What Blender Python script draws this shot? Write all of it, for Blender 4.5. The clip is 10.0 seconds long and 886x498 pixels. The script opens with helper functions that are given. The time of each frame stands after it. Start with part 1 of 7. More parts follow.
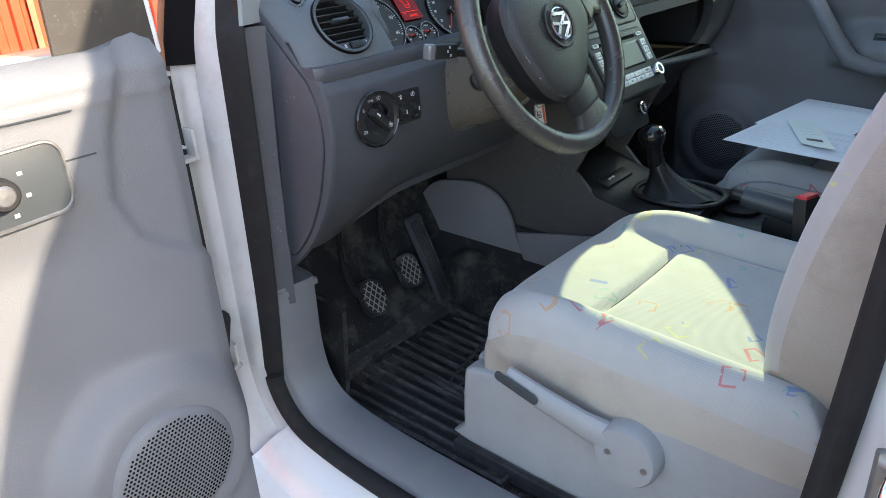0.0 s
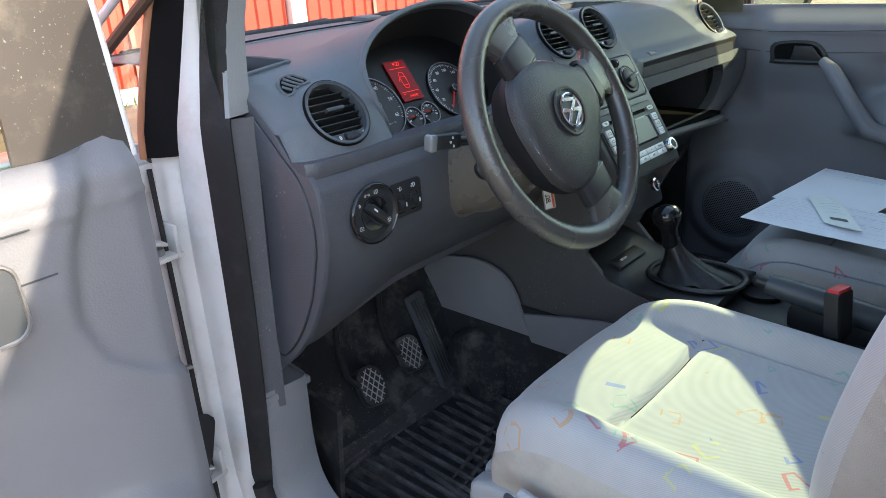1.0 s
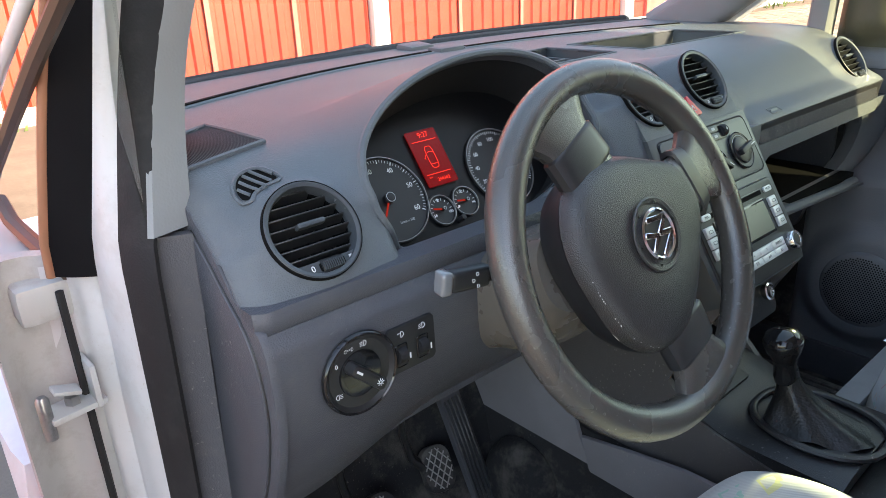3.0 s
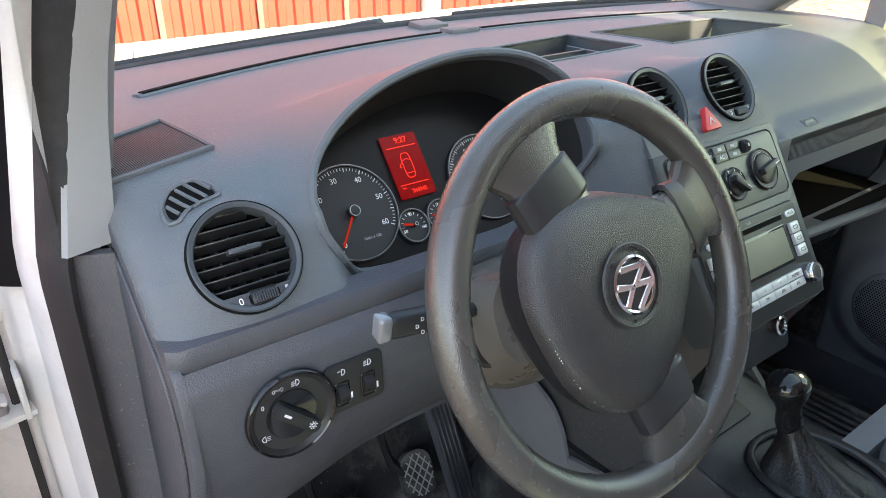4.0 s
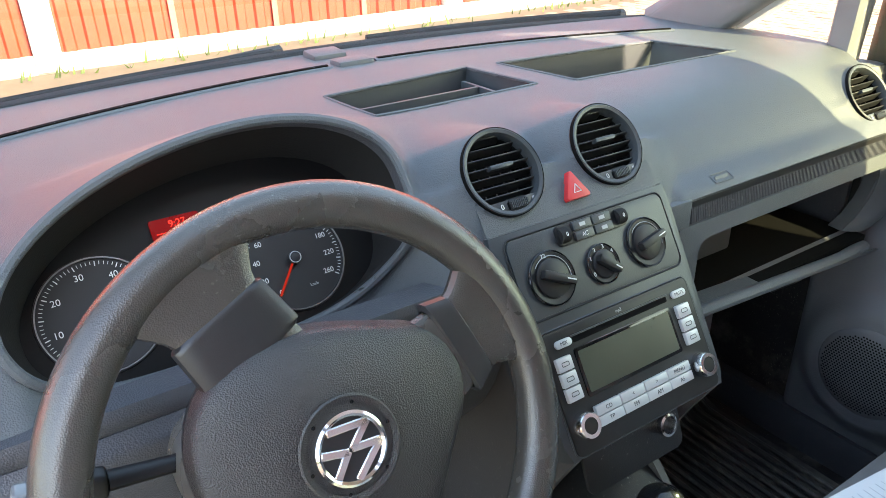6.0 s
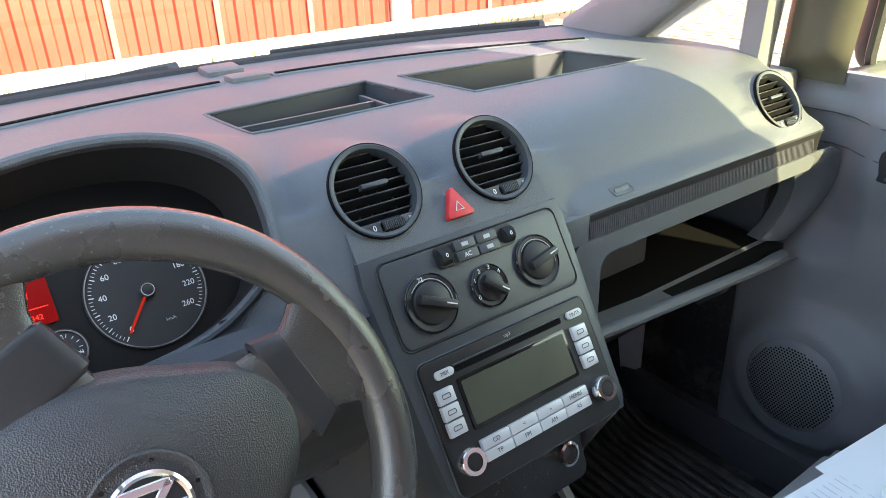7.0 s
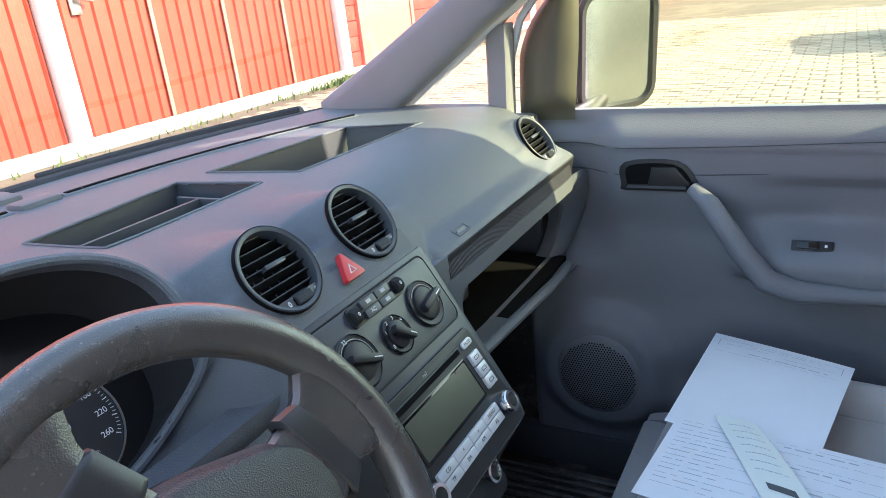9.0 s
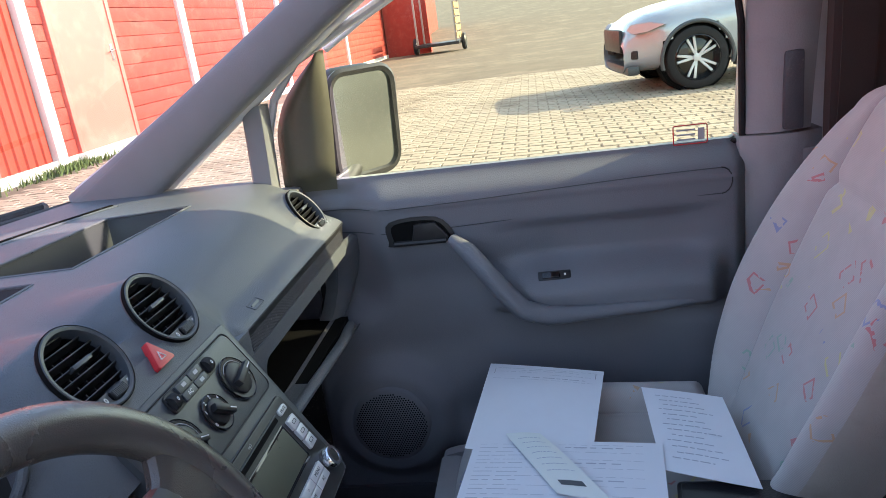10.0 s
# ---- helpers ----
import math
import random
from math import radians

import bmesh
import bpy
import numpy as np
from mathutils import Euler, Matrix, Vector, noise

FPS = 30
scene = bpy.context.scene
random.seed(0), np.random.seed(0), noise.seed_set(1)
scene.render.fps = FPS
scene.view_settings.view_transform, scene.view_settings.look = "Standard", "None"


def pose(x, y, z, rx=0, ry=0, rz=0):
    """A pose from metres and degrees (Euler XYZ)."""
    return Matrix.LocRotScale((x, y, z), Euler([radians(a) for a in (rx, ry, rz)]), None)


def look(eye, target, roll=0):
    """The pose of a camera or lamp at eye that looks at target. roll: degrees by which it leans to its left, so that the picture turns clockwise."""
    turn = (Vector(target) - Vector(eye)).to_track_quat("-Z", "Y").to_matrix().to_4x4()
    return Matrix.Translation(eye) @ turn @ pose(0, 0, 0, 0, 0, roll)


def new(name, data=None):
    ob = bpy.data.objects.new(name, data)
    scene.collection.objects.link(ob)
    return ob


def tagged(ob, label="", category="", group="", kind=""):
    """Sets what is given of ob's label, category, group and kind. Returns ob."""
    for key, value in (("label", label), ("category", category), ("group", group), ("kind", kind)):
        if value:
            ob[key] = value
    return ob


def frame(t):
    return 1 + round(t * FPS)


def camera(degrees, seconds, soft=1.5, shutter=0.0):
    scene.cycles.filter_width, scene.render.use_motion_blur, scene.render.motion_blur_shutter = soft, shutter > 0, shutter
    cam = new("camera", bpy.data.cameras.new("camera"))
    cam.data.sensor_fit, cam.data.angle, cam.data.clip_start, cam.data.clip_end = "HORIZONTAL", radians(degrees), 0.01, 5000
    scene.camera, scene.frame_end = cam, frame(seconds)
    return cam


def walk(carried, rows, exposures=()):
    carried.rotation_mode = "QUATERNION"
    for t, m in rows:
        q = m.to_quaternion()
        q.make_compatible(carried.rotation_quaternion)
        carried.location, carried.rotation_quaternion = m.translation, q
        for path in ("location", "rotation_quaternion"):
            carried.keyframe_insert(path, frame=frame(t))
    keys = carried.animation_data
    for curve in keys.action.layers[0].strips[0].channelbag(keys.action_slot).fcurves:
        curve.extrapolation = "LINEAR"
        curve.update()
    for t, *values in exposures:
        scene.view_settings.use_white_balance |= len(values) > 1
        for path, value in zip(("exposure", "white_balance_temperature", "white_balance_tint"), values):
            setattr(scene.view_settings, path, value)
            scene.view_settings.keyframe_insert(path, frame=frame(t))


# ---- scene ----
cam = camera(62.7, 10.0, soft=0.8)
PATH = [
    (0, (-1.331, -0.59, 1.193), (0.009, 0.635, 0.355), -3.3),
    (0.5, (-1.293, -0.555, 1.214), (0.074, 0.674, 0.427), -3.2),
    (1, (-1.245, -0.516, 1.237), (0.129, 0.737, 0.501), -3.4),
    (1.5, (-1.179, -0.469, 1.254), (0.183, 0.821, 0.559), -3.6),
    (2, (-1.1, -0.431, 1.26), (0.219, 0.908, 0.574), -3.7),
    (2.5, (-1.009, -0.376, 1.278), (0.258, 1.001, 0.57), -3.5),
    (2.7, (-0.983, -0.351, 1.281), (0.262, 1.037, 0.558), -3.2),
    (3.8, (-0.837, -0.306, 1.32), (0.278, 1.123, 0.473), -0.6),
    (4, (-0.817, -0.306, 1.324), (0.269, 1.136, 0.462), -0.3),
    (4.5, (-0.748, -0.313, 1.334), (0.287, 1.154, 0.452), 0.4),
    (5, (-0.688, -0.321, 1.339), (0.301, 1.175, 0.454), 0.2),
    (5.5, (-0.6, -0.325, 1.348), (0.366, 1.193, 0.475), -0.4),
    (5.7, (-0.563, -0.321, 1.367), (0.393, 1.193, 0.477), -1.2),
    (6.8, (-0.423, -0.325, 1.347), (0.604, 1.157, 0.481), -2.0),
    (7, (-0.409, -0.331, 1.345), (0.647, 1.136, 0.489), -2.1),
    (7.5, (-0.367, -0.337, 1.338), (0.781, 1.071, 0.5), -2.8),
    (8, (-0.415, -0.311, 1.34), (0.863, 1.005, 0.542), -3.7),
    (8.5, (-0.501, -0.281, 1.339), (0.948, 0.882, 0.599), -4.9),
    (9, (-0.574, -0.234, 1.345), (1.055, 0.701, 0.656), -6.5),
    (9.5, (-0.637, -0.209, 1.357), (1.156, 0.407, 0.72), -7.8),
    (10, (-0.657, -0.205, 1.366), (1.232, 0.084, 0.774), -7.8),
]
walk(cam, [(t, look(e, g, r)) for t, e, g, r in PATH], exposures=((0.0, 2.70, 7500, 13), (1.0, 2.70, 7350, 14), (1.5, 2.72, 7250, 14), (2.5, 2.85, 7750, 16), (4.5, 3.42, 8500, 15), (7.5, 3.50, 7900, 16), (9.0, 3.12, 7200, 17), (9.5, 2.90, 6900, 19), (10.0, 2.60, 7050, 25)))

# ---------- world, sun ----------
SUN = Vector((-0.228, 0.865, -0.43)).normalized()
world = bpy.data.worlds.new("world")
scene.world = world
world.use_nodes = True
wn = world.node_tree
sky = wn.nodes.new("ShaderNodeTexSky")
sky.sky_type = "NISHITA"
sky.sun_disc = False
sky.sun_elevation = math.asin(-SUN.z)
sky.sun_rotation = math.atan2(-SUN.x, -SUN.y)
sky.dust_density, sky.ozone_density = 1.0, 1.5
bg = wn.nodes["Background"]
bg.inputs[1].default_value = 0.15
wn.links.new(sky.outputs[0], bg.inputs[0])
sun_data = bpy.data.lights.new("sun", "SUN")
sun_data.energy, sun_data.angle, sun_data.color = 2.05, radians(0.55), (1.0, 0.91, 0.77)
sun_lamp = new("sun", sun_data)
sun_lamp.matrix_world = look((0, -20, 12), Vector((0, -20, 12)) + SUN)

# spot lamp added to stand in for the low sun thrown back into the cabin by the passenger's wing mirror: a narrow beam
# on the driver's seat
glint_data = bpy.data.lights.new("mirror_glint_lamp", "SPOT")
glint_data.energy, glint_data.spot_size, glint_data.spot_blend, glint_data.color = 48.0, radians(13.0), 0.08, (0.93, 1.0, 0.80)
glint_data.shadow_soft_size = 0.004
glint = new("mirror_glint_lamp", glint_data)
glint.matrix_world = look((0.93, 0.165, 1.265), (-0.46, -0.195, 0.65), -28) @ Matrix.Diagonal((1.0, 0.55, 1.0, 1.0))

# ---------- materials ----------


def mat(name, col, rough=0.5, metal=0.0, grain=0.0, gscale=400.0, vary=0.12, vscale=9.0, spec=0.5, dirt=None, dscale=14.0, damt=0.5, coat=0.0, specks=0.0):
    """Principled surface: large soft variation, fine grain relief, optional patches of a second colour."""
    m = bpy.data.materials.new(name)
    m.use_nodes = True
    t = m.node_tree
    b = t.nodes["Principled BSDF"]
    b.inputs["Metallic"].default_value = metal
    b.inputs["Specular IOR Level"].default_value = spec
    b.inputs["Coat Weight"].default_value = coat
    tc = t.nodes.new("ShaderNodeTexCoord")
    n1 = t.nodes.new("ShaderNodeTexNoise")
    n1.inputs["Scale"].default_value, n1.inputs["Detail"].default_value = vscale, 6
    t.links.new(tc.outputs["Object"], n1.inputs["Vector"])
    mx = t.nodes.new("ShaderNodeMix")
    mx.data_type = "RGBA"
    mx.inputs[6].default_value = (*[c * (1 - vary) for c in col], 1)
    mx.inputs[7].default_value = (*[min(1, c * (1 + vary)) for c in col], 1)
    t.links.new(n1.outputs[0], mx.inputs[0])
    out = mx.outputs[2]
    if dirt:
        n2 = t.nodes.new("ShaderNodeTexNoise")
        n2.inputs["Scale"].default_value, n2.inputs["Detail"].default_value, n2.inputs["Roughness"].default_value = dscale, 9, 0.7
        t.links.new(tc.outputs["Object"], n2.inputs["Vector"])
        r = t.nodes.new("ShaderNodeMapRange")
        r.inputs[1].default_value, r.inputs[2].default_value, r.inputs[4].default_value = 0.5, 0.75, damt
        t.links.new(n2.outputs[0], r.inputs[0])
        m2 = t.nodes.new("ShaderNodeMix")
        m2.data_type = "RGBA"
        m2.inputs[7].default_value = (*dirt, 1)
        t.links.new(r.outputs[0], m2.inputs[0])
        t.links.new(out, m2.inputs[6])
        out = m2.outputs[2]
    if specks:
        n3, n4 = t.nodes.new("ShaderNodeTexNoise"), t.nodes.new("ShaderNodeTexNoise")
        n3.inputs["Scale"].default_value, n3.inputs["Detail"].default_value = 260, 4
        n4.inputs["Scale"].default_value, n4.inputs["Detail"].default_value = 7, 3
        r3, r4 = t.nodes.new("ShaderNodeMapRange"), t.nodes.new("ShaderNodeMapRange")
        r3.inputs[1].default_value, r3.inputs[2].default_value = 0.64, 0.72
        r4.inputs[1].default_value, r4.inputs[2].default_value, r4.inputs[4].default_value = 0.45, 0.65, specks
        mm = t.nodes.new("ShaderNodeMath")
        mm.operation = "MULTIPLY"
        for n_, r_ in ((n3, r3), (n4, r4)):
            t.links.new(tc.outputs["Object"], n_.inputs["Vector"])
            t.links.new(n_.outputs[0], r_.inputs[0])
        t.links.new(r3.outputs[0], mm.inputs[0])
        t.links.new(r4.outputs[0], mm.inputs[1])
        m5 = t.nodes.new("ShaderNodeMix")
        m5.data_type = "RGBA"
        m5.inputs[7].default_value = (0.42, 0.40, 0.37, 1)
        t.links.new(mm.outputs[0], m5.inputs[0])
        t.links.new(out, m5.inputs[6])
        out = m5.outputs[2]
    t.links.new(out, b.inputs["Base Color"])
    rr = t.nodes.new("ShaderNodeMapRange")
    rr.inputs[3].default_value, rr.inputs[4].default_value = max(0.02, rough - 0.07), min(1, rough + 0.07)
    t.links.new(n1.outputs[0], rr.inputs[0])
    t.links.new(rr.outputs[0], b.inputs["Roughness"])
    if grain:
        v = t.nodes.new("ShaderNodeTexVoronoi")
        v.inputs["Scale"].default_value = gscale
        t.links.new(tc.outputs["Object"], v.inputs["Vector"])
        bp = t.nodes.new("ShaderNodeBump")
        bp.inputs["Strength"].default_value, bp.inputs["Distance"].default_value = grain, 0.001
        t.links.new(v.outputs[0], bp.inputs["Height"])
        t.links.new(bp.outputs[0], b.inputs["Normal"])
    return m


def glow(name, col, strength):
    m = bpy.data.materials.new(name)
    m.use_nodes = True
    b = m.node_tree.nodes["Principled BSDF"]
    b.inputs["Base Color"].default_value = (*[c * 0.08 for c in col], 1)
    b.inputs["Emission Color"].default_value = (*col, 1)
    b.inputs["Emission Strength"].default_value = strength
    b.inputs["Roughness"].default_value = 0.25
    b.inputs["Specular IOR Level"].default_value = 0.15
    return m


def glass(name, tint, gloss=0.05):
    m = bpy.data.materials.new(name)
    m.use_nodes = True
    t = m.node_tree
    t.nodes.remove(t.nodes["Principled BSDF"])
    tr, gl = t.nodes.new("ShaderNodeBsdfTransparent"), t.nodes.new("ShaderNodeBsdfGlossy")
    tr.inputs[0].default_value = (*tint, 1)
    gl.inputs["Roughness"].default_value = 0.02
    fr, mx = t.nodes.new("ShaderNodeFresnel"), t.nodes.new("ShaderNodeMixShader")
    fr.inputs[0].default_value = 1.3
    t.links.new(fr.outputs[0], mx.inputs[0])
    t.links.new(tr.outputs[0], mx.inputs[1])
    t.links.new(gl.outputs[0], mx.inputs[2])
    t.links.new(mx.outputs[0], t.nodes["Material Output"].inputs[0])
    return m


def fabric(name, col, marks=True):
    """Ribbed upholstery weave with scattered small coloured angular figures."""
    m = mat(name, col, 0.95, vary=0.10, vscale=25, spec=0.15)
    t = m.node_tree
    b = t.nodes["Principled BSDF"]
    b.inputs["Sheen Weight"].default_value = 0.3
    tc = t.nodes.new("ShaderNodeTexCoord")
    base = b.inputs["Base Color"].links[0].from_socket
    w = t.nodes.new("ShaderNodeTexWave")
    w.inputs["Scale"].default_value, w.inputs["Distortion"].default_value = 12, 0.6
    ms = t.nodes.new("ShaderNodeMapping")
    ms.inputs["Scale"].default_value = (15, 15, 15)
    t.links.new(tc.outputs["Object"], ms.inputs[0])
    w.bands_direction = "DIAGONAL"
    t.links.new(ms.outputs[0], w.inputs["Vector"])
    mw = t.nodes.new("ShaderNodeMix")
    mw.data_type, mw.blend_type = "RGBA", "MULTIPLY"
    mw.inputs[0].default_value = 0.12
    t.links.new(base, mw.inputs[6])
    t.links.new(w.outputs[0], mw.inputs[7])
    out = mw.outputs[2]
    if marks:
        for k, (sc, lo, hi) in enumerate(((15.0, 0.165, 0.225), (12.5, 0.13, 0.18))):
            mp = t.nodes.new("ShaderNodeMapping")
            mp.inputs["Rotation"].default_value = (0.5 + k, 0.3, 0.7 + 1.3 * k)
            mp.inputs["Location"].default_value = (k * 3.1, 0, 0)
            t.links.new(tc.outputs["Object"], mp.inputs[0])
            v = t.nodes.new("ShaderNodeTexVoronoi")
            v.distance = "CHEBYCHEV"
            v.inputs["Scale"].default_value = sc
            v.inputs["Randomness"].default_value = 0.8
            t.links.new(mp.outputs[0], v.inputs["Vector"])
            a = t.nodes.new("ShaderNodeMath")
            a.operation, a.inputs[1].default_value, a.inputs[2].default_value = "COMPARE", (lo + hi) / 2, (hi - lo) / 2.6
            t.links.new(v.outputs["Distance"], a.inputs[0])
            sep = t.nodes.new("ShaderNodeSeparateColor")
            t.links.new(v.outputs["Color"], sep.inputs[0])
            g = t.nodes.new("ShaderNodeMath")
            g.operation, g.inputs[1].default_value = "GREATER_THAN", 0.12
            t.links.new(sep.outputs[1], g.inputs[0])
            ml = t.nodes.new("ShaderNodeMath")
            ml.operation = "MULTIPLY"
            t.links.new(a.outputs[0], ml.inputs[0])
            t.links.new(g.outputs[0], ml.inputs[1])
            nz = t.nodes.new("ShaderNodeTexNoise")
            nz.inputs["Scale"].default_value = 42
            t.links.new(mp.outputs[0], nz.inputs["Vector"])
            gn = t.nodes.new("ShaderNodeMath")
            gn.operation, gn.inputs[1].default_value = "GREATER_THAN", 0.48
            t.links.new(nz.outputs[0], gn.inputs[0])
            m3 = t.nodes.new("ShaderNodeMath")
            m3.operation = "MULTIPLY"
            t.links.new(ml.outputs[0], m3.inputs[0])
            t.links.new(gn.outputs[0], m3.inputs[1])
            m4 = t.nodes.new("ShaderNodeMath")
            m4.operation, m4.inputs[1].default_value = "MULTIPLY", 0.65
            t.links.new(m3.outputs[0], m4.inputs[0])
            ramp = t.nodes.new("ShaderNodeValToRGB")
            ramp.color_ramp.interpolation = "CONSTANT"
            cols = [(0.55, 0.09, 0.10), (0.12, 0.20, 0.46), (0.55, 0.53, 0.16), (0.55, 0.29, 0.12), (0.18, 0.40, 0.30)]
            el = ramp.color_ramp.elements
            while len(el) < 5:
                el.new(0.5)
            for e, c, p in zip(el, cols, (0, 0.3, 0.5, 0.68, 0.85)):
                e.position, e.color = p, (*c, 1)
            t.links.new(sep.outputs[0], ramp.inputs[0])
            mk = t.nodes.new("ShaderNodeMix")
            mk.data_type = "RGBA"
            t.links.new(m4.outputs[0], mk.inputs[0])
            t.links.new(out, mk.inputs[6])
            t.links.new(ramp.outputs[0], mk.inputs[7])
            out = mk.outputs[2]
    t.links.new(out, b.inputs["Base Color"])
    bp = t.nodes.new("ShaderNodeBump")
    bp.inputs["Strength"].default_value, bp.inputs["Distance"].default_value = 0.12, 0.0008
    t.links.new(w.outputs[0], bp.inputs["Height"])
    t.links.new(bp.outputs[0], b.inputs["Normal"])
    return m


DASH = mat("dash_plastic", (0.108, 0.121, 0.132), 0.47, grain=0.45, gscale=700, spec=0.28, specks=0.12, vary=0.08, dirt=(0.14, 0.143, 0.145), dscale=30, damt=0.25)
DASH2 = mat("dash_lower_plastic", (0.068, 0.071, 0.082), 0.46, grain=0.4, gscale=600, specks=0.45, dirt=(0.11, 0.105, 0.10), dscale=45, damt=0.35)
VENTM = mat("vent_plastic", (0.020, 0.021, 0.022), 0.34, vary=0.2, spec=0.5, dirt=(0.07, 0.066, 0.062), dscale=60, damt=0.3)
STACK = mat("console_plastic", (0.045, 0.053, 0.060), 0.40, grain=0.12, gscale=700)
GREY = mat("grey_trim_plastic", (0.30, 0.305, 0.315), 0.55, grain=0.3, gscale=380, dirt=(0.2, 0.19, 0.17), dscale=22, damt=0.2)
DOORP = mat("door_trim_plastic", (0.142, 0.150, 0.166), 0.55, grain=0.3, gscale=420, dirt=(0.15, 0.15, 0.15), dscale=18, damt=0.2)
LGREY = mat("pillar_trim_plastic", (0.205, 0.215, 0.22), 0.6, grain=0.2, gscale=380)
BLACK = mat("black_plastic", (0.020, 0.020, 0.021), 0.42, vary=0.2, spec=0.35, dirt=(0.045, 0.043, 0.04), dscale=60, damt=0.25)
GLOSS = mat("gloss_black", (0.010, 0.010, 0.011), 0.08, vary=0.1)
SEAL = mat("black_rubber", (0.018, 0.018, 0.019), 0.8, grain=0.2, dirt=(0.06, 0.058, 0.055), dscale=25, damt=0.3, spec=0.25)
# near-black with the shade of slots, gaps and cavities put into the colour
VOIDM = mat("void_shade", (0.006, 0.006, 0.006), 0.9, spec=0.1)
LEATHER = mat("worn_wheel_rubber", (0.060, 0.055, 0.049), 0.27, grain=0.2, gscale=900, vary=0.2, vscale=14, spec=0.9, dirt=(0.105, 0.095, 0.083), dscale=6, damt=0.25, specks=0.35)
HUBM = mat("airbag_cover_plastic", (0.030, 0.028, 0.028), 0.30, grain=0.55, gscale=900, spec=0.8)
SPOKEM = mat("satin_spoke_plastic", (0.026, 0.026, 0.027), 0.36, vary=0.2, grain=0.05, gscale=900, spec=0.6, dirt=(0.06, 0.058, 0.055), dscale=30, damt=0.3)
SHROUD = mat("column_shroud_plastic", (0.130, 0.115, 0.098), 0.28, grain=0.08, gscale=600, spec=0.75, dirt=(0.19, 0.17, 0.145), dscale=40, damt=0.3)
HOODIN = mat("hood_lining", (0.020, 0.019, 0.019), 0.8, grain=0.2, spec=0.2)
MESHM = mat("speaker_mesh", (0.085, 0.083, 0.080), 0.6)
FELT = mat("grey_felt", (0.205, 0.200, 0.210), 0.95, grain=0.4, gscale=900, spec=0.1, vary=0.2, specks=0.3)
SAILM = mat("dusty_sail_plastic", (0.050, 0.046, 0.042), 0.42, vary=0.15, grain=0.1, gscale=500, dirt=(0.17, 0.155, 0.125), dscale=18, damt=0.55, specks=0.4)
POSTM = mat("olive_post_plastic", (0.085, 0.082, 0.055), 0.55, vary=0.15, dirt=(0.13, 0.12, 0.09), dscale=30, damt=0.35)
FILM = mat("black_film", (0.010, 0.010, 0.011), 1.0, spec=0.0, vary=0.3, dirt=(0.014, 0.014, 0.014), dscale=8, damt=0.4)
SILLM = mat("sill_plastic", (0.155, 0.16, 0.17), 0.5, grain=0.25, gscale=400, vary=0.12, dirt=(0.20, 0.19, 0.17), dscale=16, damt=0.35, specks=0.3)
CONS = mat("black_console_plastic", (0.015, 0.015, 0.0165), 0.42, grain=0.2, gscale=600, dirt=(0.045, 0.042, 0.038), dscale=35, damt=0.3, specks=0.4)
SIDEC = mat("console_side_plastic", (0.072, 0.068, 0.069), 0.45, grain=0.25, gscale=500, dirt=(0.10, 0.09, 0.08), dscale=25, damt=0.35, specks=0.4)
CHROME = mat("chrome", (0.75, 0.75, 0.76), 0.12, 1.0, vary=0.05)
SILVER = mat("silver_buttons", (0.55, 0.57, 0.58), 0.35, 0.2, vary=0.06)
WHITEP = mat("white_body_paint", (0.70, 0.72, 0.74), 0.22, vary=0.05, dirt=(0.32, 0.26, 0.19), dscale=5, damt=0.35, coat=0.5)
# the body's white darkened for the jamb's shade, with dirt and specks
JAMBP = mat("shaded_white_paint", (0.52, 0.535, 0.54), 0.38, vary=0.10, vscale=6, dirt=(0.26, 0.22, 0.17), dscale=9, damt=0.45, specks=0.8)
WORNP = mat("grey_primer_paint", (0.42, 0.43, 0.42), 0.45, vary=0.15, dirt=(0.20, 0.16, 0.12), dscale=12, damt=0.6, specks=0.4)
RUBBER = mat("floor_mat_rubber", (0.022, 0.022, 0.024), 0.42, grain=0.2, dirt=(0.22, 0.21, 0.19), dscale=13, damt=0.8, specks=0.5)
RIBM = mat("dusty_rib_rubber", (0.050, 0.049, 0.048), 0.40, grain=0.2, vary=0.4, vscale=20, dirt=(0.24, 0.23, 0.21), dscale=25, damt=0.7, specks=0.8)
CARPET = mat("dusty_black_carpet", (0.016, 0.016, 0.018), 0.9, grain=0.8, gscale=900, dirt=(0.18, 0.165, 0.145), dscale=12, damt=0.7, specks=0.5)
BARM = mat("rubbed_bare_metal", (0.42, 0.41, 0.39), 0.38, 0.5, vary=0.2, dirt=(0.15, 0.14, 0.12), dscale=90, damt=0.4)
STEEL = mat("worn_steel", (0.32, 0.32, 0.32), 0.35, 0.8, vary=0.2, dirt=(0.1, 0.09, 0.08), dscale=60, damt=0.5)
RED = mat("red_button", (0.62, 0.035, 0.04), 0.4, vary=0.05)
WHITE = mat("white_print", (0.75, 0.75, 0.75), 0.6, vary=0.03)
DIMW = mat("dim_print", (0.40, 0.41, 0.42), 0.6, vary=0.03)
LCDM = mat("lcd_glass", (0.060, 0.066, 0.045), 0.30, vary=0.15, vscale=30)
REDLCD = glow("red_display", (0.50, 0.003, 0.004), 0.036)
REDLIT = glow("red_display_figures", (1.0, 0.04, 0.03), 0.22)
NEEDLE = glow("gauge_needle", (0.8, 0.04, 0.02), 0.05)
# white sheets, with the blue of the sky's light put into the colour
PAPER = mat("paper", (0.68, 0.715, 0.76), 0.8, vary=0.04, vscale=20)
INKG = mat("pale_ink", (0.40, 0.44, 0.50), 0.8)
RECEIPT = mat("receipt_paper", (0.66, 0.70, 0.66), 0.7, vary=0.06)
SEATF = fabric("seat_fabric", (0.44, 0.43, 0.42))
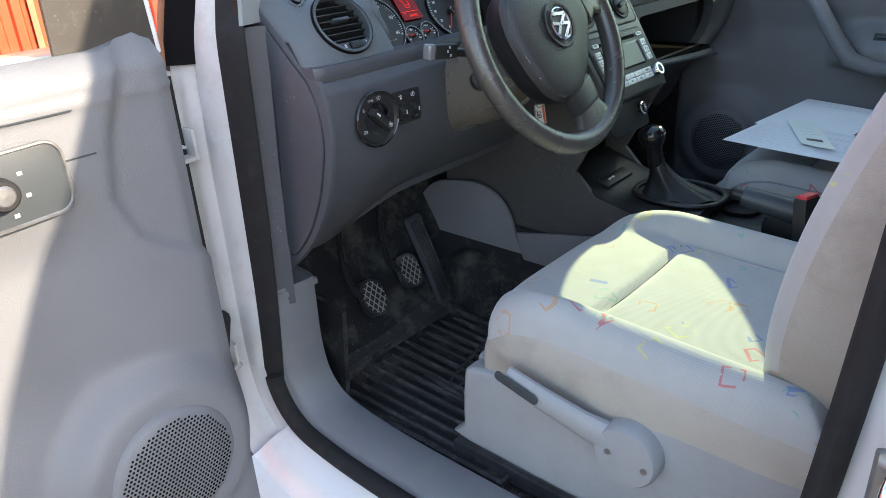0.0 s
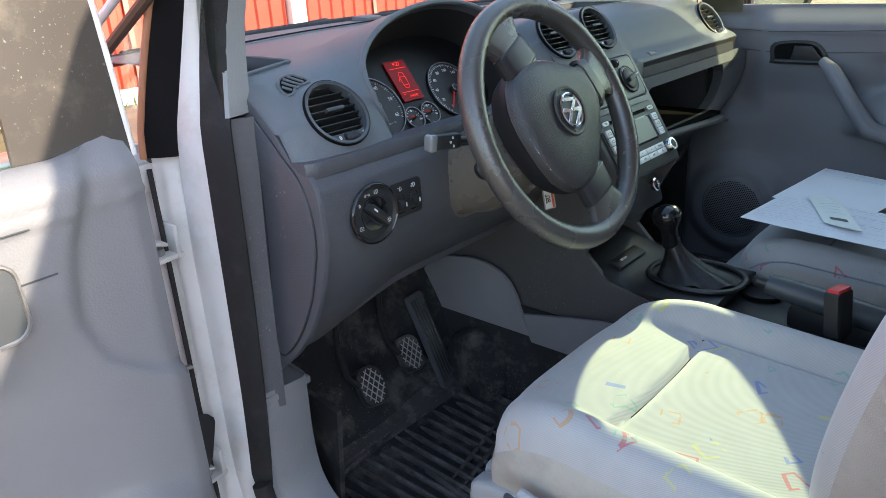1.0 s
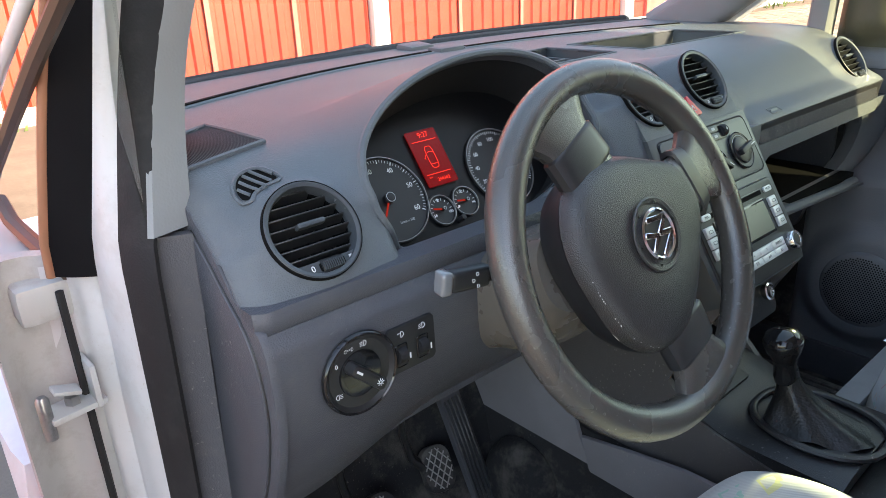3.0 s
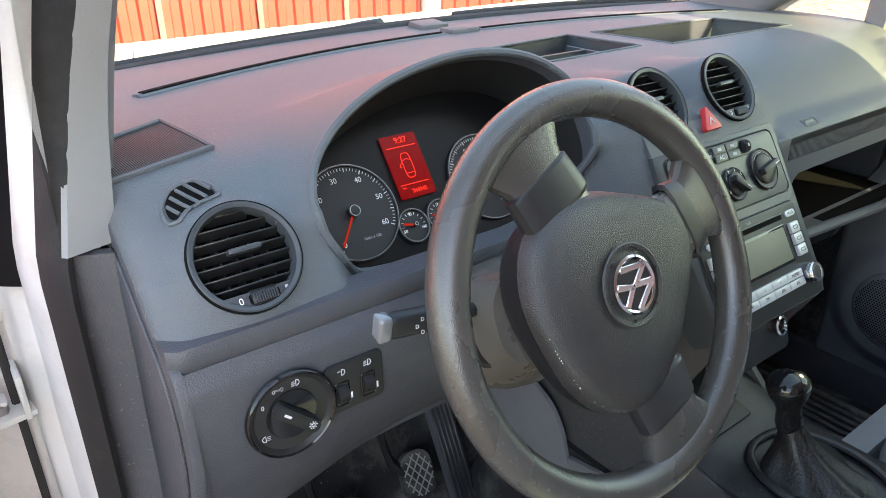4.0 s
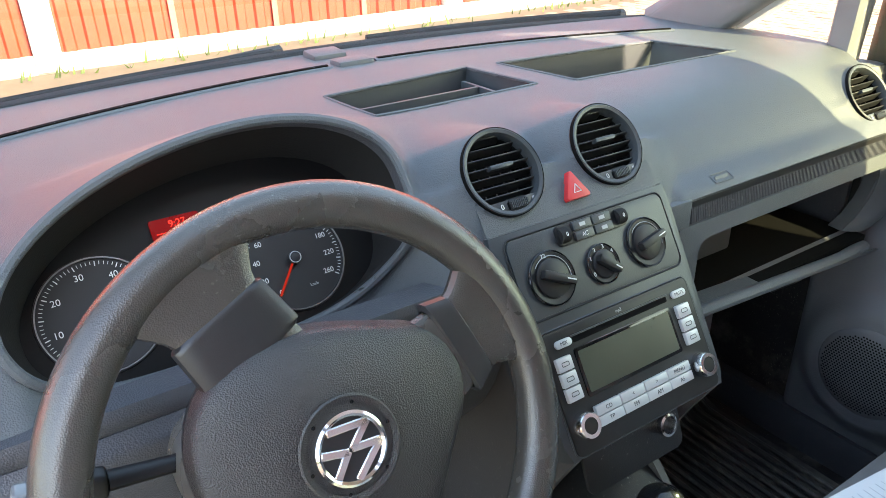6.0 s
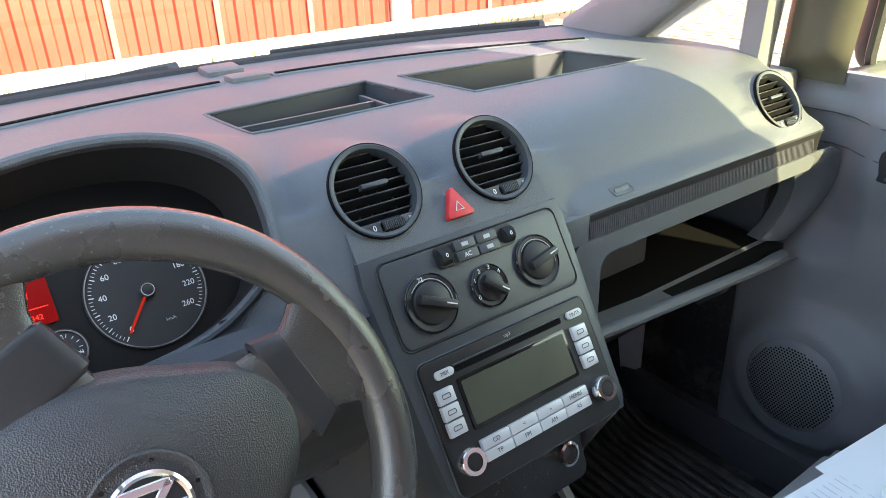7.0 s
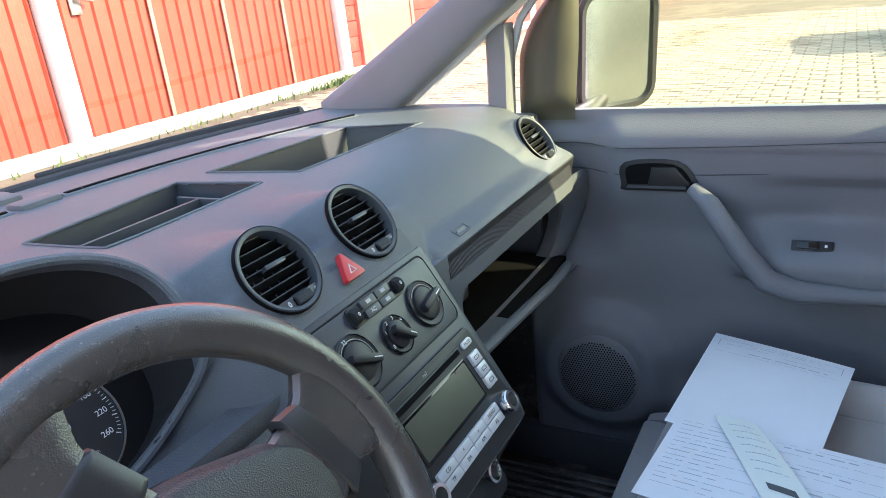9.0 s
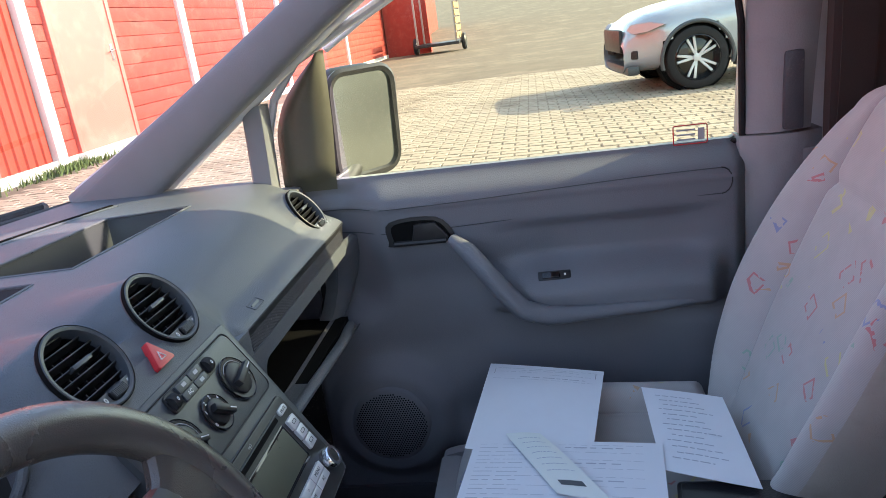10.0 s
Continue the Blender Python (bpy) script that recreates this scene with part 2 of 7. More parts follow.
SEATP = fabric("seat_centre_fabric", (0.30, 0.315, 0.33))
SEATS = mat("seat_side_fabric", (0.42, 0.385, 0.34), 0.9, grain=0.4, gscale=900, dirt=(0.22, 0.18, 0.14), dscale=7, damt=0.5, spec=0.2)
GLASSD = glass("green_door_glass", (0.82, 0.92, 0.68))
GLASS = glass("tinted_glass", (0.82, 0.90, 0.84))
REDPAINT = mat("red_sheet_steel", (0.335, 0.036, 0.015), 0.45, vary=0.10, vscale=2, dirt=(0.40, 0.065, 0.03), dscale=6, damt=0.5)
REDWOOD = mat("red_painted_boards", (0.34, 0.036, 0.022), 0.75, vary=0.18, vscale=4, grain=0.3, gscale=60, dirt=(0.46, 0.12, 0.08), dscale=5, damt=0.6)
REDDOOR = mat("faded_red_door", (0.58, 0.14, 0.11), 0.6, vary=0.12, vscale=2, dirt=(0.65, 0.25, 0.20), dscale=3, damt=0.6)
TRIMW = mat("white_painted_board", (0.80, 0.79, 0.76), 0.6, vary=0.06, dirt=(0.55, 0.45, 0.3), dscale=6, damt=0.3)
STONE = mat("paving_block", (0.315, 0.265, 0.200), 0.9, grain=0.5, gscale=90, vary=0.35, vscale=3, dirt=(0.115, 0.075, 0.042), dscale=1.0, damt=0.85)
JOINT = mat("sandy_joint", (0.128, 0.100, 0.070), 0.95, grain=0.6, gscale=45, vary=0.35, vscale=2.5, dirt=(0.255, 0.205, 0.145), dscale=0.7, damt=0.8)
GRASSM = mat("grass", (0.09, 0.13, 0.035), 0.9, vary=0.4, vscale=20)
CARPAINT = mat("silver_white_car_paint", (0.36, 0.385, 0.42), 0.24, 0.3, vary=0.06, coat=0.6, dirt=(0.28, 0.26, 0.23), dscale=3, damt=0.5)
CONCRETE = mat("concrete_plinth", (0.50, 0.48, 0.44), 0.9, grain=0.4, gscale=80, vary=0.2)

# ---------- mesh helpers ----------


def world_matrix(ob):
    return world_matrix(ob.parent) @ ob.matrix_parent_inverse @ ob.matrix_basis if ob.parent else ob.matrix_basis.copy()


def thing(name, at, label, category, group="", kind=""):
    e = new(name)
    e.empty_display_size = 0.05
    e.location = at
    return tagged(e, label, category, group, kind)


def as_mesh(name, geo, sharp=38):
    me = bpy.data.meshes.new(name)
    if isinstance(geo, bmesh.types.BMesh):
        geo.to_mesh(me)
        geo.free()
    else:
        me.from_pydata([tuple(v) for v in geo[0]], [], geo[1])
    me.validate()
    me.shade_smooth()
    me.set_sharp_from_angle(angle=radians(sharp))
    return me


def part(name, geo, material, parent=None, label="", sharp=38):
    me = geo if isinstance(geo, bpy.types.Mesh) else as_mesh(name, geo, sharp)
    if not me.materials:
        me.materials.append(material)
    ob = new(name, me)
    if parent:
        ob.parent = parent
        ob.matrix_parent_inverse = world_matrix(parent).inverted()
    return tagged(ob, label)


def join(*geos):
    vs, fs = [], []
    for g in geos:
        if isinstance(g, bmesh.types.BMesh):
            g.verts.index_update()
            g = ([v.co.copy() for v in g.verts], [[v.index for v in f.verts] for f in g.faces])
        k = len(vs)
        vs += list(g[0])
        fs += [[i + k for i in f] for f in g[1]]
    return vs, fs


def moved(geo, m):
    if isinstance(geo, bmesh.types.BMesh):
        bmesh.ops.transform(geo, matrix=m, verts=geo.verts)
        return geo
    return [m @ Vector(v) for v in geo[0]], geo[1]


def box(size, m=None, bevel=0.0, seg=2):
    bm = bmesh.new()
    bmesh.ops.create_cube(bm, size=1)
    bmesh.ops.scale(bm, vec=size, verts=bm.verts)
    if bevel:
        bmesh.ops.bevel(bm, geom=bm.edges[:], offset=bevel, segments=seg, profile=0.6, affect="EDGES")
    return moved(bm, m) if m else bm


def block(x0, x1, y0, y1, z0, z1, bevel=0.0):
    return box((x1 - x0, y1 - y0, z1 - z0), pose((x0 + x1) / 2, (y0 + y1) / 2, (z0 + z1) / 2), bevel)


def prism(poly, z0, z1, m=None, bevel=0.0, seg=2):
    """A flat polygon in x, y, extruded from z0 to z1; its top edges rounded."""
    bm = bmesh.new()
    f = bm.faces.new([bm.verts.new((x, y, z0)) for x, y in poly])
    f.normal_update()
    if f.normal.z > 0:
        f.normal_flip()
    r = bmesh.ops.extrude_face_region(bm, geom=[f])
    top = [e for e in r["geom"] if isinstance(e, bmesh.types.BMVert)]
    bmesh.ops.translate(bm, vec=(0, 0, z1 - z0), verts=top)
    if bevel:
        ts = set(top)
        bmesh.ops.bevel(bm, geom=[e for e in bm.edges if e.verts[0] in ts and e.verts[1] in ts], offset=bevel, segments=seg, profile=0.6, affect="EDGES")
    return moved(bm, m) if m else bm


def rrect(w, h, r, n=5, cx=0.0, cy=0.0):
    out = []
    for k, (sx, sy) in enumerate(((1, 1), (-1, 1), (-1, -1), (1, -1))):
        for i in range(n + 1):
            a = math.pi / 2 * (k + i / n)
            out.append((cx + sx * (w / 2 - r) + r * math.cos(a), cy + sy * (h / 2 - r) + r * math.sin(a)))
    return out


def lathe(profile, n=40, m=None):
    vs = [Vector((r * math.cos(2 * math.pi * i / n), r * math.sin(2 * math.pi * i / n), z)) for r, z in profile for i in range(n)]
    fs = [[k * n + i, k * n + (i + 1) % n, (k + 1) * n + (i + 1) % n, (k + 1) * n + i] for k in range(len(profile) - 1) for i in range(n)]
    if m:
        vs = [m @ v for v in vs]
    return vs, fs


def tube(path, radius, n=10, closed=False, flat=1.0, up=None):
    """A round bar along a path; radius is a number or one per point."""
    pts = [Vector(p) for p in path]
    k = len(pts)
    rad = radius if isinstance(radius, (list, tuple)) else [radius] * k
    vs, fs = [], []
    ref = Vector(up) if up else None
    last = None
    for i, p in enumerate(pts):
        a = pts[(i - 1) % k] if closed or i else p
        b = pts[(i + 1) % k] if closed or i < k - 1 else p
        t = (b - a).normalized()
        s = ref if ref else (last if last else (Vector((0, 0, 1)) if abs(t.z) < 0.9 else Vector((1, 0, 0))))
        s = (s - t * s.dot(t)).normalized()
        last = s
        q = t.cross(s)
        for j in range(n):
            w = 2 * math.pi * j / n
            vs.append(p + s * (math.cos(w) * rad[i] * flat) + q * (math.sin(w) * rad[i]))
    for i in range(k if closed else k - 1):
        for j in range(n):
            a, b = i * n, ((i + 1) % k) * n
            fs.append([a + j, a + (j + 1) % n, b + (j + 1) % n, b + j])
    if not closed:
        fs += [list(range(n))[::-1], [(k - 1) * n + j for j in range(n)]]
    return vs, fs


def sheet(fn, us, vs_, thick=None, keep=None):
    """A surface fn(u, v) on a grid; thick: a vector or a function giving the way to its back face."""
    P = [[Vector(fn(u, v)) for v in vs_] for u in us]
    nu, nv = len(us), len(vs_)
    verts = [p for row in P for p in row]
    quads = [(i, j) for i in range(nu - 1) for j in range(nv - 1) if keep is None or keep((us[i] + us[i + 1]) / 2, (vs_[j] + vs_[j + 1]) / 2)]
    faces = [[i * nv + j, (i + 1) * nv + j, (i + 1) * nv + j + 1, i * nv + j + 1] for i, j in quads]
    if thick is not None:
        off = len(verts)
        verts = verts + [p + (Vector(thick(p)) if callable(thick) else Vector(thick)) for p in verts]
        edges = {}
        for f in faces:
            for a, b in zip(f, f[1:] + f[:1]):
                edges[(a, b)] = True
        back = [[v + off for v in f[::-1]] for f in faces]
        rim = [[b, a, a + off, b + off] for a, b in edges if (b, a) not in edges]
        faces = faces + back + rim
    used = sorted({i for f in faces for i in f})
    idx = {v: k for k, v in enumerate(used)}
    return [verts[i] for i in used], [[idx[i] for i in f] for f in faces]


def span(a, b, n):
    return [a + (b - a) * i / (n - 1) for i in range(n)]


def lerp_table(table, x):
    if x <= table[0][0]:
        return table[0][1]
    for (a, p), (b, q) in zip(table, table[1:]):
        if x <= b:
            return p + (q - p) * (x - a) / (b - a)
    return table[-1][1]


def smooth_table(table, x, w):
    return sum(lerp_table(table, x + w * k / 3) for k in range(-3, 4)) / 7


def smax(a, b, k):
    return 0.5 * (a + b + math.sqrt((a - b) ** 2 + k * k))


def step(a, b, x):
    t = min(1, max(0, (x - a) / (b - a)))
    return t * t * (3 - 2 * t)


def plane(origin, xaxis, yaxis):
    x = Vector(xaxis).normalized()
    y = Vector(yaxis)
    y = (y - x * y.dot(x)).normalized()
    z = x.cross(y)
    return Matrix(((x.x, y.x, z.x, origin[0]), (x.y, y.y, z.y, origin[1]), (x.z, y.z, z.z, origin[2]), (0, 0, 0, 1)))


def words(txt, size, m, depth=0.0003):
    """Raised lettering, centred on m."""
    c = bpy.data.curves.new("words", "FONT")
    c.body, c.size, c.align_x, c.align_y, c.extrude = txt, size, "CENTER", "CENTER", depth
    ob = bpy.data.objects.new("words", c)
    me = bpy.data.meshes.new_from_object(ob)
    bpy.data.objects.remove(ob)
    me.transform(m)
    return me


def up(m, x, y, z=0.0, turn=0.0):
    return m @ pose(x, y, z, 0, 0, turn)


# ---------- yard and buildings ----------


def yard_height(x, y):
    """The yard lies level round the van and rises gently away from it."""
    d = math.hypot(max(0, abs(x) - 1.2), max(0, abs(y + 0.9) - 2.4))
    return 0.30 * step(0.3, 3.0, d) + 0.05 * max(0.0, x - 32)


WALL_Y = 5.30
coarse = [-900, -300, -100, -40, -20, -12] + span(-8, 12, 61) + [14, 17, 20, 25, 30, 40, 60, 100, 300, 900]
ground = part("ground", sheet(lambda x, y: (x, y, yard_height(x, y) - 0.005), coarse, [-900, -300, -100, -40, -20, -12] + span(-8, 8, 49) + [12, 20, 40, 100, 300, 900]), JOINT)
tagged(ground, "sandy brown paved yard in low morning sun", "ground", kind="structure")

wall_front = thing("wall_front", (3, WALL_Y, 0.3), "red painted outbuilding wall with white vertical boards", "wall", kind="structure")
part("wall_core", block(-30, 46, WALL_Y + 0.06, WALL_Y + 0.35, 0.2, 3.6), REDWOOD, wall_front)
part("plinth", block(-30, 46, WALL_Y + 0.0, WALL_Y + 0.07, 0.22, 0.42), CONCRETE, wall_front)


def corrugated(x0, x1, z0, z1, pitch=0.152, deep=0.022):
    xs = []
    x = x0
    while x < x1 - 0.01:
        for f, d in ((0.0, 0), (0.12, 0), (0.22, 1), (0.62, 1), (0.72, 0)):
            if x + f * pitch < x1:
                xs.append((x + f * pitch, d))
        x += pitch
    xs.append((x1, 0))
    vs = [(a, WALL_Y + 0.035 - d * deep, z) for z in (z0, z1) for a, d in xs]
    n = len(xs)
    return vs, [[i, i + 1, n + i + 1, n + i] for i in range(n - 1)]


for gx0, gx1 in ((-9.3, -6.4), (-6.15, -3.25), (-3.0, -0.10), (0.08, 3.18), (3.40, 7.05)):
    gate = thing("garage_door", ((gx0 + gx1) / 2, WALL_Y, 0.35), "red corrugated steel garage door in the outbuilding", "door", group="garage doors")
    part("door_sheet", corrugated(gx0, gx1, 0.40, 2.75), REDPAINT, gate, sharp=20)
    for k in range(1, 4):
        xx = gx0 + (gx1 - gx0) * k / 4
        part("seam_strip", block(xx - 0.022, xx + 0.022, WALL_Y + 0.004, WALL_Y + 0.012, 0.40, 2.75, 0.002), REDDOOR, gate)
    if gx0 == 3.40:
        part("lock_plate", block(gx0 + 0.10, gx0 + 0.20, WALL_Y - 0.01, WALL_Y + 0.01, 1.40, 1.62, 0.004), STEEL, gate)
        part("door_handle", tube([(gx0 + 0.15, WALL_Y - 0.01, 1.52), (gx0 + 0.15, WALL_Y - 0.07, 1.52), (gx0 + 0.28, WALL_Y - 0.075, 1.50)], 0.016), CHROME, gate)

for bx in (-9.4, -6.28, -3.12, -0.01, 3.29, 7.18, 11.1, 13.7, 15.9, 21.8, 30.6):
    w = 0.085 if bx < 8 else 0.10
    part("white_board", block(bx - w, bx + w, WALL_Y - 0.03, WALL_Y + 0.06, 0.31, 3.0, 0.006), TRIMW, wall_front)
for r in range(14):
    z = 0.42 + r * 0.19
    for x0, x1 in ((7.27, 7.58), (8.98, 10.99), (11.2, 13.6), (13.8, 15.8), (16.0, 21.7), (21.9, 28.0)):
        part("board", block(x0, x1, WALL_Y + 0.022 + 0.006 * (r % 2), WALL_Y + 0.06, z, z + 0.183, 0.006), REDWOOD, wall_front)
entrance = thing("entrance_door", (8.25, WALL_Y, 0.35), "faded red wooden door with a lever handle", "door")
part("door_leaf", block(7.66, 8.90, WALL_Y - 0.005, WALL_Y + 0.05, 0.42, 2.45, 0.01), REDDOOR, entrance)
for xx in (7.60, 8.93):
    part("frame_post", block(xx - 0.04, xx + 0.04, WALL_Y - 0.025, WALL_Y + 0.055, 0.40, 2.5, 0.006), REDDOOR, entrance)
part("doorstep", block(7.5, 9.0, WALL_Y - 0.12, WALL_Y + 0.05, 0.30, 0.42, 0.01), TRIMW, entrance)
part("door_handle", tube([(8.80, WALL_Y, 1.58), (8.80, WALL_Y - 0.05, 1.58), (8.68, WALL_Y - 0.055, 1.56)], 0.012), STEEL, entrance)
part("lock_plate", block(8.77, 8.83, WALL_Y - 0.012, WALL_Y, 1.44, 1.66, 0.003), STEEL, entrance)

# a cargo trailer and a dark opening at the end of the row
part("wall_end", block(28.2, 28.6, 3.6, WALL_Y, 0.2, 3.2), REDWOOD, wall_front)
trailer = thing("cage_trailer", (27.5, 3.1, 0.3), "rusty mesh cage trailer parked by the wall", "trailer")
for xx in (26.2, 28.0):
    for yy in (2.4, 3.8):
        part("post", block(xx - 0.03, xx + 0.03, yy - 0.03, yy + 0.03, 0.55, 2.3), STEEL, trailer)
part("deck", block(26.1, 28.1, 2.3, 3.9, 0.55, 0.65, 0.01), BLACK, trailer)
for k in range(6):
    part("side_slat", block(26.15, 28.05, 2.35, 2.38, 0.75 + k * 0.26, 0.95 + k * 0.26), mat("rusty_slat", (0.32, 0.22, 0.10), 0.8, vary=0.3) if k == 0 else bpy.data.materials["rusty_slat"], trailer)
for yy in (2.2, 4.0):
    part("wheel", lathe([(0.0, -0.08), (0.26, -0.08), (0.30, -0.04), (0.30, 0.04), (0.26, 0.08), (0.0, 0.08)], 24, pose(27.1, yy, 0.60, 90, 0, 0)), BLACK, trailer)

fence = thing("fence_far", (60, 14, 0.3), "dark red wooden fence far across the yard", "fence", kind="structure")
part("fence_wall", block(34, 120, 14, 14.2, 0.2, 2.3), REDWOOD, fence)
hedge = part("treeline", sheet(lambda x, y: (160 + 6 * math.sin(y * 0.9) + 3 * math.sin(y * 2.3), y, 0.2 + max(0, x) * (6 + 1.5 * math.sin(y * 0.31) + 1.1 * math.sin(y * 1.7))), [0, 0.5, 1], span(-160, 160, 200)), GRASSM)
tagged(hedge, "far line of dark green trees", "trees", kind="backdrop")
rear = part("treeline", sheet(lambda y, x: (x, -70 + 4 * math.sin(x * 0.7), 0.0 + max(0, y) * (7 + 1.5 * math.sin(x * 0.37) + 1.0 * math.sin(x * 1.9))), [0, 0.5, 1], span(-160, 160, 160)), GRASSM)
tagged(rear, "far line of trees behind the van", "trees", kind="backdrop")

# tufts of grass at the foot of the wall
rng = random.Random(5)
gv, gf = [], []
for k in range(900):
    x = rng.choice((rng.gauss(7.0, 0.35), rng.gauss(7.3, 0.4), rng.uniform(-3, 12)))
    y = WALL_Y - 0.06 - abs(rng.gauss(0, 0.10))
    a, hgt = rng.uniform(0, 6.28), rng.uniform(0.04, 0.13)
    dx, dy = math.cos(a) * 0.012, math.sin(a) * 0.012
    i = len(gv)
    gv += [(x - dx, y - dy, 0.29), (x + dx, y + dy, 0.29), (x + rng.uniform(-0.05, 0.05), y + rng.uniform(-0.05, 0.02), 0.29 + hgt)]
    gf.append([i, i + 1, i + 2])
tagged(part("grass", (gv, gf), GRASSM), "tufts of green grass at the foot of the wall", "grass", kind="stuff")

# ---------- the van's shell ----------


def wind_y(x):
    return 0.86 - 0.26 * x * x


APERTURE = [(-0.46, 1.60), (-0.10, 1.62), (0.09, 1.52), (0.255, 1.37), (0.320, 1.25), (0.333, 1.13), (0.336, 1.04), (0.341, 0.90), (0.341, 0.77), (0.342, 0.62), (0.342, 0.52),
            (0.328, 0.455), (0.290, 0.412), (0.23, 0.394), (0.10, 0.384), (-0.15, 0.384), (-0.37, 0.39), (-0.455, 0.42), (-0.482, 0.48), (-0.492, 0.62), (-0.510, 0.85), (-0.522, 1.10), (-0.515, 1.40), (-0.50, 1.54)]


def smooth_loop(pts, n):
    k = len(pts)
    out = []
    for i in range(k):
        p0, p1, p2, p3 = (Vector(pts[(i + d) % k]) for d in (-1, 0, 1, 2))
        for j in range(n):
            t = j / n
            out.append(0.5 * ((2 * p1) + (p2 - p0) * t + (2 * p0 - 5 * p1 + 4 * p2 - p3) * t * t + (3 * p1 - p0 - 3 * p2 + p3) * t ** 3))
    return out


LOOP = smooth_loop(APERTURE, 5)


def loop_out(loop):
    k = len(loop)
    res = []
    for i in range(k):
        t = (loop[(i + 1) % k] - loop[i - 1]).normalized()
        res.append(Vector((-t.y, t.x)))
    c = sum(loop, Vector((0, 0))) / k
    s = 1 if sum((p - c).dot(q) for p, q in zip(loop, res)) > 0 else -1
    return [q * s for q in res]


LOUT = loop_out(LOOP)


def lean(z):
    """The door opening leans inwards towards the roof."""
    return 0.03 * max(0, z - 0.87) + 0.16 * max(0, z - 1.05)


def band(profile, side=-1, keep=None):
    """A strip round the door opening: profile of (way out from the opening's edge, x)."""
    k = len(LOOP)
    vs, fs = [], []
    for d, x in profile:
        for p, q in zip(LOOP, LOUT):
            zz = p.y + q.y * d
            vs.append((side * (abs(x) - lean(zz) - max(0, abs(x) - 0.752) * min(0.8, 1.5 * max(0, zz - 1.08))), p.x + q.x * d, zz))
    for a in range(len(profile) - 1):
        for i in range(k):
            if keep is None or keep(LOOP[i], LOUT[i]):
                j = (i + 1) % k
                fs.append([a * k + i, a * k + j, (a + 1) * k + j, (a + 1) * k + i])
    return vs, fs


van_side_left = thing("wall_left", (-0.8, 0, 0.3), "white painted door opening of the van", "car body", kind="structure")
part("door_jamb", band([(0.0, 0.752), (0.018, 0.757), (0.034, 0.772), (0.046, 0.790), (0.056, 0.800), (0.078, 0.806), (0.092, 0.818), (0.098, 0.850), (0.112, 0.864), (0.135, 0.870), (0.17, 0.872)], keep=lambda p, q: not (p.x > 0.02 and p.y > 0.42)), WHITEP, van_side_left)
part("pillar_jamb", band([(0.0, 0.752), (0.018, 0.757), (0.028, 0.765), (0.038, 0.771), (0.050, 0.774)], keep=lambda p, q: p.x > 0.0 and p.y > 0.40), JAMBP, van_side_left)
part("pillar_step", band([(0.050, 0.774), (0.060, 0.786), (0.072, 0.790), (0.092, 0.800), (0.100, 0.815)], keep=lambda p, q: p.x > 0.0 and 0.40 < p.y < 1.03), JAMBP, van_side_left)
first = next(i for i, p in enumerate(LOOP) if p.x > 0 and p.y < 1.02)
seal_line = [p for p in LOOP[first:] + LOOP[:first] if not (p.x > -0.15 and p.y > 1.02) and not (p.x > 0.15 and p.y > 0.50)]
part("door_seal", tube([(-0.762 + lean(p.y), p.x, p.y) for p in seal_line], 0.0135, 10, flat=1.15, up=(1, 0, 0)), SEAL, van_side_left, "worn black rubber door seal")
part("inner_flange", band([(0.0, 0.752), (-0.012, 0.740), (0.02, 0.70)]), SILLM, van_side_left)
for side in (-1, 1):
    w = van_side_left if side < 0 else thing("wall_right", (0.8, -1.5, 0.3), "white side of the van behind the passenger door", "car body", kind="structure")
    y0 = -0.62 if side < 0 else -0.66
    prof = [(0.86, 0.30), (0.885, 0.60), (0.885, 1.02), (0.865, 1.10), (0.735, 1.62), (0.665, 1.76), (0.58, 1.81)]
    # left roof edge narrowed, unseen, to place the van's shadow on the open door
    if side < 0:
        prof[4:] = [(0.700, 1.62), (0.590, 1.76), (0.50, 1.81)]
    part("rear_side_panel", sheet(lambda i, y: (side * lerp_table([(k, q[0]) for k, q in enumerate(prof)], i), y, lerp_table([(k, q[1]) for k, q in enumerate(prof)], i)), [0, 1, 2, 3, 3.12, 3.5, 3.9, 4, 5, 6], [-3.1, -2.95, -2.4, -1.95, -1.75, -1.3, -0.80, y0], thick=lambda p: (-side * 0.03, 0, -0.005)), WHITEP, w)
    part("side_lining", sheet(lambda z, y: (side * 0.735, y, z), span(0.3, 1.06, 5), span(-3.0, y0, 4), thick=(side * 0.02, 0, 0)), GREY, w)
    part("front_wing", block(min(side * 0.70, side * 0.88), max(side * 0.70, side * 0.88), 0.50, 1.72, 0.35, 0.78, 0.05), WHITEP, w)
# strip of white body between the opening and the rear panel
part("rear_post", sheet(lambda y, z: (-lerp_table([(0.3, 0.872), (1.06, 0.872), (1.12, 0.858), (1.62, 0.702), (1.76, 0.60)], z), y, z), span(-0.74, -0.655, 3), span(0.32, 1.76, 20), thick=(0.03, 0, 0)), WHITEP, van_side_left)
striker = thing("door_striker", (-0.80, -0.555, 0.75), "bright steel door striker on the white post", "latch")
part("striker_loop", tube([(-0.806, -0.553, 0.745), (-0.835, -0.553, 0.748), (-0.842, -0.553, 0.757), (-0.842, -0.553, 0.790), (-0.835, -0.553, 0.799), (-0.806, -0.553, 0.802)], 0.006), CHROME, striker)
part("striker_plate", box((0.008, 0.042, 0.085), pose(-0.801, -0.556, 0.774, 0, 0, 32), 0.003), STEEL, striker)

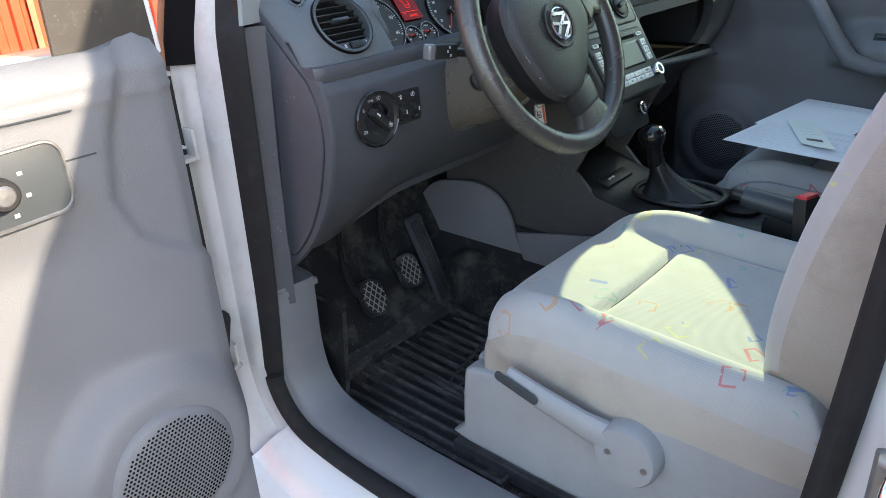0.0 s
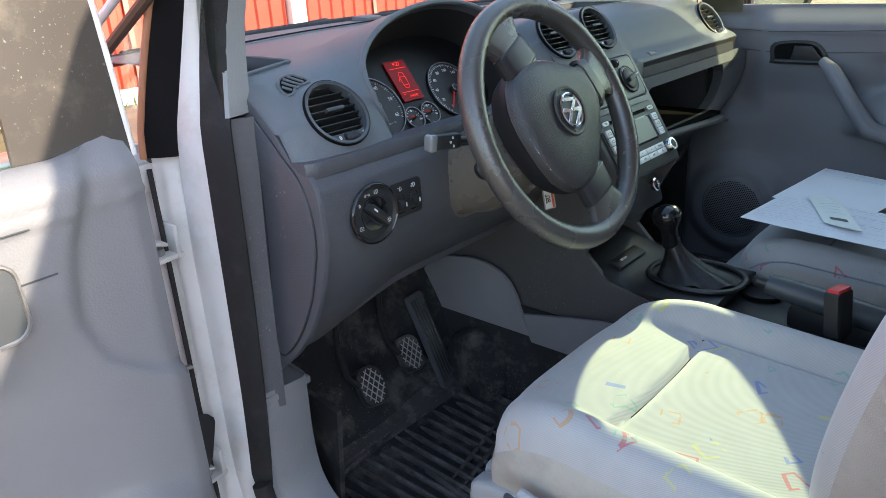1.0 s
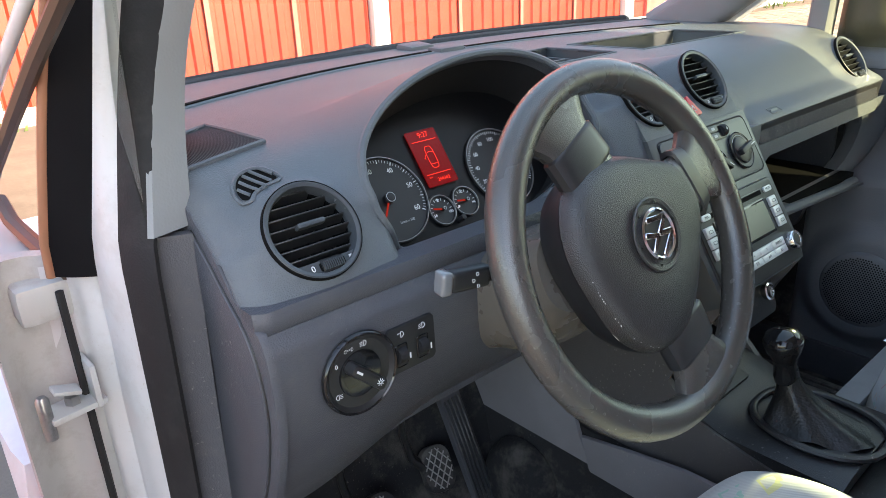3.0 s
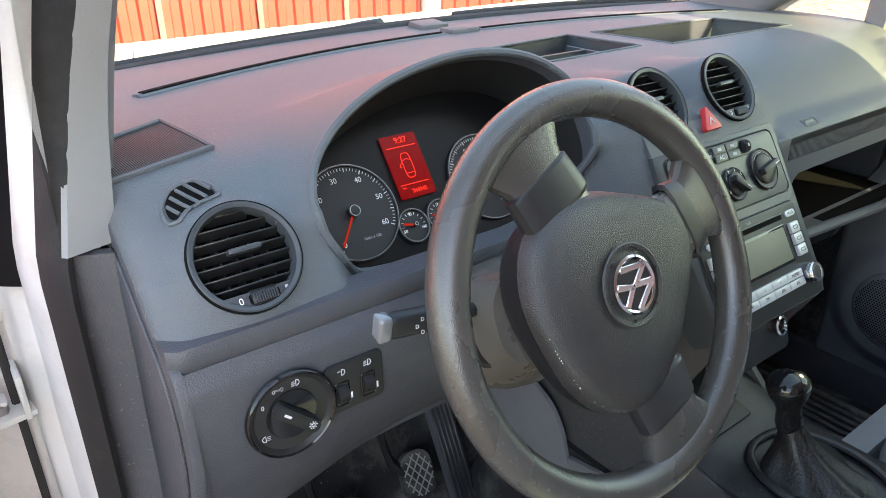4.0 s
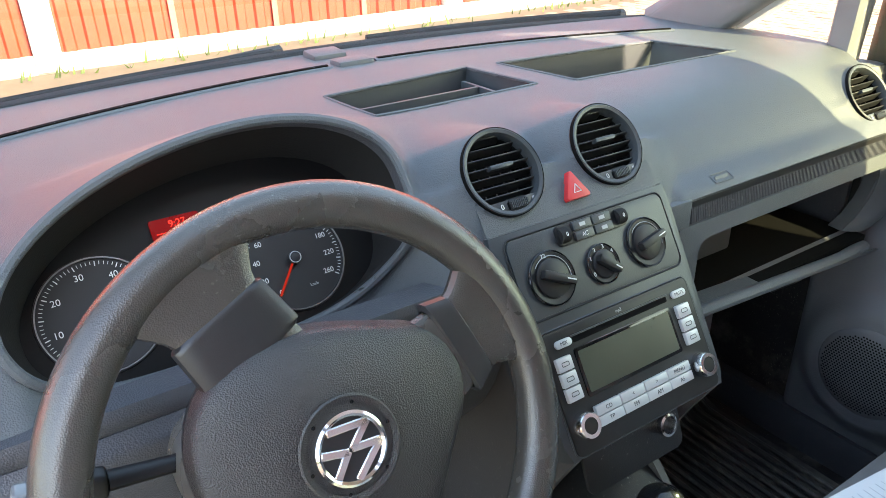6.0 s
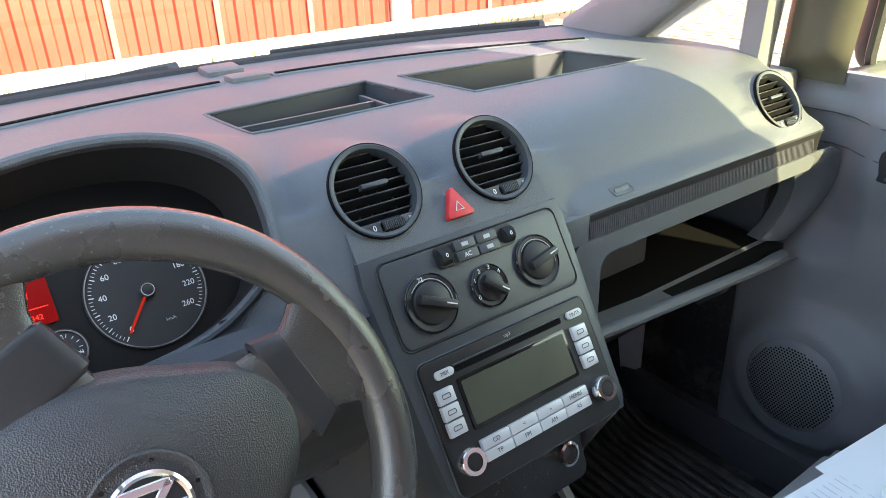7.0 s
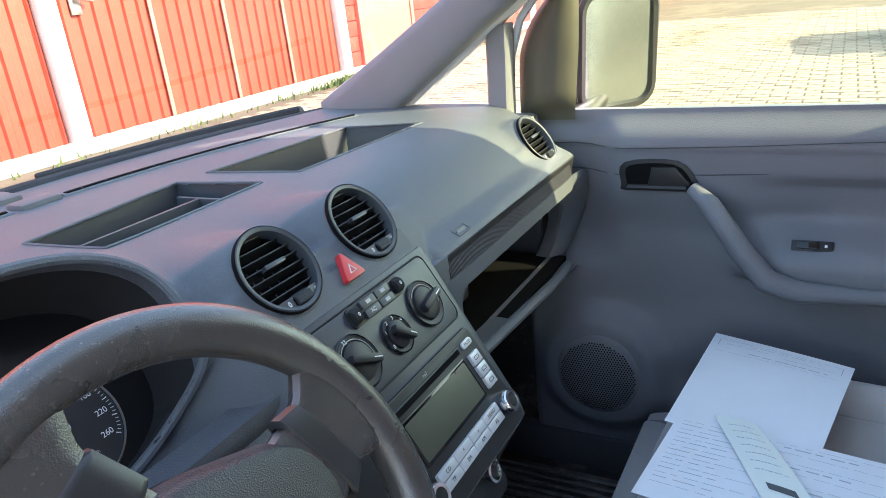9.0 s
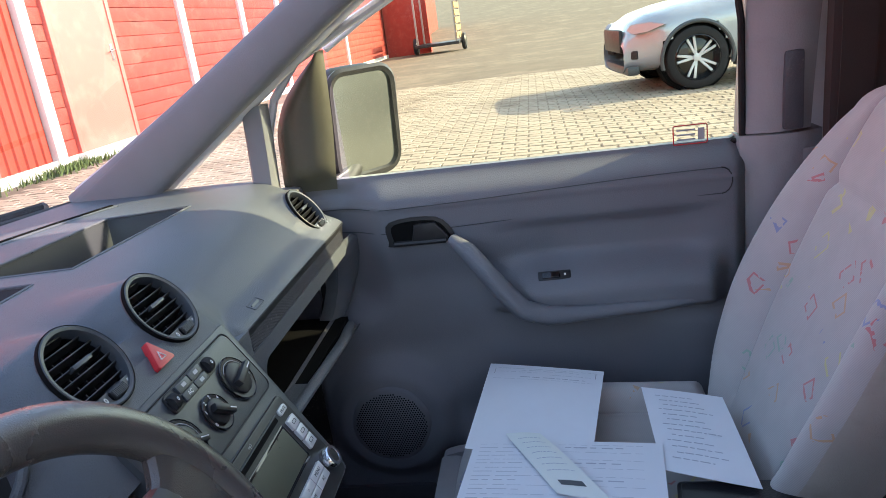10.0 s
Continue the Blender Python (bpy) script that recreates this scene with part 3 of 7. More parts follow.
# unseen; pale to bounce light, narrower left to set the door's shadow
roof = part("ceiling", sheet(lambda x, y: (x, y, 1.79 - 0.07 * (x / 0.66) ** 4), span(-0.56, 0.655, 15), span(-3.1, -0.20, 14), thick=(0, 0, 0.04)), TRIMW)
tagged(roof, "unseen van roof lining, pale to bounce light", "ceiling", kind="structure")
# unseen; closed without windows, like the rear sides, to keep light out
tail = part("wall_rear", join(block(-0.86, 0.86, -3.16, -3.06, 0.3, 1.08, 0.02), block(-0.74, 0.76, -3.16, -3.06, 1.06, 1.82, 0.02)), GREY)
tagged(tail, "unseen closed tail of the van", "car body", kind="structure")
floor = part("floor", block(-0.74, 0.74, -3.06, 0.62, 0.28, 0.318), CARPET)
tagged(floor, "dusty black carpeted van floor", "floor", kind="structure")
bulk = part("wall_bulkhead", sheet(lambda x, s: (x, 0.54 + 0.14 * step(0, 1, s), 0.30 + (0.78 - 0.17 * step(-0.58, -0.68, x)) * s), span(-0.74, 0.74, 23), span(0, 1, 8), thick=(0, 0.03, 0)), CARPET)
tagged(bulk, "black insulated front bulkhead", "bulkhead", kind="structure")
sill_r = part("sill_right", block(0.70, 0.86, -0.70, 0.60, 0.26, 0.40, 0.02), DASH2)
tagged(sill_r, "grey door sill under the passenger door", "sill", kind="structure")
for side in (-1, 1):
    kick = part("wall_footwell_left" if side < 0 else "wall_footwell_right", block(min(side * 0.725, side * 0.745), max(side * 0.725, side * 0.745), 0.30 if side > 0 else 0.40, 0.72, 0.28, 0.985), CARPET)
    tagged(kick, "dark carpeted side of the footwell", "lining", kind="structure")
cowl = part("bonnet", sheet(lambda x, y: (x, y, 0.985 - 0.30 * step(0.72, 1.65, y) - 0.10 * (x / 0.74) ** 4), span(-0.74, 0.74, 15), span(0.80, 1.75, 12), thick=(0, 0, -0.03)), WHITEP)
tagged(cowl, "white van bonnet below the windscreen", "bonnet", kind="structure")
nose = part("front_end", block(-0.78, 0.78, 1.70, 1.80, 0.35, 0.685, 0.03), WHITEP)
tagged(nose, "white van front end", "car body", kind="structure")

screen = part("window_front", sheet(lambda x, s: (x * (1 - 0.12 * s), (wind_y(x) + 0.02) * (1 - s) + (-0.16 - 0.10 * x * x) * s, 1.098 + 0.60 * s), span(-0.69, 0.69, 21), span(0, 1, 9)), GLASS)
tagged(screen, "slightly tinted windscreen", "windscreen", kind="structure")
screen.visible_shadow = False
part_seal = part("screen_seal", tube([(x, wind_y(x) + 0.006, 1.114 - 0.012 * x * x) for x in span(-0.69, 0.69, 41)], 0.013, 8, flat=0.8), SEAL)
tagged(part_seal, "black edge band at the foot of the windscreen", "seal", kind="structure")

for wx0, wx1 in ((-0.62, -0.06), (0.12, 0.66)):
    wiper = thing("windscreen_wiper", (wx0, wind_y(wx0) + 0.06, 1.08), "black wiper resting at the foot of the windscreen", "wiper", group="wipers")
    part("blade", tube([(x, wind_y(x) + 0.045, 1.116 + 0.004 * math.sin(3 * x)) for x in span(wx0, wx1, 16)], 0.0055, 6, flat=1.3), SEAL, wiper)
    part("arm", tube([(x, wind_y(x) + 0.062, 1.108) for x in span(wx1 - 0.30, wx1 + 0.02, 8)], [0.006, 0.006, 0.007, 0.008, 0.009, 0.011, 0.014, 0.016], 8), BLACK, wiper)

for side in (-1, 1):
    post = thing("pillar_left" if side < 0 else "pillar_right", (side * 0.7, 0.5, 1.1), "pale grey trimmed windscreen pillar", "pillar", kind="structure")
    a, b = Vector((side * (0.738 if side < 0 else 0.700), 0.665, 1.105 if side > 0 else 1.150)), Vector((side * (0.65 if side < 0 else 0.615), -0.17, 1.63 if side > 0 else 1.675))
    way = (b - a).normalized()
    outw = Vector((side, 0, 0))
    nrm = way.cross(outw).normalized()

    def pil(i, s, hw, off):
        w = 2 * math.pi * i / 16
        c, d = math.cos(w), math.sin(w)
        e = lambda q: math.copysign(abs(q) ** 0.6, q)
        return a + (b - a) * s + outw * (e(c) * 0.030 + off) + nrm * (e(d) * hw * (1.0 + 0.6 * (1 - s) ** 3))
    if side > 0:
        part("pillar_trim", sheet(lambda i, s: pil(i, s, 0.040, 0.0), list(range(17)), span(-0.06, 1.05, 12)), LGREY, post)
        part("pillar_shell", sheet(lambda i, s: pil(i, s, 0.046, 0.035), list(range(17)), span(-0.06, 1.05, 12)), WHITEP, post)
    # the post between quarter light and door
    yb = 0.352
    if side > 0:
        part("window_post", sheet(lambda i, z: (side * (0.715 - 0.05 * step(1.1, 1.6, z) * 0.5) + 0.022 * math.cos(2 * math.pi * i / 12), yb - 0.012 - 0.06 * (z - 1.1) + 0.026 * math.copysign(abs(math.sin(2 * math.pi * i / 12)) ** 0.6, math.sin(2 * math.pi * i / 12)), z), list(range(13)), span(1.06, 1.26, 8)), LGREY, post)
    quarter = part("window_quarter", ([(side * 0.745, 0.66, 1.06), (side * 0.745, 0.30, 1.06), (side * 0.728, 0.29, 1.36)], [[0, 1, 2]]), GLASS, post)
    quarter.visible_shadow = False
    if side > 0:
        part("sill_trim", block(min(side * 0.66, side * 0.76), max(side * 0.66, side * 0.76), 0.28, 0.74, 1.04, 1.088, 0.015), LGREY, post)
# black band and rust-brown weather strip outside the driver's quarter light
pl = bpy.data.objects["pillar_left"]
# edges of the strips round the driver's window post, each as (z, y), with x at z 1.07 and its lean inwards
POST_EDGES = [
    ((-0.800, 0.15), [(0.98, 0.415), (1.05, 0.402), (1.10, 0.392), (1.15, 0.379), (1.20, 0.363), (1.25, 0.342), (1.30, 0.319), (1.45, 0.22)]),
    ((-0.770, 0.15), [(0.50, 0.388), (0.98, 0.385), (1.05, 0.372), (1.15, 0.350), (1.25, 0.329), (1.30, 0.318), (1.45, 0.23)]),
    ((-0.758, 0.20), [(0.46, 0.368), (0.55, 0.358), (0.65, 0.350), (0.80, 0.344), (0.95, 0.338), (1.05, 0.333), (1.10, 0.335), (1.15, 0.336), (1.20, 0.333), (1.25, 0.326), (1.30, 0.315), (1.37, 0.27), (1.52, 0.11), (1.66, -0.05)]),
    ((-0.742, 0.24), [(0.46, 0.334), (0.55, 0.324), (0.65, 0.312), (0.80, 0.300), (0.95, 0.292), (1.05, 0.287), (1.10, 0.297), (1.15, 0.306), (1.20, 0.307), (1.25, 0.297), (1.30, 0.277), (1.37, 0.225), (1.52, 0.07), (1.66, -0.09)]),
    ((-0.702, 0.15), [(1.05, 0.300), (1.10, 0.306), (1.15, 0.313), (1.20, 0.310), (1.25, 0.292), (1.30, 0.260), (1.37, 0.205), (1.52, 0.05), (1.66, -0.11)]),
]


def post_edge(k, z):
    (x, rate), ys = POST_EDGES[k]
    return Vector((x + rate * max(-0.02, z - 1.07), smooth_table(ys, z, 0.03), z))


def post_strip(k, z0, z1, out, n=8):
    """A strip between two neighbouring edges, bulging outwards by out."""
    return sheet(lambda t, z: post_edge(k, z).lerp(post_edge(k + 1, z), t) + Vector((-0.7, -0.7, 0)) * out * math.sin(math.pi * t), span(0, 1, n), span(z0, z1, 40), thick=(0.005, 0.005, 0))


part("black_band", post_strip(0, 1.015, 1.45, 0.002), FILM, pl, "matt black film on the window post")
part("jamb_strip", post_strip(1, 0.50, 1.45, 0.003), JAMBP, pl)
part("seal_lip", post_strip(2, 0.47, 1.62, 0.004, 12), SEAL, pl, "broad black rubber seal lip")
part("weather_strip", tube([post_edge(0, z) + Vector((-0.002, 0.004, 0)) for z in span(1.015, 1.42, 12)], 0.005), mat("brown_strip", (0.30, 0.14, 0.08), 0.5), pl)
part("outer_frame", tube([(-0.80, 0.80, 1.022), (-0.80, 0.673, 1.088), (-0.80, 0.584, 1.134), (-0.80, 0.42, 1.211), (-0.798, 0.30, 1.265), (-0.795, 0.22, 1.303), (-0.77, 0.0, 1.40)], 0.006, 10), WHITEP, pl)
part("outer_frame_seal", tube([(-0.796, 0.72, 1.022), (-0.796, 0.60, 1.088), (-0.795, 0.45, 1.163), (-0.793, 0.32, 1.227), (-0.790, 0.22, 1.275), (-0.77, 0.05, 1.35)], 0.0075, 8), mat("bronze_seal", (0.075, 0.045, 0.032), 0.45, vary=0.3), pl)
part("lower_frame_seal", tube([(-0.795, 0.64, 1.040), (-0.795, 0.60, 1.022), (-0.792, 0.52, 1.016), (-0.788, 0.42, 1.012)], 0.009, 8), bpy.data.materials["bronze_seal"], pl)
part("frame_foot", block(-0.84, -0.775, 0.42, 0.80, 0.965, 1.006, 0.008), WORNP, pl)

rp = thing("pillar_rear_right", (0.74, -0.62, 0.4), "grey trimmed door post behind the passenger door", "pillar", kind="structure")
part("upper_trim", sheet(lambda y, z: (0.735 - 0.07 * step(1.05, 1.7, z) + 0.02 * ((y + 0.64) / 0.06) ** 2, y - 0.03 * (z - 1.1), z), span(-0.70, -0.575, 9), span(1.095, 1.78, 12), thick=(0.04, 0, 0)), GREY, rp)
part("lower_trim", sheet(lambda y, z: (0.728 + 0.02 * ((y + 0.64) / 0.07) ** 2, y, z), span(-0.72, -0.572, 9), span(0.3, 1.092, 8), thick=(0.05, 0, 0)), GREY, rp)
part("upper_cover", block(0.716, 0.735, -0.676, -0.642, 1.10, 1.24, 0.006), DASH2, rp)
belt = thing("seat_belt", (0.70, -0.72, 0.9), "dark brown seat belt webbing hanging beside the post", "belt")
part("webbing", sheet(lambda u, z: (0.66 + 0.01 * math.sin(z * 9), -0.705 + u - 0.02 * (z - 1), z), span(0, -0.055, 3), span(0.70, 1.72, 12), thick=(0.003, 0, 0)), mat("belt_webbing", (0.035, 0.026, 0.022), 0.8, grain=0.4, gscale=700), belt)
part("guide", box((0.03, 0.03, 0.05), pose(0.69, -0.66, 0.98), 0.008), BLACK, belt)
back_trim = part("wall_trim_right", sheet(lambda y, z: (0.70 - 0.03 * step(1.1, 1.7, z), y, z), span(-1.25, -0.712, 3), span(0.3, 1.76, 8), thick=(0.03, 0, 0)), mat("brown_lining", (0.06, 0.045, 0.04), 0.8, grain=0.3))
tagged(back_trim, "dark lining behind the belt", "lining", kind="structure")

# ---------- dashboard ----------
DN, DV = Vector((0, -0.8, 0.6)), Vector((0, 0.6, 0.8))   # out of the face, and up along it


def dp(x, v, h):
    return Vector((x, 0, 0)) + DV * v + DN * h


PAD = [(0.90, 0.441), (0.915, 0.4425), (0.95, 0.4465), (1.00, 0.444), (1.05, 0.432), (1.09, 0.405), (1.13, 0.358), (1.16, 0.320), (1.244, 0.209), (1.326, 0.100), (1.40, -0.002), (1.48, -0.11)]
VENTS = [(-0.621, 0.983, 0.455, 0.0475), (-0.076, 1.022, 0.470, 0.0475), (0.072, 1.022, 0.470, 0.0475), (0.622, 0.994, 0.452, 0.0475)]
HX, HV, HA, HT, HB = -0.357, 1.030, 0.180, 0.100, 0.088     # the instrument hood's opening


def hood_r(x, v):
    v -= 0.14 * (x - HX) * step(0.98, 1.05, v)
    n = 2.05 if v >= HV else (2.5 if x > HX else 4.0)
    dx, dv = abs(x - HX) / (HA if x > HX else HA + 0.010), (v - HV) / (HT if v > HV else HB)
    return (dx ** n + abs(dv) ** n) ** (1 / n)


def hood_pt(a, k=1.0, n=2.5):
    c, s = math.cos(a), math.sin(a)
    n = 2.05 if s > 0 else (2.5 if c > 0 else 4.0)
    x, v = HX + k * (HA if c > 0 else HA + 0.010) * math.copysign(abs(c) ** (2 / n), c), HV + k * (HT if s > 0 else HB) * math.copysign(abs(s) ** (2 / n), s)
    return x, v + 0.14 * (x - HX) * step(0.98, 1.05, v)


def pad_h(x, v):
    h = smooth_table(PAD, v, 0.02)
    ax = abs(x)
    h += max(0.020 * step(0.975, 0.930, v) * step(0.125, 0.165, x), 0.0185 * step(0.20, 0.118, ax) * step(1.04, 0.985, v))
    h -= 0.018 * max(0, (ax - 0.678) / 0.027) ** 2 * step(1.10, 1.04, v)
    for vx, vv, vh, R in VENTS:
        r = math.hypot(x - vx, v - vv)
        k = 1.15 if v > vv else 0.5
        h = smax(h, vh - max(0, r - R) * k - 0.9 * max(0, v - vv - R) - 0.002, 0.010) - 0.0008
    d = (hood_r(x, v) - 1) * (HT if v > HV else HB)
    lip = 0.452 - 0.080 * step(1.0, 0.945, v)
    h -= 0.068 * step(0.908, 0.944, v) * step(1.06, 0.98, v) * step(HX - HA - 0.01, HX - HA + 0.05, x) * step(HX + HA + 0.01, HX + HA - 0.05, x)
    h = smax(h, lip - max(0, d) * (2.3 if v > 1.06 else 1.0 + 1.3 * step(0.98, 1.06, v)) - 1.0 * max(0, v - HV - HT - 0.02), 0.022) - 0.003
    return h


TRAYS = [((-0.122, 0.567), (0.124, 0.588), (0.143, 0.446), (-0.114, 0.438)), ((0.178, 0.582), (0.487, 0.548), (0.527, 0.412), (0.200, 0.428))]


def in_quad(q, x, y):
    s = [(q[(i + 1) % 4][0] - q[i][0]) * (y - q[i][1]) - (q[(i + 1) % 4][1] - q[i][1]) * (x - q[i][0]) for i in range(4)]
    return all(t <= 0 for t in s)


def pad_keep(x, v):
    h = pad_h(x, v)
    y, z = 0.6 * v - 0.8 * h, 0.8 * v + 0.6 * h
    if y > wind_y(x) + 0.01:
        return False
    if hood_r(x, v) < 0.99:
        return False
    if any(math.hypot(x - a, v - b) < R - 0.003 for a, b, _, R in VENTS):
        return False
    if x > 0.14 and v < 0.927:
        return False
    if abs(x) < 0.118 and v < 0.955:
        return False
    if z > 1.08 and any(in_quad(q, x, y) for q in TRAYS):
        return False
    return True


dash = thing("dashboard", (0, 0.4, 0.75), "dark grey moulded plastic van dashboard, dusty and worn", "dashboard")
part("top_pad", sheet(lambda x, v: dp(x, v, pad_h(x, v)), span(-0.705, 0.705, 261), span(0.912, 1.47, 104), thick=DN * -0.004, keep=pad_keep), DASH, dash, sharp=60)
# centre bridge between the round vents and the console
part("centre_face", sheet(lambda x, v: dp(x, v, lerp_table([(0.90, 0.459), (0.955, 0.4655), (0.985, 0.466)], v)), span(-0.122, 0.122, 11), span(0.948, 0.992, 6), thick=DN * -0.02), DASH, dash)


def pad_z(x, y):
    """Height of the pad at a place of its top."""
    lo, hi = 0.95, 1.47
    for _ in range(30):
        m = (lo + hi) / 2
        if 0.6 * m - 0.8 * pad_h(x, m) < y:
            lo = m
        else:
            hi = m
    return 0.8 * lo + 0.6 * pad_h(x, lo)


def tray_top(p, d=0.0):
    return Vector((p[0], p[1], pad_z(p[0], p[1]) + d))


for n_tray, q in enumerate(TRAYS):
    cx, cy = sum(p[0] for p in q) / 4, sum(p[1] for p in q) / 4
    deep = 0.070
    ring_q = [(Vector(p) * (1 - t) + Vector(r) * t) for p, r in zip(q, q[1:] + q[:1]) for t in span(0, 1, 7)[:-1]]
    n_q = len(ring_q)
    top_q = [tray_top(p, -0.0015) for p in ring_q]
    foot_q = [Vector((p.x * 0.95 + 0.05 * cx, p.y * 0.95 + 0.05 * cy, pad_z(cx, cy) - deep)) for p in ring_q]
    tray = part("tray_bin", join((top_q + foot_q, [[i, (i + 1) % n_q, n_q + (i + 1) % n_q, n_q + i] for i in range(n_q)]), (foot_q, [list(range(n_q))])), STACK, dash)
    part("tray_rim", tube([tray_top(p, 0.0) for p in ring_q], 0.0022, 6, True), DASH, tray)
    (xl, yl), (xr, yr) = q[3], q[2]
    zf = pad_z(cx, cy) - deep
    if n_tray == 0:
        part("divider", block(xl + 0.012, xr - 0.045, cy + 0.010, cy + 0.016, zf, zf + 0.058, 0.001), STACK, tray)
        part("divider", block(xr - 0.045, xr - 0.039, cy - 0.055, cy + 0.055, zf, zf + 0.058, 0.001), STACK, tray)
        part("cross_divider", block(xl + 0.100, xl + 0.106, yl + 0.012, cy + 0.010, zf, zf + 0.040, 0.001), STACK, tray)
    else:
        part("divider", block(xl + 0.02, xl + 0.15, yl + 0.032, yl + 0.037, zf, zf + 0.045, 0.001), STACK, tray)

# windscreen vents, centre catch, loudspeaker grille
for x0, x1 in ((-0.592, -0.035), (0.042, 0.592)):
    n = 24
    yy = lambda x: 0.728 - 0.385 * x * x
    on_top = lambda x, d: (x, yy(x), pad_z(x, yy(x)) + d)
    slot = part("screen_vent", tube([on_top(x, 0.0004) for x in span(x0, x1, n)], 0.0085, 8, flat=0.35, up=(0, 0, 1)), DASH, dash)
    # near-black strip laid on the pad in place of the slot's shade
    part("slot_shade", tube([on_top(x, 0.0036) for x in span(x0 + 0.006, x1 - 0.006, n)], 0.0052, 6, flat=0.3, up=(0, 0, 1)), VOIDM, slot)
    for x in span(x0 + 0.03, x1 - 0.03, 13):
        part("rib", box((0.0014, 0.009, 0.0012), pose(*on_top(x, 0.0042))), DASH, slot)
catch = part("centre_cover", box((0.062, 0.040, 0.014), pose(0.006, 0.735, pad_z(0.006, 0.735) + 0.001), 0.006), DASH, dash)
part("cover_flap", box((0.060, 0.05, 0.018), pose(-0.004, 0.815, pad_z(0, 0.815) + 0.001, 4), 0.007), DASH, catch)
SPK = [(-0.697, 0.412), (-0.606, 0.464), (-0.592, 0.356), (-0.690, 0.330)]
sx = lambda s, t: ((SPK[0][0] * (1 - s) + SPK[1][0] * s) * (1 - t) + (SPK[3][0] * (1 - s) + SPK[2][0] * s) * t, (SPK[0][1] * (1 - s) + SPK[1][1] * s) * (1 - t) + (SPK[3][1] * (1 - s) + SPK[2][1] * s) * t)


grille = part("speaker_grille", sheet(lambda s, t: (*sx(s, t), pad_z(*sx(s, t)) + 0.0016), span(0, 1, 17), span(0, 1, 17), thick=(0, 0, -0.005)), MESHM, dash)
part("grille_rim", tube([(*sx(s, t), pad_z(*sx(s, t)) + 0.002) for s, t in [(0, 0), (0.5, 0), (1, 0), (1, 0.5), (1, 1), (0.5, 1), (0, 1), (0, 0.5)]], 0.003, 6, True), DASH, grille)
part("grille_ribs", join(*[tube([(*sx(s, t), pad_z(*sx(s, t)) + 0.0018) for t in span(0.03, 0.97, 9)], 0.0005, 4) for s in span(0.03, 0.97, 44)]), BLACK, grille)


def air_vent(x, v, h, R, tilt=0.0, parent=None):
    """A round outlet: ring, dark throat, louvres, middle tab and thumbwheel."""
    m = plane(dp(x, v, h), (1, 0, 0), DV) @ pose(0, 0, 0, 0, 0, 0)
    body = part("air_vent", lathe([(R + 0.0005, -0.010), (R + 0.0005, 0.0005), (R - 0.001, 0.0015), (R - 0.0045, 0.0005), (R - 0.006, -0.004), (R - 0.0065, -0.012)], 56, m), STACK, parent)
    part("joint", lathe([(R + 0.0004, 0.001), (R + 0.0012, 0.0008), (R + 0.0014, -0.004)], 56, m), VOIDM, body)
    # throat walls near-black: the shade behind the louvres is in their colour
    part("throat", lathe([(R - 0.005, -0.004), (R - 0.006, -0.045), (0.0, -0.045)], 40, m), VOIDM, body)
    # lower plate with the thumbwheel
    ca = 0.62
    lower = [(R * 0.93 * math.cos(a), R * 0.93 * math.sin(a)) for a in span(math.pi + math.asin(ca / 0.93), 2 * math.pi - math.asin(ca / 0.93), 18)]
    part("lower_plate", prism(lower, -0.014, -0.002, m, 0.001), STACK, body)
    part("wheel_slot", prism(rrect(0.027, 0.0085, 0.002, cx=0.004, cy=-0.76 * R), -0.003, -0.0014, m), VOIDM, body)
    part("thumbwheel", lathe([(0.0, -0.0115), (0.0075, -0.0115), (0.0082, -0.010), (0.0082, 0.010), (0.0075, 0.0115), (0.0, 0.0115)], 24, up(m, 0.004, -0.76 * R, -0.0065) @ pose(0, 0, 0, 0, 90, 0)), BLACK, body)
    part("thumbwheel_ribs", join(*[box((0.0008, 0.008, 0.002), up(m, 0.004 - 0.010 + 0.0022 * k, -0.76 * R, 0.0013)) for k in range(10)]), STACK, body)
    part("mark", words("0", 0.008, up(m, -0.0165, -0.75 * R, -0.0015), 0.0002), WHITE, body)
    part("mark", box((0.0030, 0.0034, 0.0005), up(m, 0.0245, -0.72 * R, -0.0017)), DIMW, body)
    ys = span(-0.52 * R, 0.80 * R, 7)
    for k, yv in enumerate(ys):
        hw = math.sqrt(max(1e-6, (R * 0.885) ** 2 - yv * yv))
        part("louvre", box((2 * hw, 0.0018, 0.015), up(m, 0, yv, -0.0135) @ pose(0, 0, 0, -18), 0.0006, 1), VENTM, body)
    for xv in span(-0.6 * R, 0.6 * R, 5):
        part("vane", box((0.0018, 1.2 * R, 0.018), up(m, xv, 0.1 * R, -0.036)), BLACK, body)
    part("tab", box((0.030, 0.0055, 0.010), up(m, 0.002, 0.15 * R, -0.006), 0.0025), STACK, body)
    return body


for vx, vv, vh, R in VENTS:
    air_vent(vx, vv, vh, R, parent=dash)
# the small side-window outlet above the driver's vent
SVP = [(-0.667, 1.031), (-0.6655, 1.047), (-0.652, 1.063), (-0.632, 1.068), (-0.621, 1.062), (-0.6155, 1.048), (-0.632, 1.043), (-0.649, 1.037), (-0.659, 1.029)]
svl = [Vector(p) for p in smooth_loop(SVP, 4)]
svc = Vector((-0.644, 1.051))
sv_in = [svc + (p - svc) * 0.86 for p in svl]
on_pad = lambda p, d: dp(p.x, p.y, pad_h(p.x, p.y) + d)
side_out = part("side_vent", tube([on_pad(p, 0.0008) for p in svl], 0.0022, 6, True), DASH, dash)
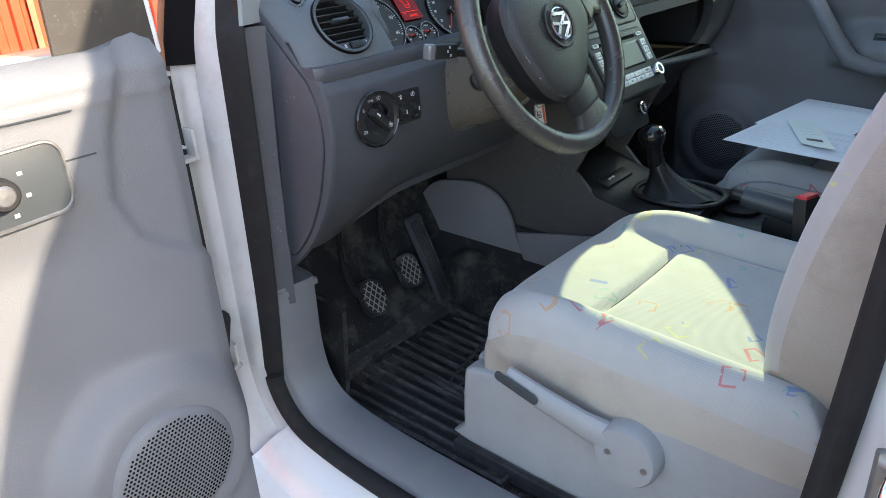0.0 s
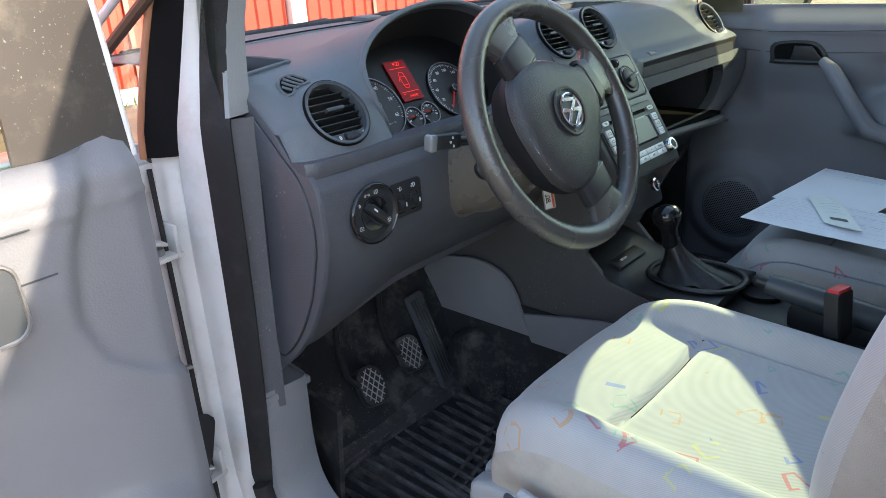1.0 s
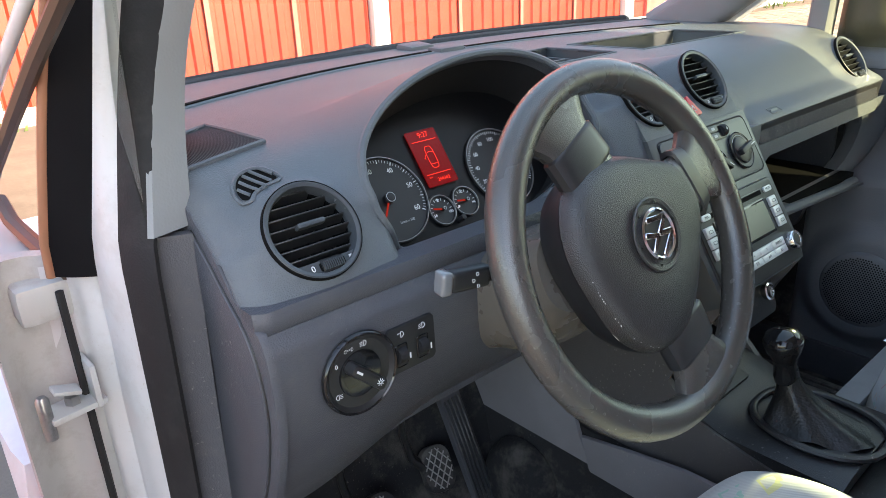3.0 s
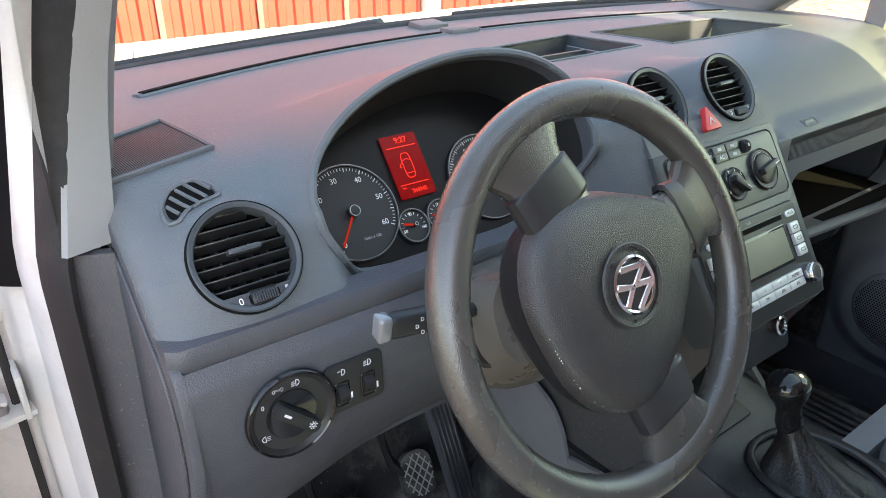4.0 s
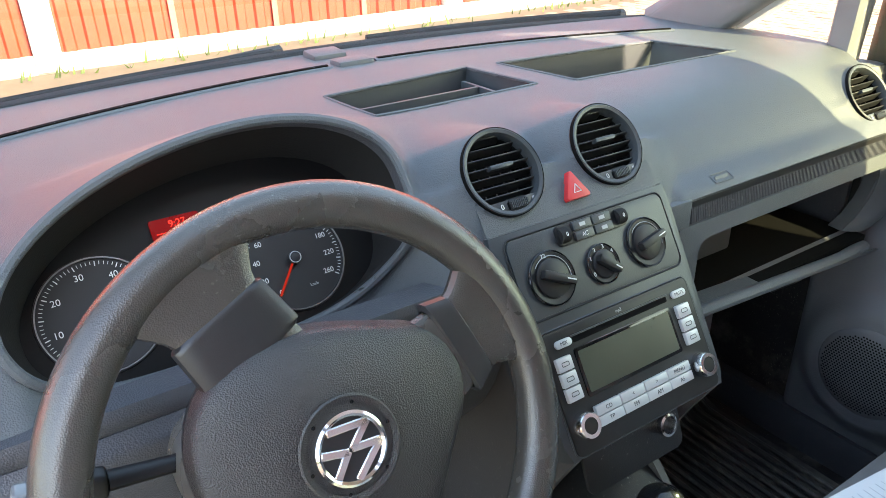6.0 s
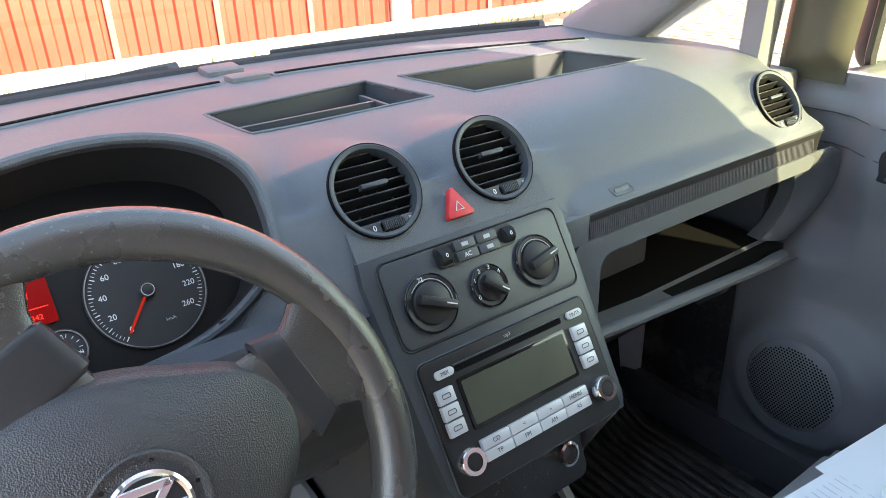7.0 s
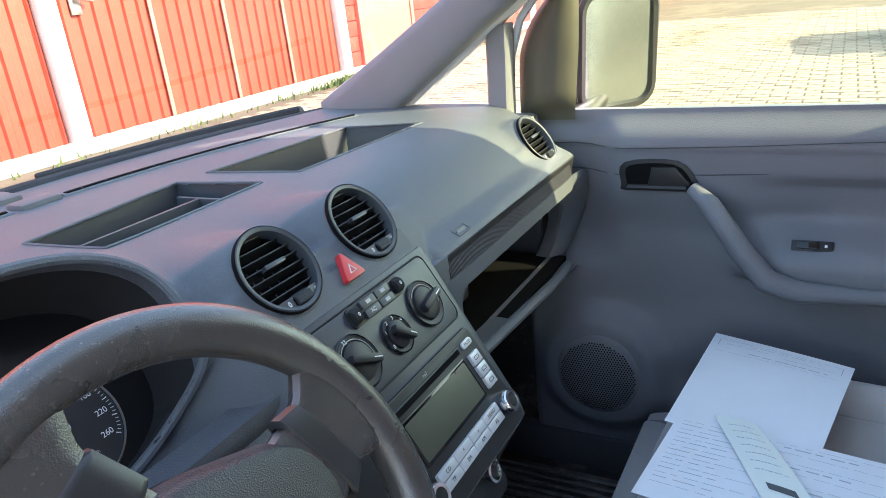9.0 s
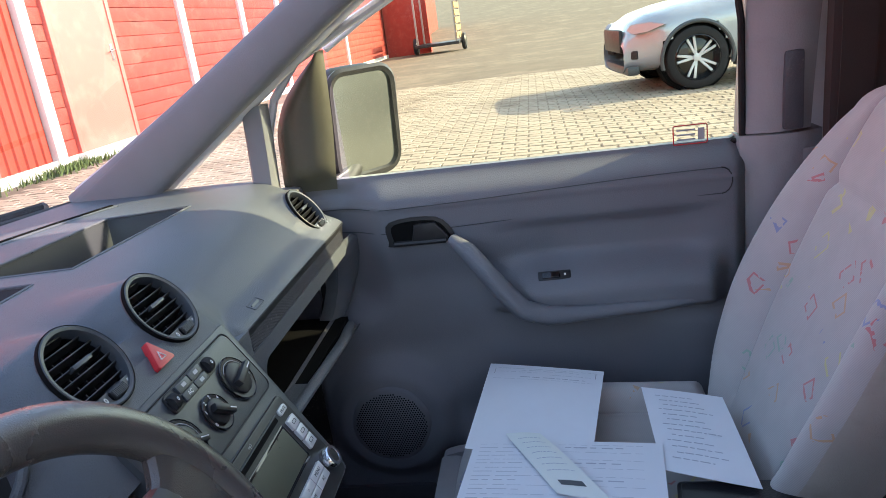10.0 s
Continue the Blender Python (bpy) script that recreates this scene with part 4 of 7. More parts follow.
# dark sheet over the pad, painted as the shade inside the outlet
part("side_vent_shade", ([on_pad(p, 0.0018) for p in sv_in] + [on_pad(svc, 0.0022)], [[i, (i + 1) % len(sv_in), len(sv_in)] for i in range(len(sv_in))]), VOIDM, side_out)
for k in range(5):
    c0 = Vector((-0.659 + 0.0085 * k, 1.041 + 0.0048 * k))
    hw = (0.006, 0.010, 0.012, 0.011, 0.007)[k]
    part("blade", tube([on_pad(c0 + Vector((-0.55, 0.83)) * t * hw, 0.0035) for t in (-1, 0, 1)], 0.0018, 6), DASH, side_out)

# ---------- instrument cluster ----------
cluster = thing("instrument_cluster", tuple(dp(HX, HV - HB, 0.38)), "black instrument cluster with white dials and a lit red display", "instruments")
ang = span(0, 2 * math.pi, 73)[:-1]
part("hood_lip", tube([dp(*hood_pt(a), pad_h(*hood_pt(a, 1.01)) - 0.0012) for a in ang], 0.0048, 8, True), DASH, dash)
rows = [(1.0, None), (0.985, 0.43), (0.95, 0.395), (0.93, 0.362)]
tv, tf = [], []
for k, hh in rows:
    for a in ang:
        x, v = hood_pt(a, k)
        top = pad_h(*hood_pt(a, 1.01)) - 0.003
        tv.append(dp(x, v, top if hh is None else min(hh, top - 0.004 * (1 + rows.index((k, hh))))))
nA = len(ang)
for k in range(len(rows) - 1):
    tf += [[k * nA + i, k * nA + (i + 1) % nA, (k + 1) * nA + (i + 1) % nA, (k + 1) * nA + i] for i in range(nA)]
part("hood_lip_face", (tv, tf[:nA]), DASH2, dash)
part("hood_tunnel", (tv, tf[nA:]), HOODIN, dash)
fv = [dp(*hood_pt(a, 0.94), 0.364) for a in ang]
part("face_plate", (fv, [list(range(nA))]), mat("cluster_face", (0.008, 0.008, 0.0085), 0.35, spec=0.2), cluster)
cm = lambda x, v, h=0.3655: plane(dp(x, v, h), (1, 0, 0), DV)


def dial(name, x, v, R, numbers, a0, a1, needle, size, ticks, parent):
    m = cm(x, v)
    d = part(name, lathe([(0.0, 0.0), (R, 0.0), (R + 0.001, 0.002), (R + 0.0025, 0.002), (R + 0.003, 0.0)], 64, m), mat("dial_black", (0.012, 0.012, 0.013), 0.5) if "dial_black" not in bpy.data.materials else bpy.data.materials["dial_black"], parent)
    part("bezel_ring", lathe([(R + 0.0004, 0.001), (R + 0.0007, 0.0032), (R + 0.0015, 0.0032), (R + 0.0018, 0.001)], 64, m), STEEL, d)
    tk = []
    for k in range(ticks + 1):
        a = a0 + (a1 - a0) * k / ticks
        big = k % 5 == 0
        L = 0.0045 if big else 0.003
        tk.append(box((L, 0.0009 if big else 0.0005, 0.0004), m @ pose(math.cos(a) * (R - 0.002 - L / 2), math.sin(a) * (R - 0.002 - L / 2), 0.0006, 0, 0, math.degrees(a))))
    part("scale_marks", join(*tk), WHITE, d)
    for k, txt in enumerate(numbers):
        a = a0 + (a1 - a0) * k / (len(numbers) - 1)
        part("numeral", words(txt, size, up(m, math.cos(a) * (R - 0.0135 * R / 0.0515), math.sin(a) * (R - 0.0135 * R / 0.0515), 0.0006), 0.0001), WHITE, d)
    part("needle", box((R * 0.80, 0.0024, 0.0012), m @ pose(math.cos(needle) * R * 0.42, math.sin(needle) * R * 0.42, 0.004, 0, 0, math.degrees(needle)), 0.0005, 1), NEEDLE, d)
    part("needle_hub", lathe([(0.0045 * R / 0.05, 0.001), (0.0065 * R / 0.05, 0.002), (0.0065 * R / 0.05, 0.007), (0.004 * R / 0.05, 0.008), (0.0, 0.008)], 24, m), BLACK, d)
    part("hub_ring", tube([m @ Vector((math.cos(a) * 0.0055 * R / 0.05, math.sin(a) * 0.0055 * R / 0.05, 0.0082)) for a in span(0, 6.283, 25)[:-1]], 0.0005, 4, True), DIMW, d)
    return d


rad = math.radians
TX, TV = -0.468, 1.013
dial("rev_counter", TX, TV, 0.0515, ["0", "10", "20", "30", "40", "50", "60"], rad(236), rad(-30), rad(233), 0.0085, 60, cluster)
SX = -0.284
dial("speedometer", SX, TV, 0.0515, ["0", "20", "40", "60", "80", "100", "140", "180", "220", "260"], rad(232), rad(-35), rad(232), 0.0075, 65, cluster)
part("unit_mark", words("1/min x 100", 0.0045, cm(TX + 0.012, TV - 0.031, 0.3662), 0.0001), DIMW, cluster)
part("unit_mark", words("km/h", 0.0045, cm(SX + 0.012, TV - 0.031, 0.3662), 0.0001), DIMW, cluster)
dial("temperature_gauge", -0.4035, 0.981, 0.0175, ["50", "90", "130"], rad(200), rad(-20), rad(165), 0.005, 10, cluster)
dial("fuel_gauge", -0.3645, 0.983, 0.0175, ["0", "1/2", "1/1"], rad(200), rad(-20), rad(170), 0.005, 10, cluster)
lm = cm(-0.383, 1.048, 0.3665) @ pose(0, 0, 0, 0, 0, 0)
lcd = part("display", prism(rrect(0.047, 0.074, 0.002), 0, 0.0012, lm), REDLCD, cluster, "lit red display with a car outline")
part("display_figures", words("9:27", 0.0095, up(lm, 0.002, 0.0300, 0.0016), 0.0001), REDLIT, lcd)
part("display_line", box((0.038, 0.0007, 0.0004), up(lm, 0, 0.0225, 0.0015)), REDLIT, lcd)
part("display_line", box((0.038, 0.0007, 0.0004), up(lm, 0, -0.0215, 0.0015)), REDLIT, lcd)
carp = [(math.copysign(abs(math.cos(a)) ** 0.5, math.cos(a)) * 0.006, math.copysign(abs(math.sin(a)) ** 0.6, math.sin(a)) * 0.0145) for a in span(0, 6.283, 41)[:-1]]
part("car_outline", join(tube([lm @ Vector((x, y, 0.0016)) for x, y in carp], 0.0004, 4, True), tube([lm @ Vector(p) for p in ((-0.005, 0.006, 0.0016), (0, 0.0075, 0.0016), (0.005, 0.006, 0.0016))], 0.0004, 4),
                         tube([lm @ Vector(p) for p in ((-0.006, 0.005, 0.0016), (-0.0105, 0.0005, 0.0016), (-0.0095, -0.0015, 0.0016))], 0.0004, 4), tube([lm @ Vector(p) for p in ((-0.005, -0.009, 0.0016), (0.005, -0.009, 0.0016))], 0.0004, 4)), REDLIT, lcd)
part("display_figures", words("244342", 0.0065, up(lm, 0.003, -0.0300, 0.0016), 0.0001), REDLIT, lcd)
part("display_figures", words("km", 0.0035, up(lm, -0.015, -0.0250, 0.0016), 0.0001), REDLIT, lcd)
part("reset_knob", lathe([(0.0035, 0.0), (0.0035, 0.010), (0.003, 0.011), (0.0, 0.011)], 16, cm(-0.385, 0.963)), BLACK, cluster)

# ---------- lower dashboard on the driver's side ----------
LOWP = [(0.193, 0.990), (0.183, 0.975), (0.181, 0.95), (0.182, 0.92), (0.187, 0.89), (0.199, 0.85), (0.222, 0.80), (0.262, 0.745), (0.310, 0.700)]


def low_pt(x, s, dx=0.0):
    """The lower panel's face; its foot rises towards the steering column."""
    k = s * (len(LOWP) - 1)
    i = min(int(k), len(LOWP) - 2)
    y = LOWP[i][0] + (LOWP[i + 1][0] - LOWP[i][0]) * (k - i)
    z = LOWP[i][1] + (LOWP[i + 1][1] - LOWP[i][1]) * (k - i)
    lift = step(-0.66, -0.44, x)
    z = 0.99 - (0.99 - z) * (1 - 0.16 * lift)
    return x, y, z


part("lower_panel", sheet(lambda x, s: low_pt(x, s), span(-0.699, -0.115, 42), span(0, 1, 34), thick=(0, 0.012, 0)), DASH2, dash)
part("seam_ledge", sheet(lambda x, t: Vector((x, 0.194 + 0.008 * max(0, (-x - 0.694) / 0.012) ** 2 - 0.0025 * math.sin(t * 3.1), 0.990 + 0.021 * (1 - t))), span(-0.7055, -0.15, 60), span(0, 1, 6), thick=(0, 0.03, 0)), DASH2, dash)
part("knee_panel", sheet(lambda x, s: (x, 0.30 + 0.10 * s, 0.712 + 0.030 * step(-0.66, -0.44, x) - 0.03 * s), span(-0.68, -0.12, 12), span(0, 1, 4), thick=(0, 0, 0.012)), DASH2, dash)
# end face towards the door, with the fuse cover
END = [(0.194, 0.994), (0.183, 0.972), (0.179, 0.94), (0.180, 0.90), (0.194, 0.845), (0.220, 0.788), (0.262, 0.730), (0.318, 0.680), (0.40, 0.63), (0.46, 0.80), (0.43, 1.06), (0.38, 1.103), (0.334, 1.103), (0.298, 1.082), (0.262, 1.051), (0.232, 1.017), (0.215, 0.999)]
endp = part("end_panel", prism([(p[0], p[1]) for p in smooth_loop(END, 4)], -0.003, 0.006, Matrix(((0, 0, -1, -0.7005), (1, 0, 0, 0), (0, 1, 0, 0), (0, 0, 0, 1))), 0.004), DASH2, dash)
FUSE = [(0.214, 0.990), (0.198, 0.955), (0.194, 0.91), (0.202, 0.87), (0.221, 0.815), (0.255, 0.755), (0.30, 0.708), (0.318, 0.72), (0.312, 0.80), (0.300, 0.90), (0.296, 1.00), (0.300, 1.062), (0.276, 1.048), (0.244, 1.018)]
part("cover_joint", tube([(-0.7068, p[0], p[1]) for p in smooth_loop(FUSE, 4)], 0.0011, 6, True), BLACK, endp)
part("fuse_cover", prism([(p[0], p[1]) for p in [(0.245 + (q[0] - 0.245) * 0.97, 0.90 + (q[1] - 0.90) * 0.985) for q in smooth_loop(FUSE, 4)]], 0.004, 0.0090, Matrix(((0, 0, -1, -0.7005), (1, 0, 0, 0), (0, 1, 0, 0), (0, 0, 0, 1))), 0.003), DASH2, endp)

# light switch and dimmers
LM = plane((-0.6175, 0.181, 0.926), (1, 0, 0), (0, 0.03, 1))
lsw = thing("light_switch", (-0.618, 0.18, 0.88), "black rotary headlight switch with white symbols", "switch")
part("switch_plate", lathe([(0.0, 0.0), (0.0405, 0.0), (0.0425, 0.003), (0.0415, 0.0065), (0.0385, 0.0072), (0.0345, 0.0040), (0.0, 0.0036)], 56, LM), BLACK, lsw)
part("outer_ring", lathe([(0.0390, 0.0070), (0.0405, 0.0082), (0.0418, 0.0070), (0.0425, 0.0040)], 56, LM), GLOSS, lsw)
kn = part("knob", lathe([(0.0238, 0.003), (0.0234, 0.0052), (0.0222, 0.0056), (0.0, 0.0056)], 40, LM), GLOSS, lsw)
part("grip", prism(rrect(0.047, 0.0125, 0.005), 0.004, 0.0185, up(LM, 0.0015, -0.001, 0.0, -43), 0.0035), BLACK, kn)
part("grip_mark", box((0.0075, 0.0022, 0.0006), up(LM, -0.0095, 0.0092, 0.0187, -43)), WHITE, kn)


def lamp_symbol(m, size, beams, flip=1.0):
    """Small lamp outline with its rays, as thin raised lines."""
    bow = [m @ Vector((flip * size * (0.1 + 0.55 * math.cos(t)), size * 0.5 * math.sin(t), 0)) for t in span(-1.57, 1.57, 9)]
    rays = [tube([m @ Vector((flip * size * -0.10, size * (0.30 - 0.30 * k), 0)), m @ Vector((flip * size * -0.62, size * (0.22 - 0.30 * k), 0))], size * 0.055, 4) for k in range(beams)]
    return join(tube(bow, size * 0.06, 4, True), *rays)


part("symbol", words("0", 0.0062, up(LM, math.cos(rad(147)) * 0.030, math.sin(rad(147)) * 0.030, 0.0046), 0.0002), WHITE, lsw)
part("symbol", lamp_symbol(up(LM, math.cos(rad(78)) * 0.0295, math.sin(rad(78)) * 0.0295, 0.0046), 0.0058, 3), WHITE, lsw)
part("symbol", lamp_symbol(up(LM, math.cos(rad(210)) * 0.0295, math.sin(rad(210)) * 0.0295, 0.0046), 0.0058, 3, -1.0), WHITE, lsw)
for flip in (-1.0, 1.0):
    part("symbol", lamp_symbol(up(LM, math.cos(rad(110)) * 0.0295 - 0.0026 * flip, math.sin(rad(110)) * 0.0295, 0.0046), 0.0036, 2, -flip), WHITE, lsw)
SUNM = up(LM, 0.0120, -0.0095, 0.0189)
part("symbol", join(tube([SUNM @ Vector((0.0016 * math.cos(t), 0.0016 * math.sin(t), 0)) for t in span(0, 2 * math.pi, 13)[:-1]], 0.0004, 4, True), *[tube([SUNM @ Vector((r * math.cos(t), r * math.sin(t), 0)) for r in (0.0026, 0.0039)], 0.0004, 4) for t in span(0, 2 * math.pi, 9)[:-1]]), WHITE, kn)
dim = thing("dimmer_panel", (-0.55, 0.18, 0.90), "black panel with two small dimmer wheels", "switch")
DM = plane((-0.5535, 0.181, 0.930), (1, 0, 0), (0, 0.03, 1))
part("dimmer_plate", prism(rrect(0.060, 0.050, 0.006), 0, 0.004, DM, 0.0015), BLACK, dim)
for xx in (-0.014, 0.013):
    part("dimmer_wheel", lathe([(0.0, -0.005), (0.009, -0.005), (0.0095, 0.0), (0.009, 0.005), (0.0, 0.005)], 24, up(DM, xx, -0.006, 0.001) @ pose(0, 0, 0, 0, 90, 0)), SEAL, dim)
    part("wheel_frame", tube([up(DM, xx, -0.006, 0.0045) @ Vector((px, py, 0)) for px, py in rrect(0.014, 0.024, 0.002)], 0.0006, 4, True), GLOSS, dim)
    part("symbol", lamp_symbol(up(DM, xx, 0.0165, 0.0044), 0.0062, 1 if xx < 0 else 3), WHITE, dim)
    part("symbol", box((0.0015, 0.006, 0.0006), up(DM, xx + 0.006, -0.006, 0.0105)), WHITE, dim)

# ---------- centre console face ----------
SVv = Vector((0, 0.533, 0.846))
SM = plane((0, 0.198, 1.044), (1, 0, 0), SVv)     # local y = 0 at z 1.044


def sy(z):
    return (z - 1.044) / 0.846


stack = thing("centre_console", (0.0, 0.13, 0.80), "dark grey plastic centre console face", "console")
face = [(-0.124, sy(1.050)), (0.130, sy(1.050)), (0.133, sy(1.03)), (0.124, sy(0.86)), (0.118, sy(0.846)), (-0.110, sy(0.846)), (-0.116, sy(0.86)), (-0.127, sy(1.03))]
part("console_face", prism(face, -0.05, 0.0, SM, 0.006), STACK, stack)
part("console_body", prism([(-0.112, sy(1.045)), (0.118, sy(1.045)), (0.112, sy(0.85)), (-0.104, sy(0.85))], -0.20, -0.045, SM), DASH2, stack)
part("inset_line", tube([SM @ Vector((x, y, 0.0004)) for x, y in rrect(0.228, 0.088, 0.010, cx=0.004, cy=sy(1.006))], 0.0012, 5, True), BLACK, stack)
clim = thing("climate_controls", (0.0, 0.17, 0.97), "black rotary heating and ventilation controls", "controls")
part("climate_plate", prism(rrect(0.224, 0.084, 0.010, cx=0.004, cy=sy(1.006)), 0.0002, 0.0018, SM, 0.0008), STACK, clim)
for x, z, R, turn in ((-0.066, 1.0, 0.0285, -25), (0.004, 0.996, 0.0215, -40), (0.072, 1.001, 0.0275, 12)):
    m = up(SM, x, sy(z), 0.002)
    k = part("control_knob", lathe([(R, -0.001), (R, 0.002), (R - 0.0015, 0.003), (R * 0.74, 0.002), (R * 0.72, 0.0045), (R * 0.66, 0.0055), (0.0, 0.0055)], 48, m), BLACK, clim)
    part("knob_ring", tube([m @ Vector((math.cos(a) * R, math.sin(a) * R, 0.0025)) for a in span(0, 6.283, 49)[:-1]], 0.0009, 5, True), GLOSS, k)
    part("grip", box((R * 1.45, 0.0095, 0.010), m @ pose(math.cos(rad(turn)) * R * 0.10, math.sin(rad(turn)) * R * 0.10, 0.0092, 0, 0, turn), 0.003), BLACK, k)
    part("grip_mark", box((R * 0.4, 0.0012, 0.0006), m @ pose(math.cos(rad(turn)) * R * 0.55, math.sin(rad(turn)) * R * 0.55, 0.0143, 0, 0, turn)), WHITE, k)
    marks = [("22", 100)] if x < -0.05 else ([("0", 205), ("1", 150), ("2", 115), ("3", 75), ("4", 35)] if R < 0.022 else [])
    for txt, a in marks:
        part("numeral", words(txt, 0.0065, m @ pose(math.cos(rad(a)) * R * 0.86, math.sin(rad(a)) * R * 0.86, 0.0032), 0.0002), WHITE, k)
    if R > 0.022:
        part("scale_arc", tube([m @ Vector((math.cos(a) * R * 0.82, math.sin(a) * R * 0.82, 0.0033)) for a in span(rad(-20), rad(140), 14)], 0.0005, 4), DIMW, k)
strip = part("button_strip", prism(rrect(0.100, 0.0225, 0.006, cx=0.005, cy=sy(1.032)), 0.001, 0.0045, SM, 0.001), BLACK, clim)
for k, (x, y, w, hgt) in enumerate(((-0.0125, 0.0055, 0.026, 0.0095), (-0.0125, -0.0055, 0.026, 0.0095), (0.0155, 0.0055, 0.026, 0.0095), (0.0155, -0.0055, 0.026, 0.0095))):
    b = part("button", box((w, hgt, 0.004), up(SM, 0.003 + x, sy(1.032) + y, 0.0055), 0.0012), STACK, strip)
    if k == 1:
        part("label", words("AC", 0.0065, up(SM, 0.003 + x, sy(1.032) + y, 0.0077), 0.0001), WHITE, b)
    else:
        part("symbol", box((0.008, 0.004, 0.0004), up(SM, 0.003 + x, sy(1.032) + y, 0.0077)), DIMW, b)
for xx in (-0.036, 0.046):
    part("seat_heat_wheel", lathe([(0.0, -0.006), (0.0085, -0.006), (0.009, 0.0), (0.0085, 0.006), (0.0, 0.006)], 24, up(SM, xx, sy(1.032), 0.003) @ pose(0, 0, 0, 0, 90, 0)), SEAL, strip)
    part("numeral", words("0", 0.006, up(SM, xx, sy(1.032), 0.0122), 0.0002), WHITE, strip)

# hazard switch
hz = thing("hazard_switch", (0.0, 0.214, 1.05), "red triangular hazard warning switch", "switch")
HM = plane(dp(0.002, 0.986, 0.4705), (1, 0, 0), DV)
tri = [(-0.014, -0.014), (0.016, -0.014), (0.0175, -0.011), (0.0025, 0.017), (-0.0005, 0.017), (-0.0155, -0.011)]
part("hazard_button", prism(tri, -0.006, 0.0025, HM, 0.0015), RED, hz)
part("triangle_mark", tube([HM @ Vector(p) for p in ((-0.004, -0.007, 0.0028), (0.006, -0.007, 0.0028), (0.001, 0.002, 0.0028))], 0.0008, 4, True), WHITE, hz)

# radio
radio = thing("car_radio", (0.0, 0.10, 0.85), "black car radio with silver buttons and a grey display", "radio")
rc = sy(0.903)
part("radio_face", prism(rrect(0.216, 0.128, 0.008, cx=0.003, cy=rc), 0.0004, 0.003, SM, 0.0012), BLACK, radio)
part("radio_edge", tube([SM @ Vector((x, y, 0.0008)) for x, y in rrect(0.218, 0.130, 0.009, cx=0.003, cy=rc)], 0.0010, 5, True), STACK, radio)
part("disc_slot", prism(rrect(0.140, 0.0065, 0.002, cx=0.003, cy=sy(0.944)), 0.002, 0.0036, SM), VOIDM, radio)
part("slot_lip", box((0.142, 0.0015, 0.003), up(SM, 0.003, sy(0.9475), 0.004)), STACK, radio)
part("mark", words("mp3", 0.005, up(SM, 0.003, sy(0.952), 0.0032), 0.0001), DIMW, radio)
part("display_frame", prism(rrect(0.142, 0.052, 0.003, cx=0.001, cy=sy(0.9145)), 0.002, 0.004, SM, 0.001), GLOSS, radio)
part("display", prism(rrect(0.134, 0.044, 0.002, cx=0.001, cy=sy(0.9145)), 0.0035, 0.0044, SM), LCDM, radio, "unlit grey-green display")
for sx_, txt in ((-0.0875, 0), (0.0895, 1)):
    for k in range(3):
        b = part("preset_button", box((0.020, 0.0145, 0.006), up(SM, sx_, sy(0.928 - 0.0132 * k), 0.0045), 0.0015), SILVER, radio)
        part("button_mark", tube([up(SM, sx_, sy(0.928 - 0.0132 * k), 0.0077) @ Vector((px, py, 0)) for px, py in rrect(0.009, 0.004, 0.001)], 0.0004, 4, True), STACK, b)
for xx, txt in ((-0.080, "MIX"), (0.092, "MUTE")):
    b = part("pill_button", prism(rrect(0.022, 0.0085, 0.004, cx=xx, cy=sy(0.9445)), 0.002, 0.0055, SM, 0.001), SILVER, radio)
    part("label", words(txt, 0.0055, up(SM, xx, sy(0.9445), 0.0057), 0.0001), STACK, b)
for r, names in enumerate((("CD", "<", ">", "MENU"), ("TP", "FM", "AM", "AS"))):
    for k, txt in enumerate(names):
        x, y = -0.0525 + 0.0355 * k, sy(0.8795 - 0.0095 * r)
        b = part("function_button", box((0.0345, 0.0105, 0.006), up(SM, x, y, 0.0045), 0.001), SILVER, radio)
        part("label", words(txt, 0.0062, up(SM, x, y, 0.0077), 0.0001), STACK, b)
for xx in (-0.0875, 0.0905):
    m = up(SM, xx, sy(0.8735), 0.003)
    k = part("radio_knob", lathe([(0.014, -0.001), (0.0138, 0.011), (0.0125, 0.013), (0.0085, 0.013), (0.0080, 0.0115), (0.0, 0.0115)], 40, m), CHROME, radio)
    part("knob_cap", lathe([(0.0082, 0.0112), (0.0078, 0.0125), (0.0, 0.0128)], 32, m), BLACK, k)

# lower console: socket, shelf, gear lever
low = thing("lower_console", (0.0, 0.1, 0.55), "dark grey lower console between the footwells", "console")
part("upper_housing", sheet(lambda x, s: (x, 0.085 + 0.115 * s, 0.853 - 0.10 * s), span(-0.095, 0.100, 5), span(0, 1, 6), thick=(0, 0.02, 0.01)), CONS, low)
# back of the recess in near-black, its shade put into the colour
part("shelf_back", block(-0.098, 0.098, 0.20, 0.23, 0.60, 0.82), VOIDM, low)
for s in (-1, 1):
    pts = [(0.075, 0.845), (0.10, 0.80), (0.15, 0.70), (0.105, 0.655), (0.02, 0.635), (-0.06, 0.62), (-0.06, 0.40), (0.30, 0.36), (0.52, 0.42), (0.48, 0.85), (0.25, 0.95)]
    part("side_cheek", prism(pts, -0.006, 0.006, Matrix(((0, 0, 1, s * 0.104), (1, 0, 0, 0), (0, 1, 0, 0), (0, 0, 0, 1))), 0.003), SIDEC, low)
part("socket", lathe([(0.0115, -0.004), (0.0135, 0.0), (0.0135, 0.004), (0.0105, 0.005), (0.0095, 0.0), (0.009, -0.01), (0.0, -0.01)], 32, plane((0.052, 0.093, 0.805), (1, 0, 0), (0, 0.35, 0.9))), CHROME, low)
